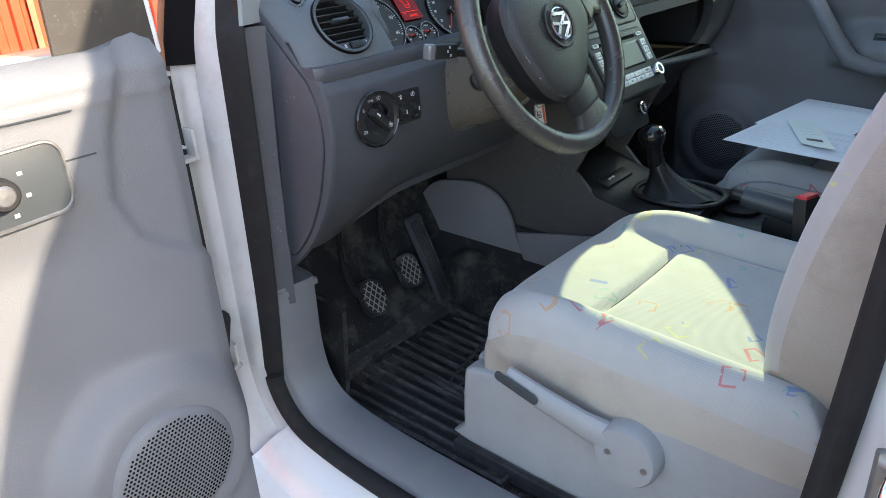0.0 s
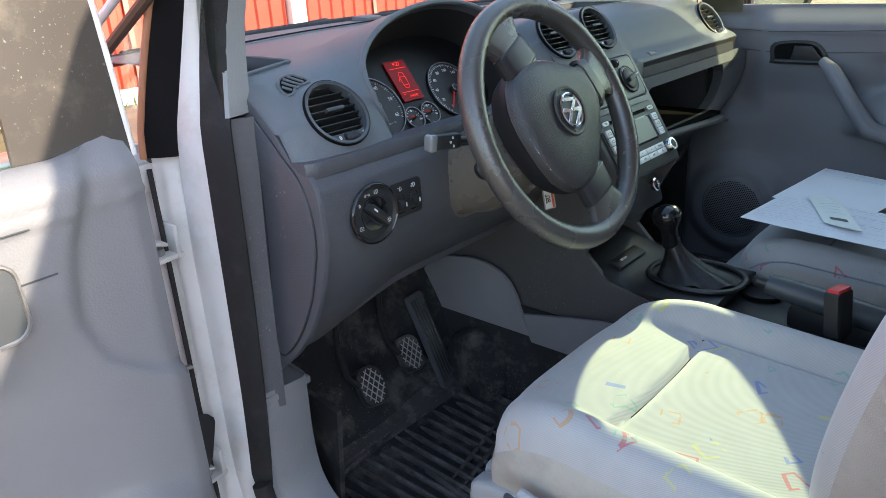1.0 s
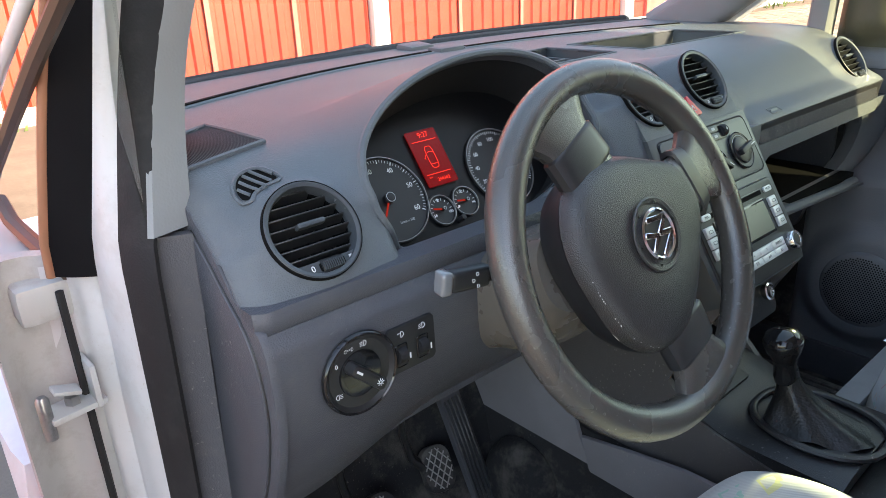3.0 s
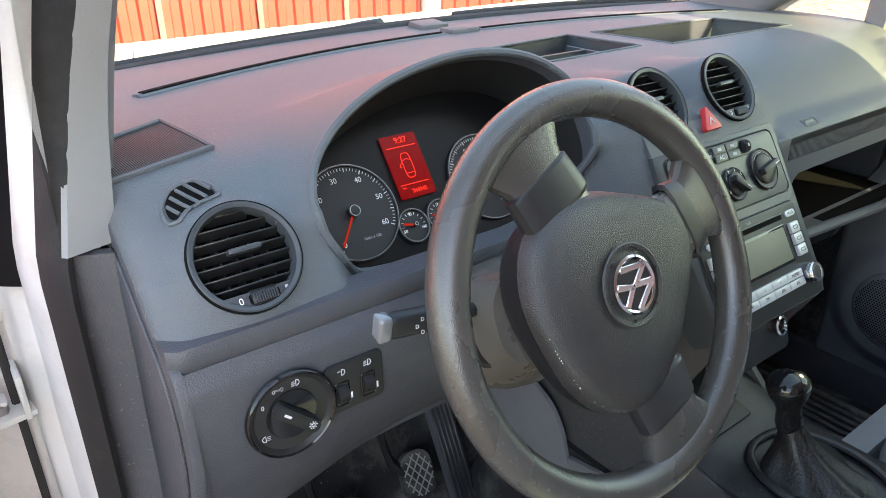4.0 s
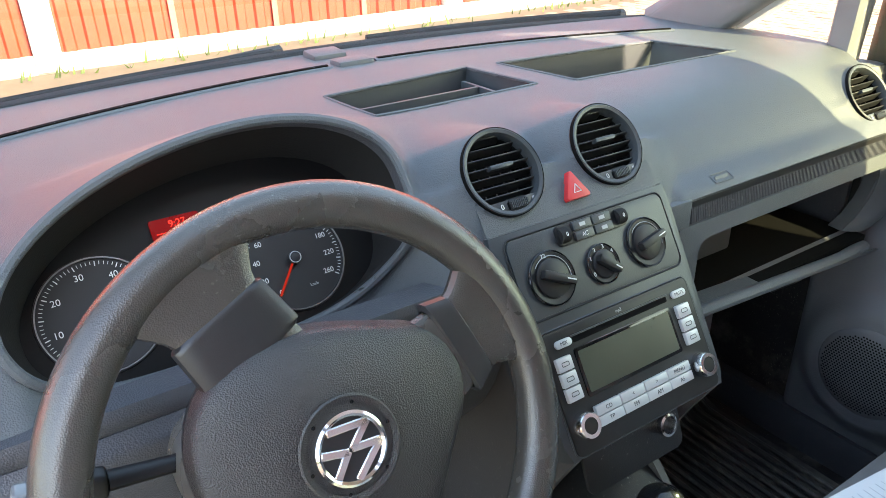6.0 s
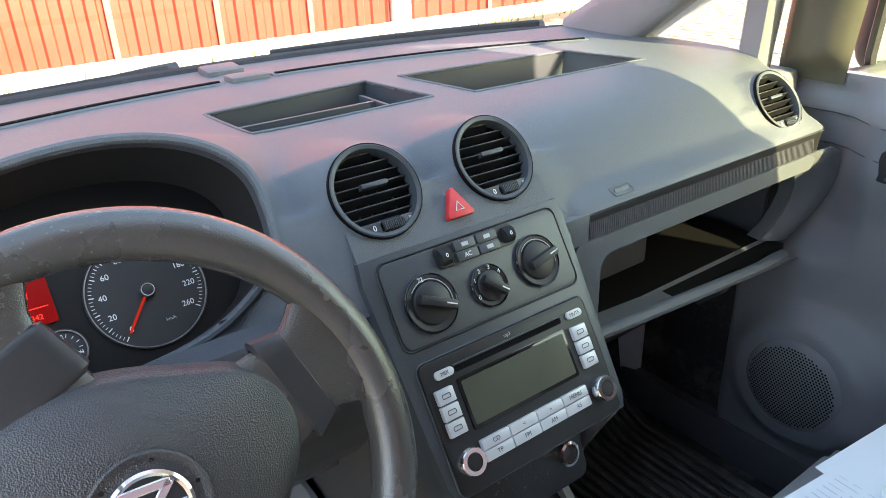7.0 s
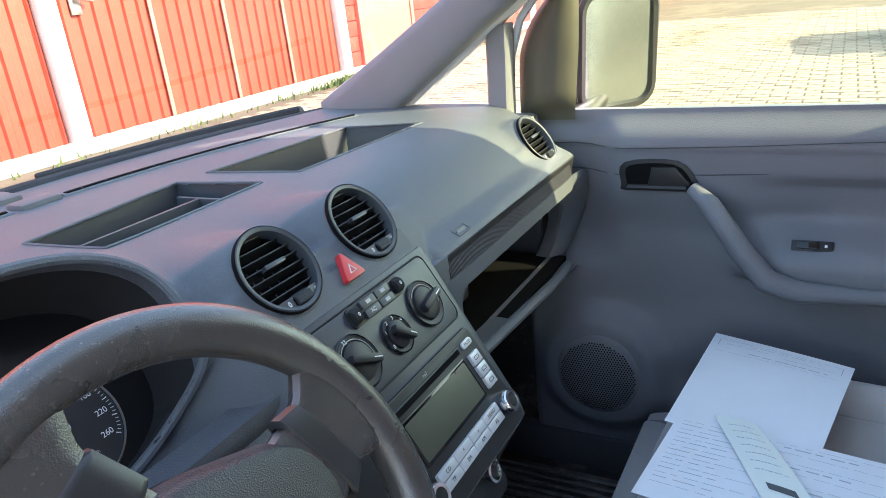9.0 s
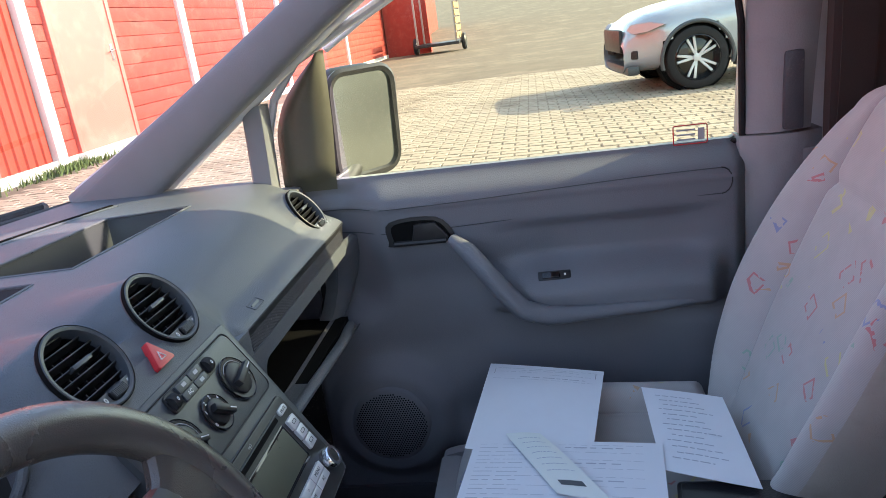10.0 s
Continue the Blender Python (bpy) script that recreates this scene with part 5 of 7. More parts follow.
part("socket_plate", prism(rrect(0.15, 0.07, 0.012), -0.004, 0.0, plane((0.005, 0.098, 0.80), (1, 0, 0), (0, 0.35, 0.9)), 0.002), CONS, low)
part("console_top", sheet(lambda x, y: (x, y, 0.655 + 0.35 * max(0, y - 0.06) - 0.008 * (x / 0.1) ** 4), span(-0.105, 0.105, 13), span(-0.10, 0.20, 16), thick=(0, 0, -0.02)), CONS, low)
part("switch_bar", box((0.10, 0.028, 0.008), pose(-0.025, 0.105, 0.674, 18), 0.003), BLACK, low)
part("switch_mark", words("ESP OFF", 0.007, pose(-0.045, 0.103, 0.6788, 18), 0.0002), WHITE, low)
gl = thing("gear_lever", (-0.015, 0.02, 0.66), "black gear lever with a glossy knob and leather gaiter", "gear lever")
GL0, GL1 = Vector((-0.010, 0.010, 0.655)), Vector((-0.022, 0.030, 0.768))
part("gaiter_frame", tube([(0.0 + 0.072 * math.copysign(abs(math.cos(a)) ** 0.8, math.cos(a)), -0.025 + 0.086 * math.sin(a), 0.659) for a in span(0, 6.283, 41)[:-1]], 0.006, 8, True, flat=0.8), CONS, gl)


def gaiter(a, s):
    r = 0.047 * (1 - s) ** 2.4 * (1 + 0.14 * math.sin(3 * a + 5 * s) * (1 - s)) + 0.013
    c = GL0 + (GL1 - GL0) * (s * 0.66) + Vector((0.008, -0.032, -0.006)) * (1 - s) ** 2
    sag = 0.012 * math.sin(s * math.pi)
    return c + Vector((math.cos(a) * r, math.sin(a) * r * 1.15, 0.008 + 0.004 * math.sin(6 * a) * (1 - s) - sag * 0.2))


part("gaiter", sheet(gaiter, span(0, 2 * math.pi, 49), span(0, 1, 16)), mat("gaiter_leather", (0.009, 0.009, 0.0095), 0.42, grain=0.5, gscale=300), gl)
gm = Matrix.Translation(GL1) @ (GL1 - GL0).to_track_quat("Z", "Y").to_matrix().to_4x4()
part("collar", lathe([(0.016, -0.055), (0.0175, -0.045), (0.0145, -0.025), (0.0165, -0.020)], 28, gm), GLOSS, gl)
part("knob", lathe([(0.0155, -0.026), (0.0165, -0.018), (0.0235, -0.006), (0.0262, 0.005), (0.0255, 0.013), (0.021, 0.020), (0.012, 0.0235), (0.0, 0.0245)], 36, gm), GLOSS, gl)
part("knob_ring", tube([gm @ Vector((math.cos(a) * 0.0258, math.sin(a) * 0.0258, 0.0085)) for a in span(0, 6.283, 37)[:-1]], 0.0008, 5, True), GLOSS, gl)
part("cap", lathe([(0.0175, 0.0215), (0.012, 0.0245), (0.0, 0.0256)], 28, gm), GLOSS, gl)

# ---------- passenger side of the dashboard ----------
strip_y = lambda x: 0.1895 + 0.016 * max(0, (x - 0.678) / 0.027) ** 2
part("grab_strip", sheet(lambda x, t: (x, strip_y(x) + 0.005 * math.sin(t * 1.57), 1.020 - 0.034 * t), span(0.172, 0.705, 48), span(0, 1, 7), thick=(0, 0.02, 0)), BLACK, dash, "dark ribbed grip strip")
part("strip_ribs", join(*[box((0.0016, 0.003, 0.029), pose(x, strip_y(x) + 0.003, 1.002, -8)) for x in span(0.178, 0.66, 150)]), DASH2, dash)
# shelf floor and roof near-black: the shade inside is put into their colour
shelf = part("glove_shelf", block(0.140, 0.655, 0.205, 0.47, 0.820, 0.832), VOIDM, dash, "open empty glove shelf, its inner shade coloured in")
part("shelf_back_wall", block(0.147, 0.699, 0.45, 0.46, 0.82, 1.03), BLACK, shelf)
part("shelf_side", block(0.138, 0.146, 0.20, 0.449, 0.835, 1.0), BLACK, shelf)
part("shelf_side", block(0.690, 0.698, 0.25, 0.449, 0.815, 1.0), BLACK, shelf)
part("shelf_inner_box", block(0.147, 0.43, 0.30, 0.448, 0.836, 0.984, 0.006), DASH2, shelf)
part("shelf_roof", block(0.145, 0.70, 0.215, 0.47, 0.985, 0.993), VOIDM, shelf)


def shelf_frame():
    """Rounded frame round the open shelf, with the turned-in edge of its opening."""
    outer, inner = rrect(0.538, 0.148, 0.010, 6, 0.421, 0.912), rrect(0.472, 0.118, 0.020, 6, 0.436, 0.9035)
    drop = lambda x, z: z - 0.07 * (x - 0.20) * step(0.955, 0.86, z)
    rings = [[(x, 0.196, drop(x, z)) for x, z in outer], [(x, 0.1885, drop(x, z)) for x, z in outer], [(0.45 + (x - 0.45) * 1.02, 0.1870, drop(x, z)) for x, z in inner], [(x, 0.191, drop(x, z)) for x, z in inner], [(0.45 + (x - 0.45) * 0.985, 0.235, drop(x, z)) for x, z in inner]]
    n = len(outer)
    pts = [p for r in rings for p in r]
    quads = [[k * n + i, k * n + (i + 1) % n, (k + 1) * n + (i + 1) % n, (k + 1) * n + i] for k in range(4) for i in range(n)]
    return pts, [q for q in quads if min(pts[i][0] for i in q) < 0.628]


part("shelf_frame", shelf_frame(), DASH, shelf)
part("shelf_edge", tube([(x, 0.192 + 0.010 * step(0.55, 0.66, x), 0.851 - 0.070 * (x - 0.145)) for x in span(0.145, 0.650, 14)], 0.0105, 10, flat=0.8), DASH, shelf)
part("strip_end_cap", block(0.130, 0.1735, 0.1885, 0.215, 0.984, 1.0215, 0.003), DASH, dash)
CHK_IN = [(0.630, 0.204, 0.9555), (0.652, 0.207, 0.949), (0.667, 0.211, 0.931), (0.672, 0.216, 0.905), (0.668, 0.221, 0.880), (0.652, 0.226, 0.855), (0.625, 0.230, 0.838)]
CHK_OUT = [(0.640, 0.189, 0.9875), (0.706, 0.183, 0.9885), (0.732, 0.180, 0.976), (0.740, 0.182, 0.940), (0.735, 0.190, 0.900), (0.718, 0.202, 0.862), (0.690, 0.220, 0.826)]


def cheek(a, b):
    k = min(int(a), len(CHK_IN) - 2)
    p = Vector(CHK_IN[k]).lerp(Vector(CHK_IN[k + 1]), a - k)
    q = Vector(CHK_OUT[k]).lerp(Vector(CHK_OUT[k + 1]), a - k)
    if b < 0:
        return p + Vector((-0.004 * b, -0.022 * b, 0))
    return p.lerp(q, b) + Vector((0, -0.008 * math.sin(b * 3.14) * min(1, a), 0))


part("shelf_right_cheek", sheet(cheek, span(0, 6, 31), [-1.0, -0.5, -0.08, 0, 0.12, 0.3, 0.5, 0.7, 0.85, 1.0], thick=(0, 0.004, 0)), DASH, shelf)
part("end_panel_right", prism([(max(p[0], 0.262 + 0.3 * max(0, 0.86 - p[1])), p[1]) for p in smooth_loop(END, 4) if p[1] > 0.64], -0.006, 0.02, Matrix(((0, 0, 1, 0.6855), (1, 0, 0, 0), (0, 1, 0, 0), (0, 0, 0, 1))), 0.004), DASH2, dash)
part("passenger_knee_panel", sheet(lambda x, s: (x, 0.215 + 0.26 * s, 0.825 - 0.28 * s), span(0.12, 0.66, 8), span(0, 1, 8), thick=(0, 0.02, 0.01)), DASH2, dash)
lab = part("airbag_badge", tube([dp(0.2425 + px, 0.946 + py, pad_h(0.2425 + px, 0.946 + py) + 0.0006) for px, py in rrect(0.034, 0.0125, 0.002)], 0.0006, 4, True), STACK, dash)
part("badge_bar", box((0.024, 0.005, 0.001), plane(dp(0.2425, 0.946, pad_h(0.2425, 0.946) + 0.0004), (1, 0, 0), DV)), STACK, lab)

# ---------- steering wheel and column ----------
WC = Vector((-0.365, 0.050, 1.0155))
WT = rad(24.6)
WM = plane(WC, (1, 0, 0), (0, math.sin(WT), math.cos(WT))) @ pose(0, 0, 0, 0, 0, 110)     # turned to one side
sw = thing("steering_wheel", tuple(WC - Vector((0, -0.08, 0.05))), "worn black three-spoke steering wheel, turned to one side", "steering wheel")
RW = 0.1715
part("rim", tube([WM @ Vector((math.cos(a) * RW, math.sin(a) * RW, 0)) for a in span(0, 2 * math.pi, 97)[:-1]], [0.0158 + 0.0018 * max(0, math.cos(a - rad(45)) ** 8 + math.cos(a - rad(135)) ** 8) for a in span(0, 2 * math.pi, 97)[:-1]], 16, True, up=WM.to_3x3() @ Vector((0, 0, 1))), LEATHER, sw, "scuffed black rim")


def spoke(ang, w0, w1, r0, r1, z0, z1, th, flare=0.024, cap=0.0):
    """A tapered spoke from the hub to the rim with rounded edges."""
    def f(i, s):
        a = 2 * math.pi * i / 16
        r = r0 + (r1 - r0) * s
        e_cap = 1 - cap * (1 - min(1, s / 0.08, (1 - s) / 0.08))
        w = (w0 + (w1 - w0) * s + flare * step(0.60, 1.0, s)) * e_cap
        e = lambda q: math.copysign(abs(q) ** 0.55, q)
        p = Vector((r, e(math.cos(a)) * w, z0 + (z1 - z0) * s * s + e(math.sin(a)) * th * e_cap))
        return WM @ Matrix.Rotation(ang, 4, "Z") @ p
    return sheet(f, list(range(17)), [0, 0.04, 0.08] + span(0.15, 0.85, 10) + [0.92, 0.96, 1.0])


for aa, w0, w1 in ((5, 0.039, 0.034), (175, 0.039, 0.034), (270, 0.042, 0.032)):
    s = part("spoke", spoke(rad(aa), w0 - 0.002, w1 - 0.003, 0.06, 0.168, 0.000, -0.001, 0.011), LEATHER, sw)
    part("spoke_cover", spoke(rad(aa), w0 + 0.001, w1 + 0.003, 0.088 if aa != 270 else 0.108, 0.130, 0.0006, 0.0, 0.0116, 0.0, 0.14), SPOKEM, s, "smooth satin black spoke cover")


def hub_r(a):
    """Outline of the airbag cover: broad top, narrowing to the lower spoke."""
    half = [(-90, 0.1125), (-76, 0.111), (-66, 0.100), (-52, 0.091), (-39, 0.088), (-14, 0.0915), (5, 0.099), (22, 0.107), (40, 0.107), (60, 0.100), (76, 0.094), (90, 0.0915)]
    pts = sorted(half + [(180 - d, r) for d, r in half if -90 < d < 0 and 180 - d <= 180] + [(180 - d, r) for d, r in half if 0 < d < 90] + [(-180 - d, r) for d, r in half if -90 < d < 0] + [(180, 0.097), (-180, 0.097)])
    return smooth_table(pts, math.degrees(math.atan2(math.sin(a), math.cos(a))), 10)


def hub(a, s):
    r = hub_r(a) * s
    z = 0.026 - 0.016 * s ** 3 - (0.012 * ((s - 0.93) / 0.07) ** 2 if s > 0.93 else 0)
    return WM @ Vector((math.cos(a) * r, math.sin(a) * r, z))


hubp = part("airbag_cover", sheet(hub, span(0, 2 * math.pi, 73), [0.02, 0.3, 0.5, 0.7, 0.85, 0.93, 0.96, 0.98, 1.0]), HUBM, sw)
part("cover_side", sheet(lambda a, t: WM @ Vector((math.cos(a) * hub_r(a) * (1 - 0.10 * t * t), math.sin(a) * hub_r(a) * (1 - 0.10 * t * t), -0.003 - 0.035 * t)), span(0, 2 * math.pi, 73), span(0, 1, 5)), BLACK, hubp)
part("hub_back", lathe([(0.075, -0.05), (0.085, -0.02), (0.085, 0.0), (0.0, 0.0)], 40, WM), BLACK, sw)
em = WM @ pose(0.006, -0.002, 0.0262)
part("emblem_recess", lathe([(0.0, 0.0), (0.036, 0.0), (0.0365, 0.001), (0.035, 0.002), (0.031, 0.001)], 48, em), HUBM, hubp)
emb = part("emblem", lathe([(0.0245, 0.001), (0.0255, 0.003), (0.0235, 0.0042), (0.0215, 0.003), (0.021, 0.0016), (0.0, 0.0016)], 48, em), CHROME, hubp, "round chrome badge")
part("emblem_ground", lathe([(0.0, 0.0021), (0.0212, 0.0021), (0.0212, 0.0016)], 40, em), mat("badge_ground", (0.03, 0.03, 0.032), 0.35, 0.2), emb)
for bar in (((-0.0095, 0.0185), (0.0, 0.0035), (0.0095, 0.0185)), ((-0.0195, 0.0075), (-0.0085, -0.0185), (0.0, -0.0005), (0.0085, -0.0185), (0.0195, 0.0075))):
    for (xa, ya), (xb, yb_) in zip(bar, bar[1:]):
        L = math.hypot(xb - xa, yb_ - ya)
        part("emblem_bar", box((L + 0.002, 0.0060, 0.0022), em @ pose((xa + xb) / 2, (ya + yb_) / 2, 0.0030, 0, 0, math.degrees(math.atan2(yb_ - ya, xb - xa))), 0.0008, 1), CHROME, emb)
for k in range(6):
    a = k * math.pi / 3 + 0.4
    part("emblem_dot", lathe([(0.0014, 0.0), (0.001, 0.0008), (0.0, 0.0009)], 10, em @ pose(math.cos(a) * 0.0305, math.sin(a) * 0.0305, 0.0012)), GLOSS, emb)

col = thing("steering_column", (-0.373, 0.14, 0.90), "black plastic steering column shroud", "steering column")
CA = (WM.to_3x3() @ Vector((0, 0, 1))).normalized()


def shroud(a, s):
    e = lambda q: math.copysign(abs(q) ** 0.7, q)
    c = WC - CA * (0.040 + 0.19 * s) + Vector((0, 0, -0.015 * s))
    r = 0.100 * (1 - 0.12 * s)
    lower = 0.035 * max(0, -math.sin(a)) * math.sin(min(1, s * 1.3) * math.pi * 0.75)
    return c + Vector((e(math.cos(a)) * r, 0, 0)) + Vector((0, math.sin(WT), math.cos(WT))) * (e(math.sin(a)) * (0.05 + lower))


part("shroud", sheet(shroud, span(0, 2 * math.pi, 41), span(0, 1, 12)), SHROUD, col)
part("shroud_slot", box((0.006, 0.004, 0.022), pose(-0.4475, 0.118, 0.985, 20, 0, 0)), VOIDM, col)
part("shroud_end", (([shroud(a, 0) for a in span(0, 2 * math.pi, 41)[:-1]]), [list(range(40))]), SHROUD, col)
part("ignition_lock", lathe([(0.017, -0.03), (0.017, 0.004), (0.013, 0.006), (0.0, 0.006)], 28, plane((-0.300, 0.105, 0.955), (0.2, 0.98, 0), (0, -0.4, 0.9)) @ pose(0, 0, 0, 0, 0, 0)), BLACK, col)
rs = random.Random(3)
part("scuff_marks", join(*[lathe([(rs.uniform(0.0003, 0.0008), 0.0), (0.0, 0.0004)], 5, WM @ pose(math.cos(a) * hub_r(a) * k, math.sin(a) * hub_r(a) * k, 0.0105 if k < 0.99 else -0.001)) for a, k in [(rad(rs.uniform(75, 150)), rs.choice((0.945, 0.95, 0.96))) for _ in range(26)]]), WHITE, hubp, "pale paint specks")
stalk = thing("indicator_stalk", (-0.47, 0.13, 0.985), "black indicator stalk with white symbols and a clear tip", "stalk")
S0, S1 = Vector((-0.420, 0.125, 0.990)), Vector((-0.558, 0.120, 1.018))
part("stalk_arm", tube([S0 + (S1 - S0) * t for t in span(-0.1, 0.62, 6)], [0.0085, 0.008, 0.008, 0.008, 0.0085, 0.009], 12, flat=0.75), BLACK, stalk)
STX = Matrix.Translation(S0 + (S1 - S0) * 0.78) @ pose(0, 0, 0, 4, 6, -6)
part("stalk_end", box((0.046, 0.015, 0.021), STX, 0.005, 3), BLACK, stalk)
part("stalk_tip", box((0.013, 0.0165, 0.0235), STX @ pose(-0.0275, 0, 0), 0.0045, 3), mat("smoky_tip", (0.16, 0.165, 0.17), 0.06, vary=0.2, spec=0.8, coat=0.5), stalk, "translucent grey stalk tip")
fm = plane(S0 + (S1 - S0) * 0.77 + Vector((0, -0.0115, 0.001)), (1, -0.1, -0.1), (0, 0.2, 1))
for k in range(3):
    part("symbol", words("D", 0.0048, up(fm, 0.002 - 0.005 * (k % 2), 0.005 - 0.0055 * k, -0.0015), 0.0002), WHITE, stalk)
part("lock_ring", lathe([(0.017, -0.01), (0.019, 0.0), (0.015, 0.004), (0.011, 0.003), (0.010, -0.004), (0.0, -0.004)], 28, plane((-0.448, 0.115, 0.958), (1, -0.2, 0), (0, 0.4, 0.9))), BLACK, col)

# ---------- pedals and footwell ----------


key = thing("car_key", (-0.268, 0.120, 0.885), "car key in the ignition with a white and orange paper tag", "key")
KM = plane((-0.276, 0.123, 0.862), (0.93, -0.36, 0.03), (0.05, 0.20, 0.98))
part("bow", prism(rrect(0.018, 0.030, 0.006), -0.005, 0.005, KM @ pose(0.004, 0.040, 0.006, 70, 0, 0), 0.002), BLACK, key)
part("key_ring", tube([KM @ Vector((0.009 * math.cos(a), 0.021 + 0.009 * math.sin(a), 0.001)) for a in span(0, 2 * math.pi, 17)[:-1]], 0.0008, 5, True), STEEL, key)
tag = part("tag", prism(rrect(0.022, 0.036, 0.002), -0.002, 0.0, KM, 0.0006), mat("tag_edge_plastic", (0.35, 0.34, 0.33), 0.2, vary=0.1, coat=0.4), key, "clear plastic key tag")
part("paper_insert", prism(rrect(0.0185, 0.0325, 0.001), 0.0, 0.0003, KM), mat("tag_paper", (0.72, 0.70, 0.67), 0.7, vary=0.08), tag)
part("orange_stripe", prism(rrect(0.0045, 0.0320, 0.001, cx=0.0065), 0.0, 0.0005, KM), mat("orange_print", (0.62, 0.12, 0.05), 0.6, vary=0.15), tag)
part("number", words("08", 0.0125, KM @ pose(-0.0035, -0.0005, 0.0005, 0, 0, -90)), BLACK, tag)
for k in range(3):
    part("print_bar", box((0.0016, 0.0035, 0.0003), KM @ pose(-0.0068, -0.006 + 0.006 * k, 0.0005)), BLACK, tag)


def pedal(name, x, y, z, label):
    p = thing(name, (x, y, z - 0.03), label, "pedal")
    m = plane((x, y, z), (1, 0.05, 0), (0.05, 0.55, 0.83)) @ pose(0, 0, 0, 0, 0, -8)
    part("pad", prism(rrect(0.062, 0.080, 0.024), -0.014, 0.0, m, 0.004), RUBBER, p)
    for sgn in (-1, 1):
        d = Vector((math.cos(rad(52)), sgn * math.sin(rad(52))))
        nrm2 = Vector((-d.y, d.x))
        for k in range(-3, 4):
            o = nrm2 * (k * 0.0118)
            ea, eb = 0.0275, 0.0350
            qa = (d.x / ea) ** 2 + (d.y / eb) ** 2
            qb = 2 * (o.x * d.x / ea ** 2 + o.y * d.y / eb ** 2)
            qc = (o.x / ea) ** 2 + (o.y / eb) ** 2 - 1
            disc = qb * qb - 4 * qa * qc
            if disc > 0:
                t0, t1 = (-qb - math.sqrt(disc)) / (2 * qa), (-qb + math.sqrt(disc)) / (2 * qa)
                part("pad_bar", tube([m @ Vector((*(o + d * t), 0.0004)) for t in (t0, t1)], 0.0014, 4), BARM, p)
    part("arm", tube([(x - 0.020, y + 0.014, z + 0.004), (x - 0.040, y + 0.026, z + 0.030), (x - 0.052, y + 0.030, z + 0.085), (x - 0.056, y + 0.024, z + 0.20)], [0.013, 0.011, 0.009, 0.009], 8, flat=0.7), BLACK, p)
    return p


pedal("brake_pedal", -0.289, 0.465, 0.462, "worn brake pedal with a cross-hatched rubber pad")
pedal("clutch_pedal", -0.437, 0.428, 0.470, "worn clutch pedal with a cross-hatched rubber pad")
acc = thing("accelerator_pedal", (-0.205, 0.43, 0.35), "long dusty black accelerator pedal", "pedal")
am = plane((-0.208, 0.475, 0.455), (1, 0.1, 0), (-0.12, 0.40, 0.92))
part("pad", prism(rrect(0.050, 0.225, 0.010), -0.012, 0.0, am, 0.003), DASH2, acc)
for k in range(5):
    part("groove_rib", box((0.004, 0.20, 0.004), up(am, -0.018 + 0.009 * k, 0, 0.001), 0.0012, 1), RUBBER, acc)

mat_t = thing("floor_mat", (-0.40, 0.25, 0.32), "dusty ribbed black rubber floor mat", "floor mat")
MX0, MX1, MY0 = -0.60, -0.175, -0.02


def mat_z(x, y):
    return 0.332 + 0.10 * step(0.40, 0.62, y)


part("mat_sheet", sheet(lambda x, y: (x, y, mat_z(x, y)), span(MX0, MX1, 12), span(MY0, 0.58, 24), thick=(0, 0, -0.012)), RUBBER, mat_t)
part("mat_rim", tube([(x, y, mat_z(x, y) + 0.004) for x, y in [(MX0, MY0), (MX0, 0.2), (MX0, 0.40), (-0.50, 0.415), (-0.30, 0.44), (MX1, 0.45), (MX1, 0.2), (MX1, MY0), (-0.4, MY0)]], 0.008, 6, True), RUBBER, mat_t)
for k in range(14):
    xx = -0.575 + 0.0285 * k
    ye = 0.405 - 0.012 * math.sin(k * 1.7)
    yb = -0.01 if k < 5 else 0.30 - 0.025 * (13 - k)
    part("mat_rib", tube([(xx - 0.035 * (0.4 - y) * k / 6, y, mat_z(xx, y) + 0.003) for y in span(ye, yb, 7)], [0.003, 0.0062, 0.0062, 0.0062, 0.0062, 0.0062, 0.003], 6), RIBM, mat_t)
for k in range(8):
    yy = 0.235 - 0.030 * k
    part("mat_rib", tube([(-0.435 + 0.03 * math.sin(t * 1.6) + 0.24 * t - 0.010 * k, yy + 0.055 * t, 0.335) for t in span(0, 1, 6)], [0.003, 0.006, 0.006, 0.006, 0.006, 0.003], 6), RIBM, mat_t)
part("divider", tube([(-0.440 - 0.012 * k, 0.290 - 0.075 * k, 0.334) for k in range(5)], 0.009, 6, flat=0.6), RIBM, mat_t)
part("ledge", sheet(lambda x, t: (x + 0.02 * t, 0.416 + 0.050 * t, mat_z(x, 0.416 + 0.050 * t) + 0.002 + 0.012 * step(0, 0.12, t) * step(1, 0.88, t)), span(-0.565, -0.21, 12), [0, 0.06, 0.12, 0.3, 0.6, 0.88, 0.94, 1]), RIBM, mat_t)
pmat = thing("floor_mat", (0.40, 0.25, 0.32), "ribbed black rubber mat on the passenger floor", "floor mat")
part("mat_sheet", sheet(lambda x, y: (x, y, mat_z(x, y)), span(0.15, 0.66, 12), span(-0.05, 0.58, 24), thick=(0, 0, -0.012)), RUBBER, pmat)
for k in range(22):
    xx = 0.175 + 0.022 * k
    part("mat_rib", tube([(xx, y, mat_z(xx, y) + 0.003) for y in (0.0, 0.15, 0.30, 0.42, 0.50)], 0.0055, 6), RIBM, pmat)
fr = thing("footwell_lining", (-0.4, 0.55, 0.33), "dusty moulded black footwell lining", "lining", kind="structure")
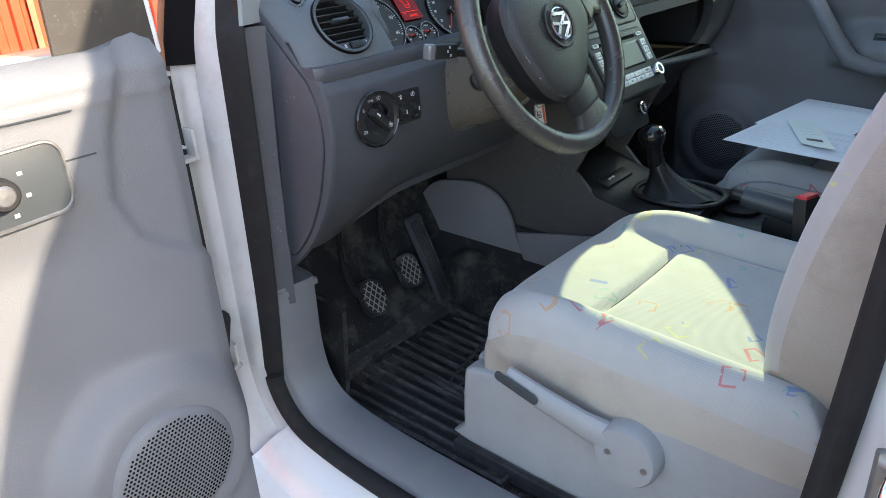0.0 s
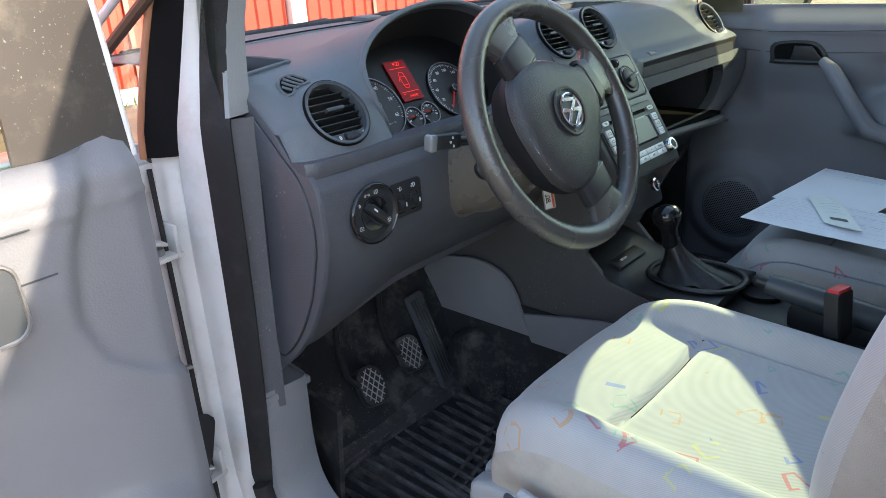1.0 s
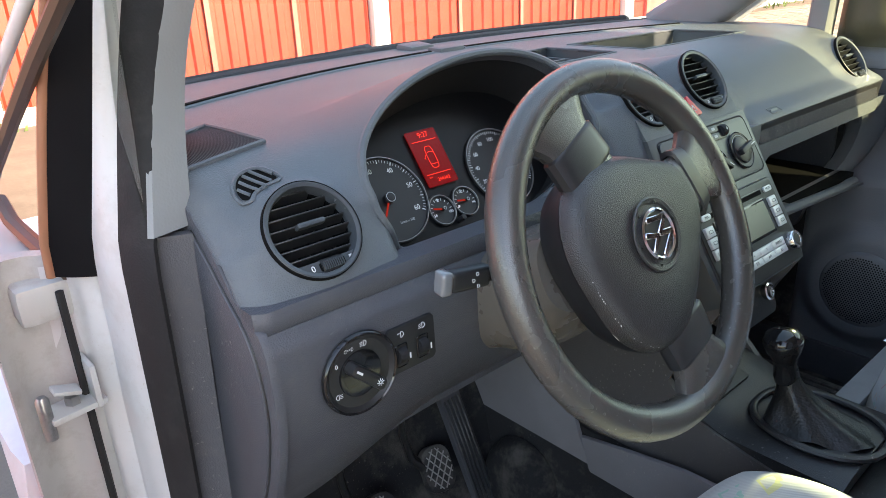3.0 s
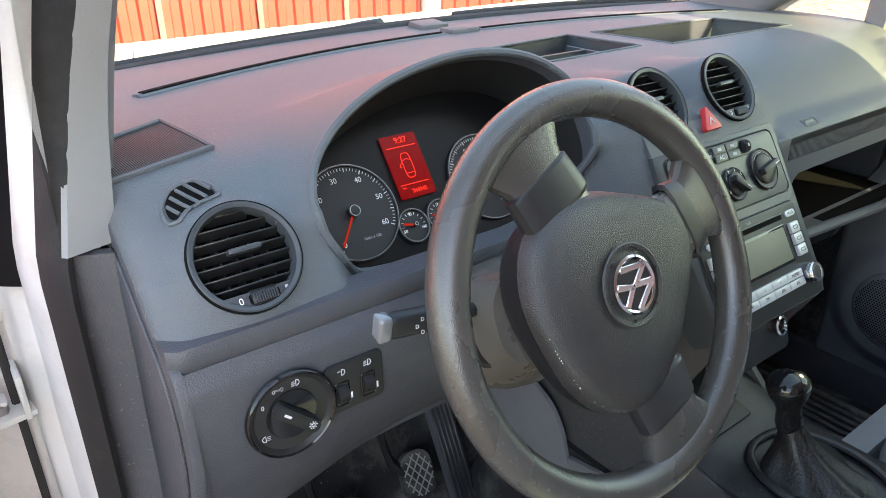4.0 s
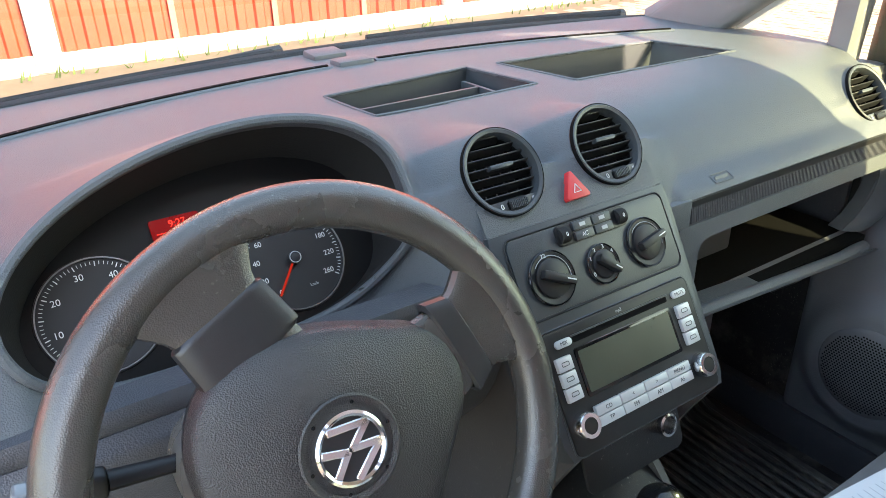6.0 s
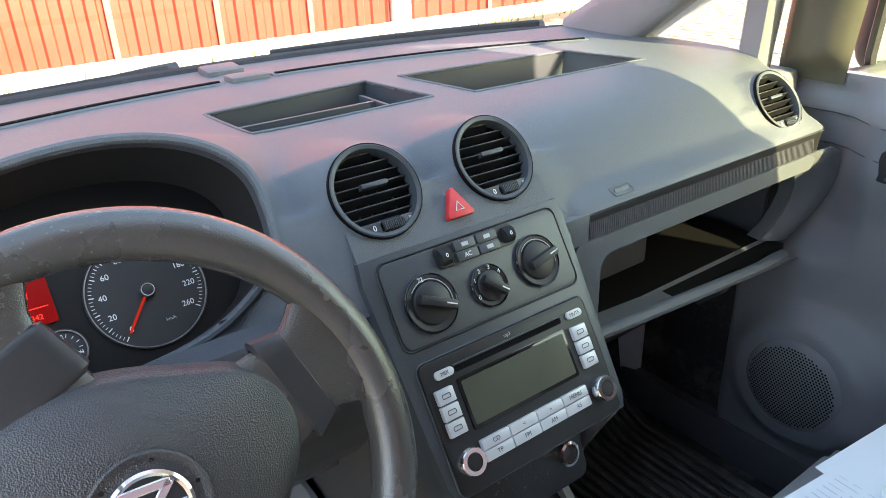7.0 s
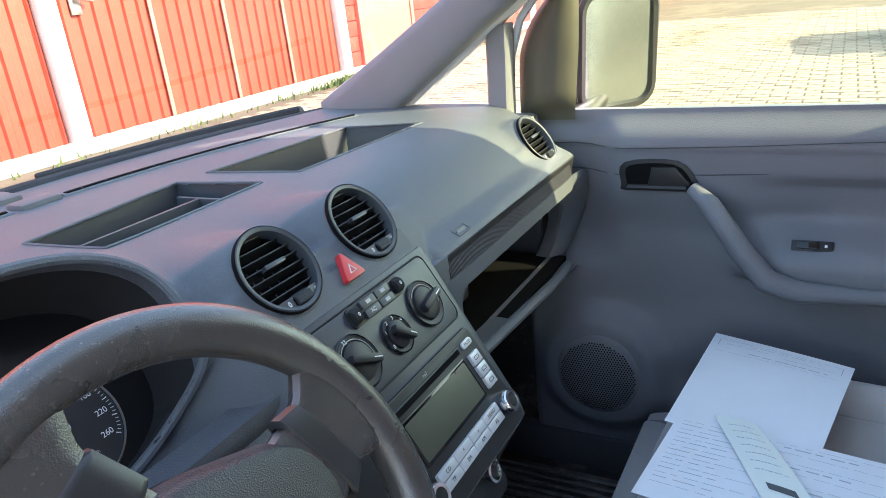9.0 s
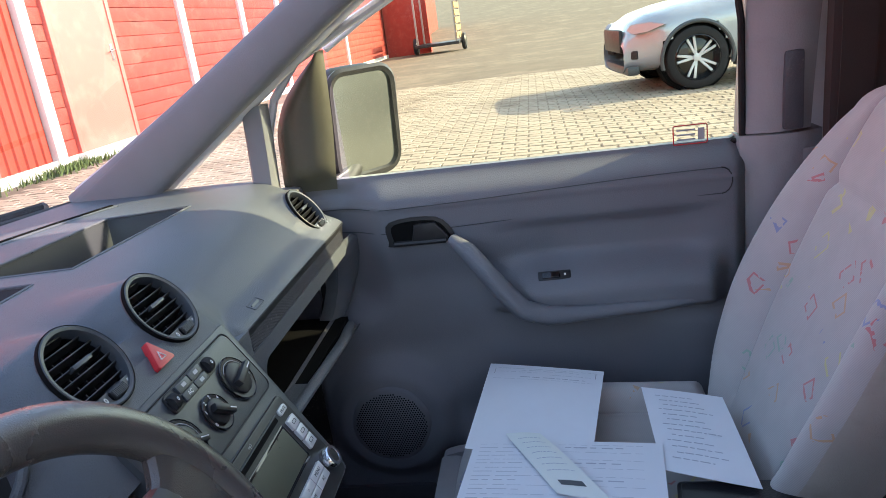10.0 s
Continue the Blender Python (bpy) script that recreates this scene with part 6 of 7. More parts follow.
part("toe_board", sheet(lambda x, s: (x, 0.44 + 0.16 * s + 0.012 * math.sin(x * 18) * s, 0.335 + 0.30 * s + 0.01 * math.sin(x * 11 + s * 6)), span(-0.72, -0.10, 26), span(0, 1, 14), thick=(0, 0.01, -0.01)), CARPET, fr)
part("foot_rest", box((0.085, 0.10, 0.030), pose(-0.585, 0.50, 0.43, 50), 0.012), RUBBER, fr)
part("carpet_hump", sheet(lambda a, t: (-0.135 - 0.055 * math.sin(t) ** 0.7, 0.40 + 0.085 * math.cos(a) * math.cos(t) ** 0.5 * 1.0, 0.33 + 0.145 * math.sin(a) ** 0.6 * math.cos(t) ** 0.5), span(0.0, math.pi, 17), span(0.02, 1.55, 9)), CARPET, fr)
part("tunnel_side", sheet(lambda y, s: (-0.16 + 0.04 * s, y, 0.32 + 0.23 * s), span(-0.1, 0.56, 14), span(0, 1, 8), thick=(0.012, 0, 0)), CARPET, fr)
# grey carpet flap below the console
flap = [(0.235, 0.40), (0.25, 0.455), (0.288, 0.535), (0.305, 0.58), (0.335, 0.615), (0.385, 0.634), (0.45, 0.632), (0.53, 0.610), (0.58, 0.54), (0.56, 0.40), (0.40, 0.38)]
part("console_lining", prism([(p[0], p[1]) for p in smooth_loop(flap, 4)], 0.0, 0.008, Matrix(((0, 0, -1, -0.122), (1, 0, 0, 0.0), (0, 1, 0, 0.0), (0, 0, 0, 1))), 0.003), FELT, fr, "grey felt lining panel")
part("console_lining_rear", prism([(0.240, 0.40), (0.285, 0.540), (0.18, 0.562), (0.10, 0.576), (-0.10, 0.585), (-0.10, 0.38)], 0.0, 0.008, Matrix(((0, 0, -1, -0.124), (1, 0, 0, 0.0), (0, 1, 0, 0.0), (0, 0, 0, 1))), 0.003), FELT, fr)
# sill trim inside the seal
sill = thing("sill_trim", (-0.70, 0.0, 0.36), "scuffed grey plastic door sill trim", "trim", kind="structure")
part("sill_cover", band([(0.0, 0.748), (-0.010, 0.744), (-0.016, 0.736), (-0.021, 0.705), (-0.023, 0.672), (-0.020, 0.664), (-0.012, 0.660), (0.03, 0.656), (0.08, 0.655)], keep=lambda p, q: p.y < 0.66 and p.x > -0.46), SILLM, sill)
part("sill_end_cap", block(-0.744, -0.655, 0.322, 0.42, 0.628, 0.640, 0.002), SILLM, sill)
part("kick_strip", sheet(lambda t, z: (-0.625 + 0.01 * t, 0.30 + 0.10 * t + 0.10 * (0.62 - z), z), span(0, 1, 4), span(0.345, 0.56, 8), thick=(0.01, 0, 0)), RUBBER, sill, "scuffed black kick strip")
for k in range(5):
    part("kick_clip", box((0.004, 0.013, 0.013), pose(-0.612, 0.345 + 0.004 * k, 0.37 + 0.034 * k), 0.002, 1), STACK, sill)
FOOT = [(0.50, 0.345), (0.62, 0.336), (0.85, 0.326), (1.06, 0.306)]
part("pillar_foot_trim", sheet(lambda t, z: (-0.748 + 0.0395 * min(t, 1), lerp_table(FOOT, z) + 0.002 - 0.020 * min(t, 1) + 0.10 * max(0, t - 1), z), [0, 0.25, 0.5, 0.75, 0.95, 1.0, 1.05, 1.5, 2.0], span(0.615, 1.064, 10), thick=(0.001, 0.012, 0)), DASH2, sill)



def pillar_skin(t, z):
    """Pale trim inside the seal: its face, then its side running forward to the windscreen."""
    if t <= 1:
        return post_edge(3, z).lerp(post_edge(4, z), t)
    return post_edge(4, z) + Vector((-0.006 * (t - 1), 0.20 * (t - 1), 0.01 * (t - 1)))


part("pillar_upper_trim", sheet(pillar_skin, [0, 0.1, 0.3, 0.6, 0.85, 0.95, 1.0, 1.05, 1.3, 1.7, 2.0], span(1.068, 1.64, 26), thick=(-0.004, 0.004, 0)), LGREY, sill)

# ---------- seats ----------


def seat_cushion(cx, side):
    """Seat base: cushion with raised side bolsters and stitched seams; side +1 for the passenger."""
    hw, yf, yb, zt = 0.232, 0.055 if side < 0 else -0.005, -0.47, 0.640

    def fn(s, t):
        x = s * hw * (1 - 0.05 * max(0, t) ** 4)
        y = yf + (yb - yf) * (1 - t) / 2 - 0.05 * abs(s) ** 3 * max(0, t) ** 2
        bol = 0.032 * step(0.58, 0.82, abs(s)) * (1 - 0.75 * step(0.35, 0.95, t))
        z = zt + 0.020 + bol + 0.012 * t - 0.010 * (1 - s * s)
        z -= 0.011 * math.exp(-((abs(s) - 0.66) / 0.022) ** 2) * step(0.62, 0.25, t)
        sy_ = 0.27 + 0.06 * s * s
        z -= 0.011 * math.exp(-((t - sy_) / 0.024) ** 2) * step(0.70, 0.6, abs(s))
        e = max(abs(s), abs(t))
        f = max(0, (e - 0.82) / 0.18)
        z -= 0.052 * (1 - math.sqrt(max(0, 1 - min(1, f) ** 2)))
        ft = max(0, (t - 0.62) / 0.38)
        z -= 0.030 * ft * ft
        return cx + x, y, z
    top = sheet(fn, span(-1, 1, 81), span(-1, 1, 81))
    edge = []
    for s in span(-1, 1, 41):
        edge.append(fn(s, 1))
    for t in span(1, -1, 41)[1:]:
        edge.append(fn(1, t))
    for s in span(1, -1, 41)[1:]:
        edge.append(fn(s, -1))
    for t in span(-1, 1, 41)[1:-1]:
        edge.append(fn(-1, t))
    n = len(edge)
    rows = []
    for k, (d, dz) in enumerate(((0.0, 0.0), (0.004, -0.012), (0.006, -0.03), (0.004, -0.055), (-0.004, -0.085))):
        for p in edge:
            vx, vy = p[0] - cx, p[1] - (yf + yb) / 2
            L = math.hypot(vx, vy)
            rows.append((p[0] + vx / L * d, p[1] + vy / L * d, p[2] + dz if k < 4 else min(p[2] + dz, 0.535)))
    skirt = (rows, [[k * n + i, k * n + (i + 1) % n, (k + 1) * n + (i + 1) % n, (k + 1) * n + i] for k in range(4) for i in range(n)])
    return top, skirt, fn


def seat_back(cx, hinge_y, lean):
    """Backrest with bolsters, leaning back; front face and shell."""
    H = 0.60
    m = pose(cx, hinge_y, 0.640, lean, 0, 0)

    def outline(t):
        return lerp_table([(0, 0.17), (0.12, 0.215), (0.35, 0.245), (0.62, 0.238), (0.85, 0.205), (0.95, 0.175), (1, 0.13)], t)

    def fn(s, t):
        w = smooth_table([(i / 20, outline(i / 20)) for i in range(21)], t, 0.06)
        bol = 0.045 * step(0.55, 0.85, abs(s)) * math.sin(math.pi * min(1, 0.15 + t * 0.95)) ** 0.8
        y = 0.040 + bol - 0.012 * math.exp(-((abs(s) - 0.60) / 0.03) ** 2) * step(0.02, 0.1, t) - 0.009 * math.exp(-((t - 0.70 - 0.05 * s * s) / 0.018) ** 2) * step(0.66, 0.58, abs(s))
        f = max(0, (abs(s) - 0.86) / 0.14)
        y -= 0.085 * (1 - math.sqrt(max(0, 1 - min(1, f) ** 2)))
        g = max(0, (t - 0.92) / 0.08)
        y -= 0.07 * (1 - math.sqrt(max(0, 1 - min(1, g) ** 2)))
        return m @ Vector((s * w, y, 0.005 + t * H))
    front = sheet(fn, span(-0.955, 0.955, 71), span(0, 1, 71))
    edges = [sheet(fn, span(q * 0.955, q, 6), span(0, 1, 71)) for q in (-1, 1)]

    def bk(s, t):
        w = smooth_table([(i / 20, outline(i / 20)) for i in range(21)], t, 0.06)
        y = -0.075 + 0.05 * abs(s) ** 4
        if abs(s) > 0.995:
            return m @ Vector((math.copysign(w * 1.0, s), -0.0, 0.005 + t * H))
        return m @ Vector((s * w * 1.02, y, 0.005 + t * H))
    back = sheet(bk, [-1, -0.99, -0.9, -0.6, 0, 0.6, 0.9, 0.99, 1], span(0, 1, 25))
    L = [fn(-1, t) for t in span(0, 1, 25)]
    Lb = [bk(-1, t) for t in span(0, 1, 25)]
    R = [fn(1, t) for t in span(0, 1, 25)]
    Rb = [bk(1, t) for t in span(0, 1, 25)]
    T = [fn(s, 1) for s in span(-1, 1, 25)]
    Tb = [bk(s, 1) for s in span(-1, 1, 25)]
    strips = [(a + b, [[i, i + 1, 25 + i + 1, 25 + i] for i in range(24)]) for a, b in ((L, Lb), (R, Rb), (T, Tb))]
    return front, join(back, *strips, *edges), m, fn


def seat(name, cx, side, label, hinge_y):
    s = thing(name, (cx, -0.2, 0.33), label, "car seat", group="front seats")
    top, skirt, fn = seat_cushion(cx, side)
    c = part("cushion", top, SEATF, s, sharp=70)
    part("cushion_side", skirt, SEATS, c, "plain beige-grey cushion side")
    part("piping", tube([Vector(fn(sx2, t)) + Vector((side * 0.002, 0, 0.001)) for sx2, t in [(-side * 0.995, q) for q in span(-0.9, 0.9, 25)]], 0.0022, 6), SEATP, c)
    stitch = lambda s_, t_: Vector(fn(s_, t_)) + Vector((0, 0, 0.0004))
    part("seam", join(tube([stitch(q, 0.27 + 0.06 * q * q) for q in span(-0.66, 0.66, 25)], 0.0012, 5), *[tube([stitch(q, w) for w in span(-0.95, 0.30, 25)], 0.0012, 5) for q in (-0.66, 0.66)]), SEAL, c, "dark stitched seams")
    front, shell, m, bf = seat_back(cx, hinge_y, 14 if side < 0 else 23)
    b = part("backrest", front, SEATF, s, sharp=70)
    part("backrest_shell", shell, SEATS, b, "plain grey backrest side")
    part("headrest", sheet(lambda a, t: m @ Vector((math.copysign(abs(math.cos(a)) ** 0.6, math.cos(a)) * 0.125 * math.sin(t) ** 0.5, 0.0 + math.copysign(abs(math.sin(a)) ** 0.8, math.sin(a)) * 0.05 * math.sin(t) ** 0.5, 0.71 - 0.10 * math.cos(t))), span(0, 2 * math.pi, 33), span(0.02, math.pi - 0.02, 15)), SEATF, b)
    for xx in (-0.06, 0.06):
        part("headrest_rod", tube([m @ Vector((xx, -0.01, 0.58)), m @ Vector((xx, -0.01, 0.66))], 0.007, 8), CHROME, b)
    # plinth and rails
    out = -1 if side < 0 else 1
    pts = [(0.036, 0.395), (0.050, 0.43), (0.045, 0.52), (0.030, 0.545), (-0.05, 0.555), (-0.20, 0.56), (-0.30, 0.585), (-0.42, 0.60), (-0.52, 0.62), (-0.54, 0.55), (-0.50, 0.42), (-0.44, 0.395)]
    part("side_trim", prism([(p[0], p[1]) for p in smooth_loop(pts, 3)], 0.0, 0.030, Matrix(((0, 0, out, cx + out * 0.205), (1, 0, 0, 0), (0, 1, 0, 0), (0, 0, 0, 1))), 0.010, 3), GREY, s, "scuffed grey plastic seat trim")
    part("front_trim", block(cx - 0.20, cx + 0.20, 0.0, 0.045, 0.42, 0.55, 0.012), GREY, s)
    part("inner_trim", block(cx - out * 0.205 - 0.01, cx - out * 0.205 + 0.01, -0.46, 0.03, 0.40, 0.56, 0.006), GREY, s)
    for xx in (-0.19, 0.19):
        part("rail", block(cx + xx - 0.018, cx + xx + 0.018, -0.50, 0.10, 0.322, 0.352, 0.004), STEEL, s)
        part("rail_slide", block(cx + xx - 0.012, cx + xx + 0.012, -0.48, 0.06, 0.352, 0.40, 0.004), STEEL, s)
    if side < 0:
        lx = cx - 0.242
        lev = part("height_lever", tube([(lx - 0.004, -0.235, 0.540), (lx - 0.014, -0.18, 0.556), (lx - 0.020, -0.12, 0.573), (lx - 0.020, -0.065, 0.588)], [0.026, 0.021, 0.019, 0.016], 14, flat=0.6, up=(1, 0, 0)), GREY, s, "grey height adjuster lever")
        hm = plane((lx, -0.250, 0.532), (0, -1, 0), (0, 0, 1))
        part("pivot_cap", lathe([(0.046, -0.01), (0.046, 0.014), (0.042, 0.020), (0.0, 0.022)], 36, hm), GREY, lev)
        for px, py in ((0.03, 0.006), (-0.022, 0.012)):
            part("screw", lathe([(0.0045, 0.018), (0.0045, 0.0225), (0.0, 0.0225)], 14, hm @ pose(px, py - 0.01, 0)), STEEL, lev)
        part("recess", prism(rrect(0.075, 0.016, 0.007), 0.0, 0.002, plane((lx - 0.0325, -0.088, 0.583), (0, -1, -0.25), (0, -0.25, 1)), 0.0008), STACK, lev)
    return s


seat("driver_seat", -0.372, -1, "grey patterned fabric driver seat, worn, with plastic side trim", -0.435)
seat("passenger_seat", 0.385, 1, "grey patterned fabric passenger seat with papers on it", -0.515)

buck = thing("belt_buckle", (-0.11, -0.30, 0.62), "black seat belt buckle with a red release button", "buckle")
bm_ = plane((-0.118, -0.295, 0.705), (0.95, -0.30, 0.0), (0.08, 0.10, 1))
part("buckle_body", prism(rrect(0.040, 0.075, 0.007), -0.011, 0.011, bm_, 0.004), BLACK, buck)
part("release_button", box((0.033, 0.012, 0.019), up(bm_, 0, 0.036, 0), 0.003), RED, buck)
part("buckle_stalk", tube([bm_ @ Vector((0, -0.035, 0)), (-0.112, -0.30, 0.62), (-0.12, -0.32, 0.56)], [0.012, 0.009, 0.010], 10), BLACK, buck)
hbk = thing("handbrake", (-0.02, -0.25, 0.60), "dark grey handbrake lever with a black button", "handbrake")
H0, H1 = Vector((-0.02, -0.40, 0.655)), Vector((-0.062, -0.165, 0.702))
part("handbrake_grip", tube([H0 + (H1 - H0) * t for t in span(0, 0.98, 8)], [0.019, 0.021, 0.022, 0.0225, 0.022, 0.021, 0.020, 0.017], 16), STACK, hbk)
part("button", tube([H0 + (H1 - H0) * t for t in (0.97, 1.05, 1.07)], [0.010, 0.010, 0.006], 14), BLACK, hbk)
part("gaiter", box((0.08, 0.20, 0.05), pose(-0.01, -0.30, 0.635, 6), 0.02), BLACK, hbk)
part("rear_console", block(-0.115, 0.115, -0.60, -0.08, 0.32, 0.625, 0.02), CONS, low)
part("cup_recess", lathe([(0.040, 0.002), (0.038, 0.003), (0.036, -0.03), (0.0, -0.03)], 32, pose(0.055, -0.13, 0.63)), VOIDM, low)

# ---------- doors ----------


def door_panel_w(u, z, opened=False):
    """How far the trim stands into the cabin: u metres back from its front edge."""
    w = 0.0
    if opened:
        w -= 0.030 * step(1.045, 1.09, z) ** 1.5
    else:
        w -= 0.055 * step(1.03, 1.088, z) ** 1.5                      # rolls over to the window
        w -= 0.045 * step(0.215, 0.12, u) * step(0.78, 0.86, z) * step(1.085, 1.05, z)      # gives way to the end of the dashboard
    w += 0.004 * (step(1.025, 1.030, z) - step(1.030, 1.035, z))
    if opened and z > 0.79:
        b = lerp_table([(0.79, -0.02), (0.80, 0.01), (0.83, 0.07), (0.865, 0.118), (0.92, 0.140), (0.985, 0.130), (1.071, 0.096), (1.115, 0.06)], z)
        w -= 0.013 * step(b + 0.008, b - 0.008, u)
    # pull handle and armrest
    arm = step(0.385, 0.50, u) * step(0.778, 0.802, z) * step(0.915, 0.835, z) * step(0.87, 0.82, u)
    w += 0.050 * arm
    bowl = step(0.40, 0.56, u + (z - 0.93) * 0.4) * step(0.86, 0.76, u) * step(0.985, 0.955, z) * step(0.86, 0.905, z)
    w -= 0.018 * bowl
    # speaker bulge
    r = math.hypot(u - 0.165, (z - 0.565))
    w += 0.028 * step(0.155, 0.105, r)
    # hollow in front of the armrest and the pocket below
    w -= 0.022 * step(0.10, 0.25, u) * step(0.62, 0.52, u) * step(0.96, 0.86, z) * step(0.60, 0.74, z) * (1 - arm)
    w += 0.030 * step(0.585, 0.50, z) * step(0.20, 0.36, u) * step(0.88, 0.80, u)
    w += 0.022 * step(0.70, 0.78, u) * step(0.80, 0.74, z)
    return w


def build_door(name, m, label, opened):
    """Local: x back from the front edge, y into the cabin, z up."""
    d = thing(name, tuple(m @ Vector((0.4, 0, 0.4))), label, "car door")
    L, u0 = 0.905, 0.034 if opened else 0.0
    top = (lambda u: 1.077 + 0.013 * step(0.12, 0.045, u)) if opened else (lambda u: 1.088)

    def fn(u, z):
        e = max(0, u0 + 0.02 - u) + max(0, u - (L - 0.02))
        z = 0.36 + (z - 0.36) * (top(u) - 0.36) / 0.755
        return m @ Vector((u, door_panel_w(u, z, opened) - e * (0.5 if opened else 1.5), z))
    part("trim_panel", sheet(fn, span(u0, L, 121), span(0.36, 1.115, 111), thick=m.to_3x3() @ Vector((0, -0.02, 0))), DOORP, d, sharp=60)
    for zz in (1.028, 0.978):
        seam0 = 0.0 if not opened else (0.165 if zz > 1 else 0.150)
        part("seam_line", tube([m @ Vector((u, door_panel_w(u, zz, opened) + 0.0003, zz + 0.018 * step(0.2, 0.85, u))) for u in span(seam0, 0.855, 30)], 0.0010, 5), STACK, d)
    part("seam_line", tube([m @ Vector((0.855 + 0.02 * math.sin(a), 0.0008, 1.021 + 0.025 * math.cos(a))) for a in span(0, math.pi, 10)], 0.0014, 5), BLACK, d)
    # speaker grille
    gm_ = m @ plane((0.165, 0.0285, 0.565), (1, 0, 0), (0, 0, 1))
    if (gm_.to_3x3() @ Vector((0, 0, 1))).dot(m.to_3x3() @ Vector((0, 1, 0))) < 0:
        gm_ = gm_ @ pose(0, 0, 0, 180, 0, 0)
    sp = part("speaker_grille", lathe([(0.0, 0.0085), (0.05, 0.008), (0.080, 0.005), (0.086, 0.0), (0.088, -0.004)], 48, gm_), DOORP, d)
    hv, hf = [], []
    for i in range(-14, 15):
        for j in range(-16, 17):
            x, y = (i + 0.5 * (j % 2)) * 0.0056, j * 0.0049
            if math.hypot(x, y) < 0.076:
                k = len(hv)
                zt = 0.0088 - 0.0035 * (math.hypot(x, y) / 0.08) ** 2
                hv += [gm_ @ Vector((x + 0.0019 * math.cos(t), y + 0.0019 * math.sin(t), zt + 0.0012)) for t in span(0, 2 * math.pi, 7)[:-1]]
                hf.append(list(range(k, k + 6)))
    # near-black discs on the grille, painted as the shade in its holes
    part("grille_hole_shade", (hv, hf), VOIDM, sp)
    # pull handle
    pts = [(0.345, 0.030, 0.965), (0.375, 0.052, 0.945), (0.43, 0.062, 0.868), (0.47, 0.066, 0.820), (0.52, 0.064, 0.803), (0.60, 0.058, 0.801), (0.72, 0.050, 0.802), (0.83, 0.036, 0.806)]
    part("pull_handle", tube([m @ Vector(p) for p in pts], [0.012, 0.018, 0.020, 0.021, 0.019, 0.014, 0.011, 0.009], 14), DOORP, d)
    # inner release in its bowl
    hand = [(0.22, 1.002), (0.315, 1.005), (0.350, 0.965), (0.345, 0.955), (0.225, 0.950), (0.214, 0.962)]
    hm2 = m @ Matrix(((1, 0, 0, 0), (0, 0, 1, 0), (0, 1, 0, 0), (0, 0, 0, 1)))
    if not opened:
        hp = part("release_bowl", prism([(p[0], p[1]) for p in smooth_loop(hand, 4)], -0.004, 0.0035, hm2, 0.001), BLACK, d)
        # raised dark patch in place of the shade within the bowl
        part("bowl_shade", prism([(0.2825 + (p[0] - 0.2825) * 0.84, 0.977 + (p[1] - 0.977) * 0.78) for p in smooth_loop(hand, 4)], 0.0, 0.0042, hm2), VOIDM, hp)
        part("release_lever", prism([(0.270, 0.995), (0.312, 0.996), (0.337, 0.966), (0.333, 0.960), (0.262, 0.958)], 0.002, 0.010, hm2, 0.003), BLACK, hp)
        part("lower_lip", tube([m @ Vector((u, 0.006, 0.957)) for u in span(0.226, 0.33, 6)], 0.006, 8), BLACK, hp)
        sw_ = part("window_switch", box((0.064, 0.010, 0.020), m @ pose(0.535, 0.021, 0.868, 38), 0.003), BLACK, d)
        part("switch_rocker", box((0.034, 0.006, 0.012), m @ pose(0.528, 0.026, 0.872, 38), 0.002), GLOSS, sw_)
        part("switch_mark", box((0.004, 0.0015, 0.004), m @ pose(0.555, 0.0285, 0.873, 38)), WHITE, sw_)
    else:
        mp = m @ plane((0.292, 0.004, 0.965), (1, 0, -0.03), (0, 0, 1)) @ pose(0, 0, 0, 180, 0, 0)
        sp2 = part("switch_plate", prism(rrect(0.27, 0.078, 0.018, cx=0.03), -0.002, 0.003, mp, 0.001), STACK, d, "dark grey switch plate with a silver rim")
        part("plate_rim", tube([mp @ Vector((x, y, 0.003)) for x, y in rrect(0.268, 0.076, 0.018, cx=0.03)], 0.0022, 6, True), STEEL, sp2)
        part("mirror_knob", lathe([(0.017, 0.002), (0.0165, 0.014), (0.014, 0.017), (0.0, 0.0175)], 32, mp @ pose(-0.035, 0.0, 0)), SEAL, sp2)
        part("knob_cap", lathe([(0.011, 0.017), (0.009, 0.019), (0.0, 0.0195)], 24, mp @ pose(-0.035, 0.0, 0)), STEEL, sp2)
        part("lock_rocker", prism(rrect(0.030, 0.058, 0.004, cx=0.035), 0.002, 0.007, mp, 0.002), BLACK, sp2)
        for k in range(2):
            part("symbol", box((0.008, 0.007, 0.0006), mp @ pose(0.035, 0.014 - 0.028 * k, 0.0072)), DIMW, sp2)
        for a in (60, 110, 160, 210):
            part("symbol", box((0.005, 0.004, 0.0006), mp @ pose(-0.035 + 0.028 * math.cos(rad(a)), 0.028 * math.sin(rad(a)), 0.0032)), DIMW, sp2)
    # steel shell, window frame, glass
    part("door_shell", join(moved(block(0.012 + 0.6 * u0, L + 0.03, -0.15, -0.075, 0.34, 1.075, 0.015), m)), WHITEP, d)
    fr_pts = [(0.139, -0.060, 1.06), (0.139, -0.055, 1.20), (0.139, -0.044, 1.345), (0.221, -0.036, 1.392), (0.40, -0.020, 1.478), (0.56, -0.008, 1.545), (0.80, -0.005, 1.565), (0.885, -0.010, 1.54), (0.918, -0.035, 1.30), (0.925, -0.060, 1.08)]
    if opened:
        fr_pts = [(0.024, -0.055, 1.06), (0.031, -0.050, 1.14), (0.038, -0.046, 1.21), (0.047, -0.044, 1.27), (0.066, -0.042, 1.33), (0.12, -0.036, 1.40)] + fr_pts[4:]
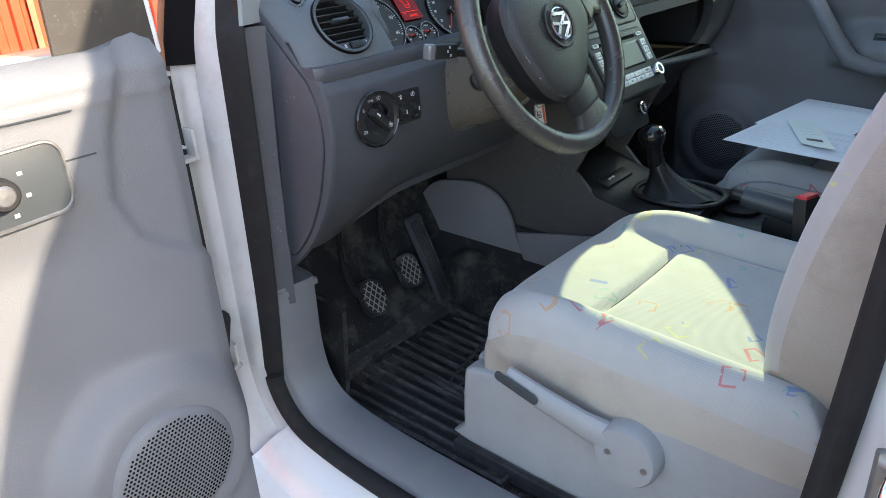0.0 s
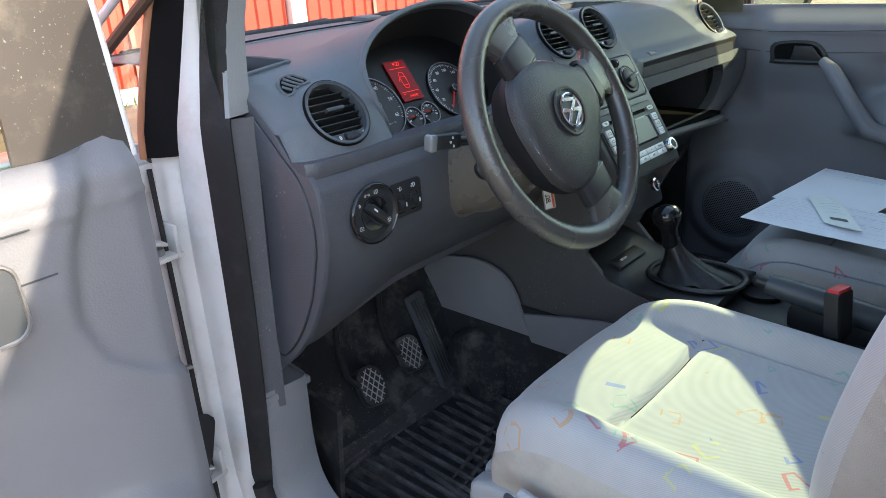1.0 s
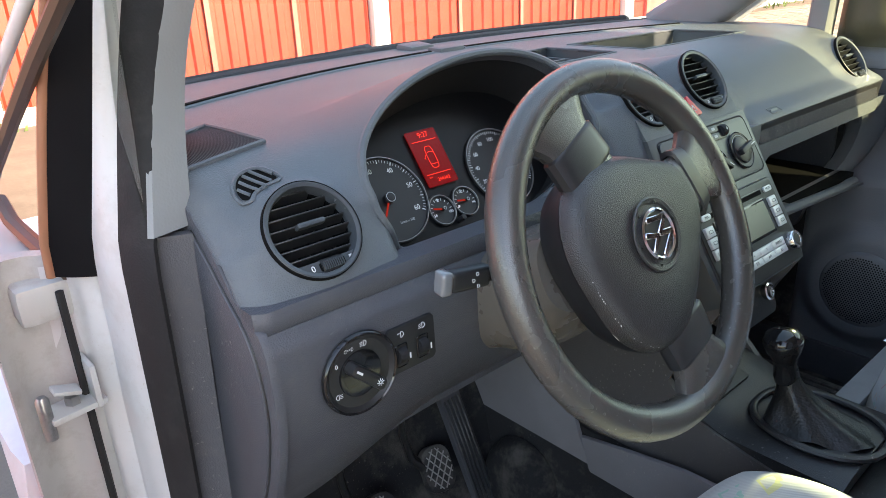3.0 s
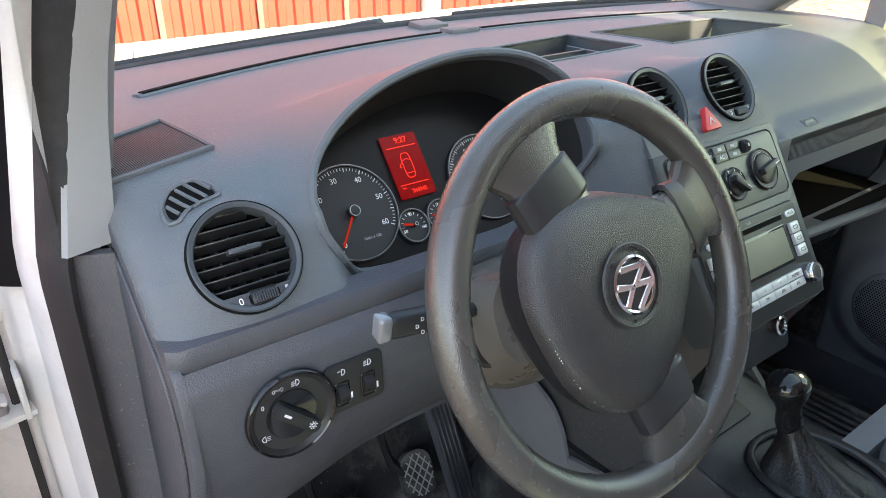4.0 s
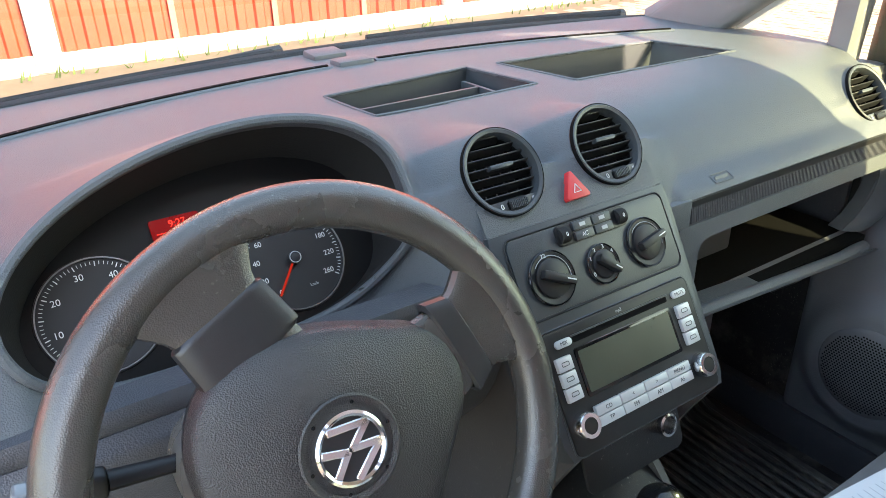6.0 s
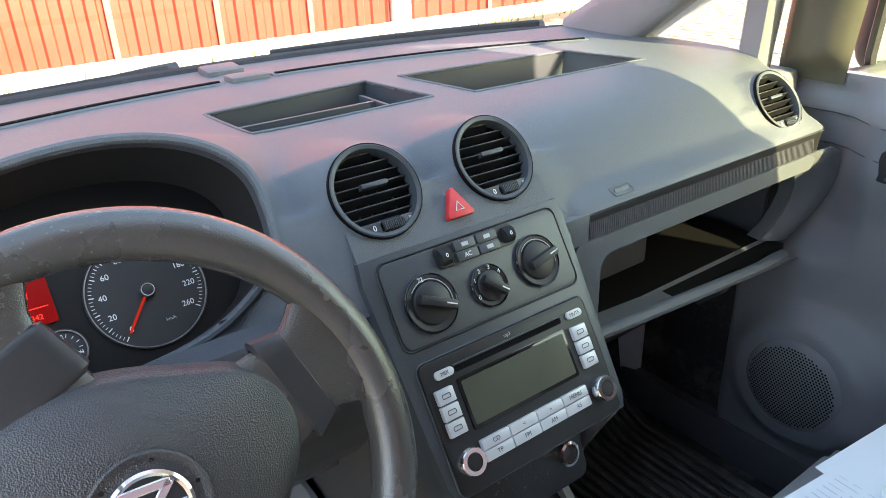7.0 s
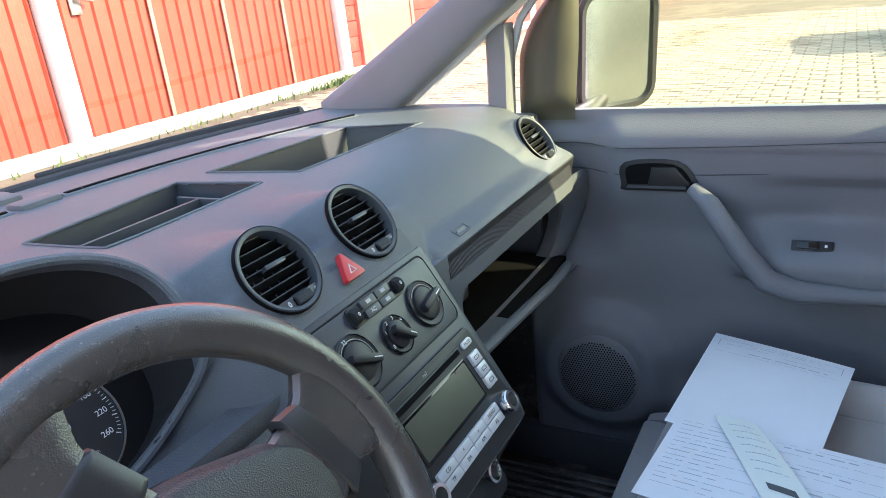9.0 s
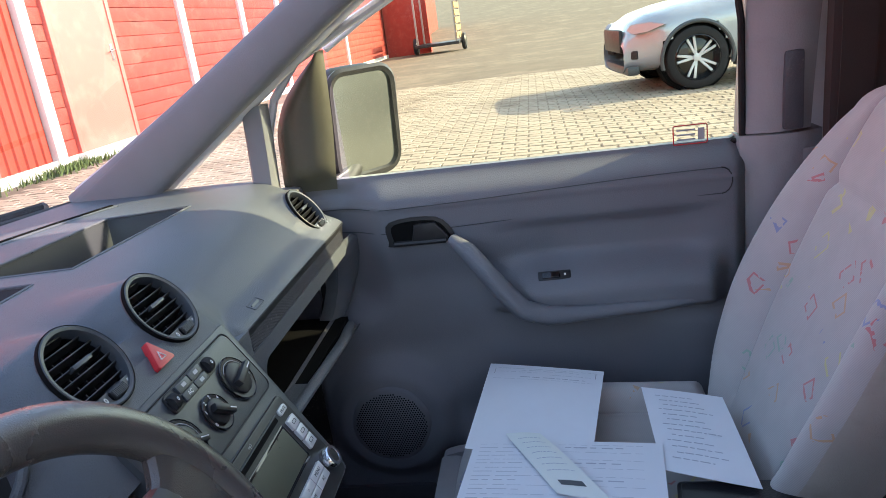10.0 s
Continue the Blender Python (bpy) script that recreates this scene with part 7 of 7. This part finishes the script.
    part("window_frame", tube([m @ Vector((p[0], p[1], p[2])) for p in (fr_pts if opened else fr_pts[2:])], 0.008 if not opened else 0.007, 10), WHITEP, d)
    if not opened:
        part("frame_seal", tube([m @ Vector((p[0] + (0.02 if p[0] < 0.5 else -0.02), p[1] + 0.014, p[2] - (0.02 if p[2] > 1.5 else 0))) for p in fr_pts[5:]], 0.0065, 8), SEAL, d)
    gp = fr_pts
    g = part("door_glass", ([m @ Vector((p[0], p[1] - 0.004, p[2])) for p in gp], [list(range(len(gp)))[::1 if opened else -1]]), GLASSD, d)
    g.visible_shadow = not opened
    if opened:
        part("front_window_post", sheet(lambda t, z: m @ Vector((0.026 + 0.1 * (z - 1.06) + (0.120 - 0.1 * (z - 1.06)) * t, -0.047 + 0.06 * (z - 1.06) + 0.004 * math.sin(math.pi * t), z)), span(0, 1, 10), span(1.045, 1.36, 16), thick=m.to_3x3() @ Vector((0, -0.006, 0))), SAILM, d, "dusty black panel at the front of the window")
    else:
        left_u = [(1.05, 0.002), (1.10, 0.004), (1.20, 0.012), (1.26, 0.040), (1.32, 0.098), (1.345, 0.135)]
        right_u = [(1.05, 0.112), (1.09, 0.115), (1.20, 0.129), (1.345, 0.139)]
        part("front_window_post", sheet(lambda t, z: m @ Vector((smooth_table(left_u, z, 0.02) * (1 - t) + smooth_table(right_u, z, 0.02) * t, -0.052 + 0.07 * (z - 1.06) + 0.030 * step(1.075, 1.12, z) * math.sin(math.pi * t) ** 0.7, z)), span(0, 1, 15), span(1.070, 1.345, 20)), POSTM, d, "rounded dark olive post at the front of the window")
    if not opened:
        part("post_trim", tube([m @ Vector(p) for p in ((-0.008, -0.028, 1.075), (-0.005, -0.026, 1.12), (0.004, -0.022, 1.20), (0.030, -0.014, 1.265), (0.088, -0.006, 1.330), (0.20, 0.002, 1.385), (0.40, 0.016, 1.475))], 0.0085, 8), WHITEP, d)
    if not opened:
        part("sill_seal", tube([m @ Vector((u, -0.060, 1.080)) for u in span(0.03, 0.90, 12)], 0.005, 6), SEAL, d)
    return d


RD = Matrix(((0, -1, 0, 0.712), (-1, 0, 0, 0.325), (0, 0, 1, 0), (0, 0, 0, 1)))
build_door("passenger_door", RD, "closed grey plastic passenger door with an armrest and pull handle", False)
LD = Matrix(((-1, 0.0, 0, -0.865), (0.0, -1, 0, 0.205), (0, 0, 1, 0), (0, 0, 0, 1))) @ pose(0, 0, 0, 0, 0, 3)
build_door("driver_door", LD, "driver door standing wide open, grey plastic trim in sun", True)
hinge = van_side_left
for zz in (0.87, 0.50):
    part("hinge_leaf", box((0.055, 0.034, 0.007), pose(-0.818, 0.398, zz + 0.010, 0, 0, 8), 0.002), WORNP, hinge)
    part("hinge_plate", box((0.006, 0.040, 0.048), pose(-0.797, 0.402, zz + 0.030), 0.002), WORNP, hinge)
    part("hinge_tongue", box((0.026, 0.020, 0.005), pose(-0.823, 0.392, zz + 0.034, 0, 18, 0), 0.002), WORNP, hinge)
    part("bolt", lathe([(0.008, 0.0), (0.008, 0.009), (0.005, 0.011), (0.0, 0.011)], 6, pose(-0.818, 0.398, zz + 0.014, 0, 0, 10)), STEEL, hinge)
    part("hinge_pin", lathe([(0.0, -0.022), (0.006, -0.022), (0.0065, 0.0), (0.0065, 0.022), (0.004, 0.026), (0.0, 0.026)], 14, pose(-0.846, 0.388, zz + 0.012)), STEEL, hinge)
part("check_strap", tube([(-0.806, 0.404, 0.70), (-0.835, 0.392, 0.71), (-0.870, 0.36, 0.712)], 0.006, 8, flat=0.6), STEEL, hinge)
part("seam_strip", tube([(-0.803, 0.408, z) for z in span(0.42, 1.0, 8)], 0.004, 6), SEAL, hinge)
inner = part("door_pillar", sheet(lambda t, z: (-0.79 - 0.075 * t, 0.415 + 0.03 * math.sin(t * 3) + 0.006 * math.sin(z * 14), z), span(0, 1, 6), span(0.36, 1.03, 16), thick=(0, 0.02, 0)), WORNP, van_side_left, "grey painted hinge pillar")
part("cable_boot", tube([(-0.80, 0.41, 0.60), (-0.84, 0.37, 0.58), (-0.88, 0.33, 0.56)], [0.018, 0.024, 0.018], 10), SEAL, van_side_left)

# outside mirrors
def wing_mirror(side):
    mm = thing("wing_mirror", (side * 0.88, 0.22, 1.10), "black wing mirror with a dusty glass, outside the window", "mirror")
    R = Matrix.Translation((side * 1.0, 0.205, 1.172)) @ pose(0, 0, 0, 0, 0, -side * 38) @ pose(0, 0, 0, 5, 0, 0)
    e = lambda q, n: math.copysign(abs(q) ** n, q)
    part("mirror_housing", sheet(lambda a, t: R @ Vector((e(math.cos(a), 0.45) * 0.098 * math.sin(t) ** 0.4, -0.045 * math.cos(t) + 0.02, e(math.sin(a), 0.45) * 0.128 * math.sin(t) ** 0.4)), span(0, 2 * math.pi, 41), span(0.45, math.pi - 0.02, 13)), BLACK, mm)
    part("mirror_glass", ([R @ Vector((x, -0.024, y)) for x, y in rrect(0.170, 0.225, 0.035)], [list(range(24))]), mat("mirror_silver", (0.55, 0.62, 0.60), 0.10, 1.0, vary=0.10, dirt=(0.80, 0.84, 0.82), dscale=90, damt=0.7, specks=1.0), mm)
    part("mirror_rim", tube([R @ Vector((x, -0.024, y)) for x, y in rrect(0.184, 0.239, 0.04)], 0.010, 6, True), BLACK, mm)
    part("mirror_arm", tube([(side * 0.80, 0.27, 1.050), (side * 0.93, 0.235, 1.055), (side * 0.99, 0.225, 1.075)], 0.022, 12), BLACK, mm)


wing_mirror(1)

# ---------- papers on the passenger seat ----------


def paper(name, corners, z0, label, lines, bars, bend=0.004, material=None):
    q = [Vector((x, y, z)) for x, y, z in corners]
    f = lambda s, t, d=0.0: (q[0] * (1 - s) + q[1] * s) * (1 - t) + (q[3] * (1 - s) + q[2] * s) * t + Vector((0, 0, bend * math.sin(s * 2.6) * math.sin(t * 3.0 + 0.4) + d))
    p = thing(name, tuple(q[0] - Vector((0, 0, 0.002))), label, "paper")
    part("sheet", sheet(f, span(0, 1, 9), span(0, 1, 9), thick=(0, 0, -0.0006)), material or PAPER, p)
    rp = random.Random(len(bars) * 7 + 1)
    words_of = []
    for s0, s1, t0, t1 in bars:
        if s1 - s0 < 0.05 or t1 - t0 > 0.1 or lines:
            words_of.append((s0, s1, t0, t1))
            continue
        s = s0
        while s < s1 - 0.02:
            w = rp.uniform(0.03, 0.11)
            dt = rp.uniform(-0.003, 0.003)
            words_of.append((s, min(s1, s + w), t0 + dt, t1 + dt))
            s += w + rp.uniform(0.012, 0.03)
    for s0, s1, t0, t1 in words_of:
        part("print_bar", sheet(lambda s, t: f(s, t, 0.0006), span(s0, s1, 3), [t0, t0 + (t1 - t0) * 0.3, t0 + (t1 - t0) * 0.55]), INKG if t1 - t0 < 0.1 else STACK, p)
    return p


Z = 0.722
pts1 = ((0.625, -0.072, Z), (0.560, -0.283, Z), (0.290, -0.240, Z + 0.006), (0.330, -0.045, Z + 0.004))
paper("printed_form", pts1, Z, "white printed inspection form lying on the passenger seat", 0, [(0.08, 0.95, 0.050, 0.056), (0.06, 0.94, 0.20, 0.205), (0.3, 0.8, 0.075, 0.082), (0.12, 0.45, 0.10, 0.106), (0.55, 0.9, 0.12, 0.126), (0.30, 0.86, 0.165, 0.180), (0.06, 0.063, 0.056, 0.2), (0.937, 0.94, 0.056, 0.2)])
pts2 = ((0.345, -0.062, Z + 0.008), (0.315, -0.345, Z + 0.004), (0.130, -0.325, Z + 0.006), (0.160, -0.040, Z + 0.008))
paper("folded_form", pts2, Z, "white form with small print lying over the first sheet", 0, [(0.04, 0.9, 0.06 + 0.11 * k, 0.068 + 0.11 * k) for k in range(8)] + [(0.04, 0.30, 0.11 + 0.11 * k, 0.122 + 0.11 * k) for k in range(7)] + [(0.5, 0.8, 0.10 + 0.22 * k, 0.125 + 0.22 * k) for k in range(3)])
pts3 = ((0.497, -0.340, Z), (0.442, -0.462, Z + 0.002), (0.200, -0.455, Z + 0.004), (0.255, -0.335, Z + 0.002))
paper("handwritten_note", pts3, Z, "white handwritten note on the passenger seat", 0, [(0.15 + 0.1 * ((k * 7) % 3) / 3, 0.60 + 0.25 * ((k * 5) % 4) / 4, 0.10 + 0.062 * k, 0.118 + 0.062 * k) for k in range(13)])
pts4 = ((0.350, -0.110, Z + 0.014), (0.330, -0.165, Z + 0.022), (0.170, -0.255, Z + 0.020), (0.195, -0.185, Z + 0.014))
paper("receipt", pts4, Z, "crumpled till receipt lying on the papers", 0, [(0.2, 0.8, 0.12 + 0.09 * k, 0.14 + 0.09 * k) for k in range(7)] + [(0.25, 0.75, 0.80, 0.92)], 0.008, RECEIPT)

wal = thing("wallet", (0.185, -0.44, 0.70), "black leather wallet lying on the passenger seat", "wallet")
part("wallet_body", box((0.105, 0.19, 0.022), pose(0.187, -0.440, 0.706, -4, 3, -8), 0.008, 3), mat("black_leather", (0.014, 0.014, 0.016), 0.4, grain=0.3, gscale=500), wal)
part("stitching", tube([pose(0.187, -0.440, 0.706, -4, 3, -8) @ Vector((x, y, 0.0112)) for x, y in rrect(0.092, 0.177, 0.008)], 0.0006, 4, True), STACK, wal)

# window sticker
stk = thing("window_sticker", (0.765, -0.46, 1.115), "red-edged sticker in the passenger window", "sticker")
stm = plane((0.758, -0.486, 1.104), (0, -1, 0), (0, 0, 1))
part("sticker_edge", tube([stm @ Vector((x, y, 0)) for x, y in rrect(0.062, 0.036, 0.003)], 0.0012, 4, True), RED, stk)
for k in range(3):
    part("sticker_bar", box((0.034, 0.003, 0.0006), stm @ pose(-0.008, 0.009 - 0.009 * k, 0)), DIMW, stk)
part("sticker_mark", box((0.012, 0.022, 0.0006), stm @ pose(0.020, 0, 0)), DIMW, stk)

# ---------- parked estate car ----------
CX, CY = 8.18, -2.12      # near front wheel


def parked_car():
    c = thing("parked_car", (9.0, -3.4, 0.3), "silver-white estate car parked in the yard", "car")
    G = 0.30
    # side outline, y forward from the front wheel's centre
    W = 0.92

    def section(y):
        """Height of the bodywork's shoulder line and half-width at y."""
        front = step(0.95, 0.35, y)
        return W * (0.72 + 0.28 * front) * (1 - 0.06 * step(-3.0, -3.85, y))
    topz = lambda y: lerp_table(sorted([(p[0], p[1]) for p in [(0.955, 0.55), (0.93, 0.66), (0.86, 0.76), (0.60, 0.865), (0.20, 0.935), (-0.30, 0.985), (-0.60, 1.02), (-3.85, 1.04)]]), y)

    def body(y, a):
        hw, zt, zb = section(y), topz(y), 0.22
        e = lambda q, n: math.copysign(abs(q) ** n, q)
        zc, hh = (zt + zb) / 2, (zt - zb) / 2
        return CX + W - 0.06 + e(math.cos(a), 0.42) * hw, CY + y * (0.78 if y > 0 else 1.0), G + zc + e(math.sin(a), 0.55) * hh
    ys = span(-3.85, 0.955, 70)
    wheels = (0.0, -2.87)

    def keep(y, a):
        z = body(y, a)[2] - G
        return not (any(math.hypot(body(y, a)[1] - CY - w, z - 0.34) < 0.385 for w in wheels) and abs(math.cos(a)) > 0.55)
    part("body", sheet(body, ys, span(0, 2 * math.pi, 73), keep=keep), CARPAINT, c, sharp=50)

    def cabin(y, a):
        t = (y + 3.7) / 3.0
        zt = 1.02 + 0.46 * step(0.0, 0.42, (-0.62 - y) / 1.5) * step(0, 0.25, t + 0.02)
        e = lambda q, n: math.copysign(abs(q) ** n, q)
        hw = 0.80 - 0.16 * max(0, math.sin(a))
        return CX + W - 0.06 + e(math.cos(a), 0.5) * hw, CY + y, G + 0.95 + max(0, e(math.sin(a), 0.7)) * (zt - 0.95)
    part("cabin", sheet(cabin, span(-3.72, -0.62, 40), span(0, math.pi, 25)), GLOSS, c)
    part("roof", sheet(lambda y, x: (CX + W - 0.06 + x, CY + y, G + 1.485 - 0.10 * (x / 0.66) ** 4 - 0.05 * step(-1.6, -1.2, y)), span(-3.4, -1.35, 12), span(-0.62, 0.62, 9), thick=(0, 0, -0.03)), CARPAINT, c)
    for side in (-1, 1):
        x = CX + W - 0.06 + side * (W - 0.085)
        for wy in wheels:
            wm = plane((x, CY + wy, G + 0.34), (0, 1, 0), (0, 0, 1))
            if side > 0:
                wm = wm @ pose(0, 0, 0, 0, 180, 0)
            wh = part("wheel", lathe([(0.235, 0.07), (0.25, 0.095), (0.30, 0.10), (0.328, 0.085), (0.338, 0.04), (0.338, -0.08), (0.31, -0.10), (0.2, -0.10)], 48, wm @ pose(0, 0, 0, 180)), SEAL, c)
            part("rim", lathe([(0.0, 0.02), (0.06, 0.03), (0.20, 0.0), (0.222, 0.03), (0.235, 0.075), (0.245, 0.07), (0.245, -0.08)], 40, wm @ pose(0, 0, -0.02, 180)), GLOSS, wh)
            for k in range(10):
                a = 2 * math.pi * (k // 2) / 5 + (0.17 if k % 2 else -0.17)
                part("rim_spoke", box((0.19, 0.030, 0.02), wm @ pose(0, 0, 0, 180) @ pose(0, 0, 0, 0, 0, math.degrees(a)) @ pose(0.13, 0, 0.050, 0, -6), 0.006, 1), SILVER, wh)
            part("rim_cap", lathe([(0.045, 0.04), (0.04, 0.062), (0.0, 0.066)], 20, wm @ pose(0, 0, 0, 180)), SILVER, wh)
            part("arch_trim", tube([(x + side * 0.085, CY + wy + 0.385 * math.cos(t), G + 0.34 + 0.385 * math.sin(t)) for t in span(-0.25, math.pi + 0.25, 25)], 0.022, 8), STACK, c)
            part("arch_well", lathe([(0.39, 0.16), (0.39, -0.06), (0.0, -0.06)], 36, plane((x - side * 0.10, CY + wy, G + 0.34), (0, 1, 0), (0, 0, 1)) if side < 0 else plane((x - side * 0.10, CY + wy, G + 0.34), (0, -1, 0), (0, 0, 1))), VOIDM, c)
        part("side_skirt", block(x + side * 0.0 - 0.06, x + side * 0.0 + 0.085, CY - 2.45, CY - 0.42, G + 0.20, G + 0.30, 0.02), STACK, c)
        hm = plane((x - side * 0.06, CY + 0.545, G + 0.70), (side * -0.55, 0.83, 0), (0.0, -0.2, 1))
        hl = part("headlight", prism([(-0.26, 0.03), (-0.10, 0.065), (0.12, 0.055), (0.17, 0.0), (0.10, -0.045), (-0.08, -0.03)], -0.05, 0.035, hm, 0.01), mat("lamp_glass", (0.42, 0.42, 0.44), 0.12, 0.3) if "lamp_glass" not in bpy.data.materials else bpy.data.materials["lamp_glass"], c)
        part("lamp_lens", lathe([(0.0, 0.036), (0.03, 0.038), (0.035, 0.032)], 20, hm @ pose(0.05, 0.005, 0)), CHROME, hl)
        part("door_mirror", box((0.20, 0.10, 0.13), pose(x + side * 0.12, CY - 0.75, G + 1.05), 0.04), CARPAINT, c)
        part("fog_vent", box((0.10, 0.12, 0.10), pose(x - side * 0.18, CY + 0.62, G + 0.43, 0, 0, side * 40), 0.02), BLACK, c)
    part("grille", box((1.0, 0.05, 0.26), pose(CX + W - 0.06, CY + 0.735, G + 0.58), 0.03), BLACK, c)
    part("bumper_skirt", box((1.5, 0.14, 0.10), pose(CX + W - 0.06, CY + 0.66, G + 0.26), 0.03), STACK, c)
    pivot = Matrix.Translation((CX, CY, 0))
    c.matrix_basis = Matrix.Translation((-0.35, 0.14, 0)) @ pivot @ Matrix.Rotation(radians(4), 4, "Z") @ pivot.inverted() @ c.matrix_basis
    return c


parked_car()

# ---------- paving blocks ----------


outline = [(-0.110, 0.055), (-0.06, 0.068), (-0.02, 0.048), (0.02, 0.062), (0.06, 0.042), (0.110, 0.055), (0.118, 0.02), (0.110, -0.055), (0.06, -0.068), (0.02, -0.048), (-0.02, -0.062), (-0.06, -0.042), (-0.110, -0.055), (-0.102, -0.02)]
outline = [(x * 0.975, y * 0.955) for x, y in outline]
stone_mesh = as_mesh("paving_block", prism(outline, -0.06, 0.0, None, 0.006, 1))
stone_mesh.materials.append(STONE)
paving = thing("pavement", (6, 0, 0.3), "pale interlocking paving blocks in the yard", "paving", kind="structure")
PAVE_END = 12.6      # beyond it the yard is sandy gravel
count = 0
far_v, far_f = [], []
base_v = [v.co.copy() for v in stone_mesh.vertices]
base_f = [list(p.vertices) for p in stone_mesh.polygons]
rng = random.Random(11)
for i in range(-4, 92):
    for j in range(-32, 24):
        x, y = 2.6 + i * 0.117, j * 0.226
        if y > WALL_Y - 0.45 or y < -7 or x > PAVE_END + 0.10 * math.sin(y * 1.7) + rng.uniform(-0.12, 0.12):
            continue
        z = yard_height(x, y) + rng.uniform(-0.002, 0.003)
        near = 3.9 < x < 6.4 and -1.0 < y < 0.75 and count < 300
        m = pose(x + rng.uniform(-0.003, 0.003), y + 0.113 * (i % 2), z, rng.uniform(-1, 1), rng.uniform(-1, 1), 90 + rng.uniform(-1.6, 1.6))
        if near:
            ob = new("paving_block", stone_mesh)
            ob.parent = paving
            ob.matrix_parent_inverse = world_matrix(paving).inverted()
            ob.matrix_basis = m
            count += 1
        else:
            k = len(far_v)
            far_v += [m @ v for v in base_v]
            far_f += [[q + k for q in f] for f in base_f]
tagged(part("paving_rest", (far_v, far_f), STONE, paving), "pale paving blocks farther off", kind="stuff")
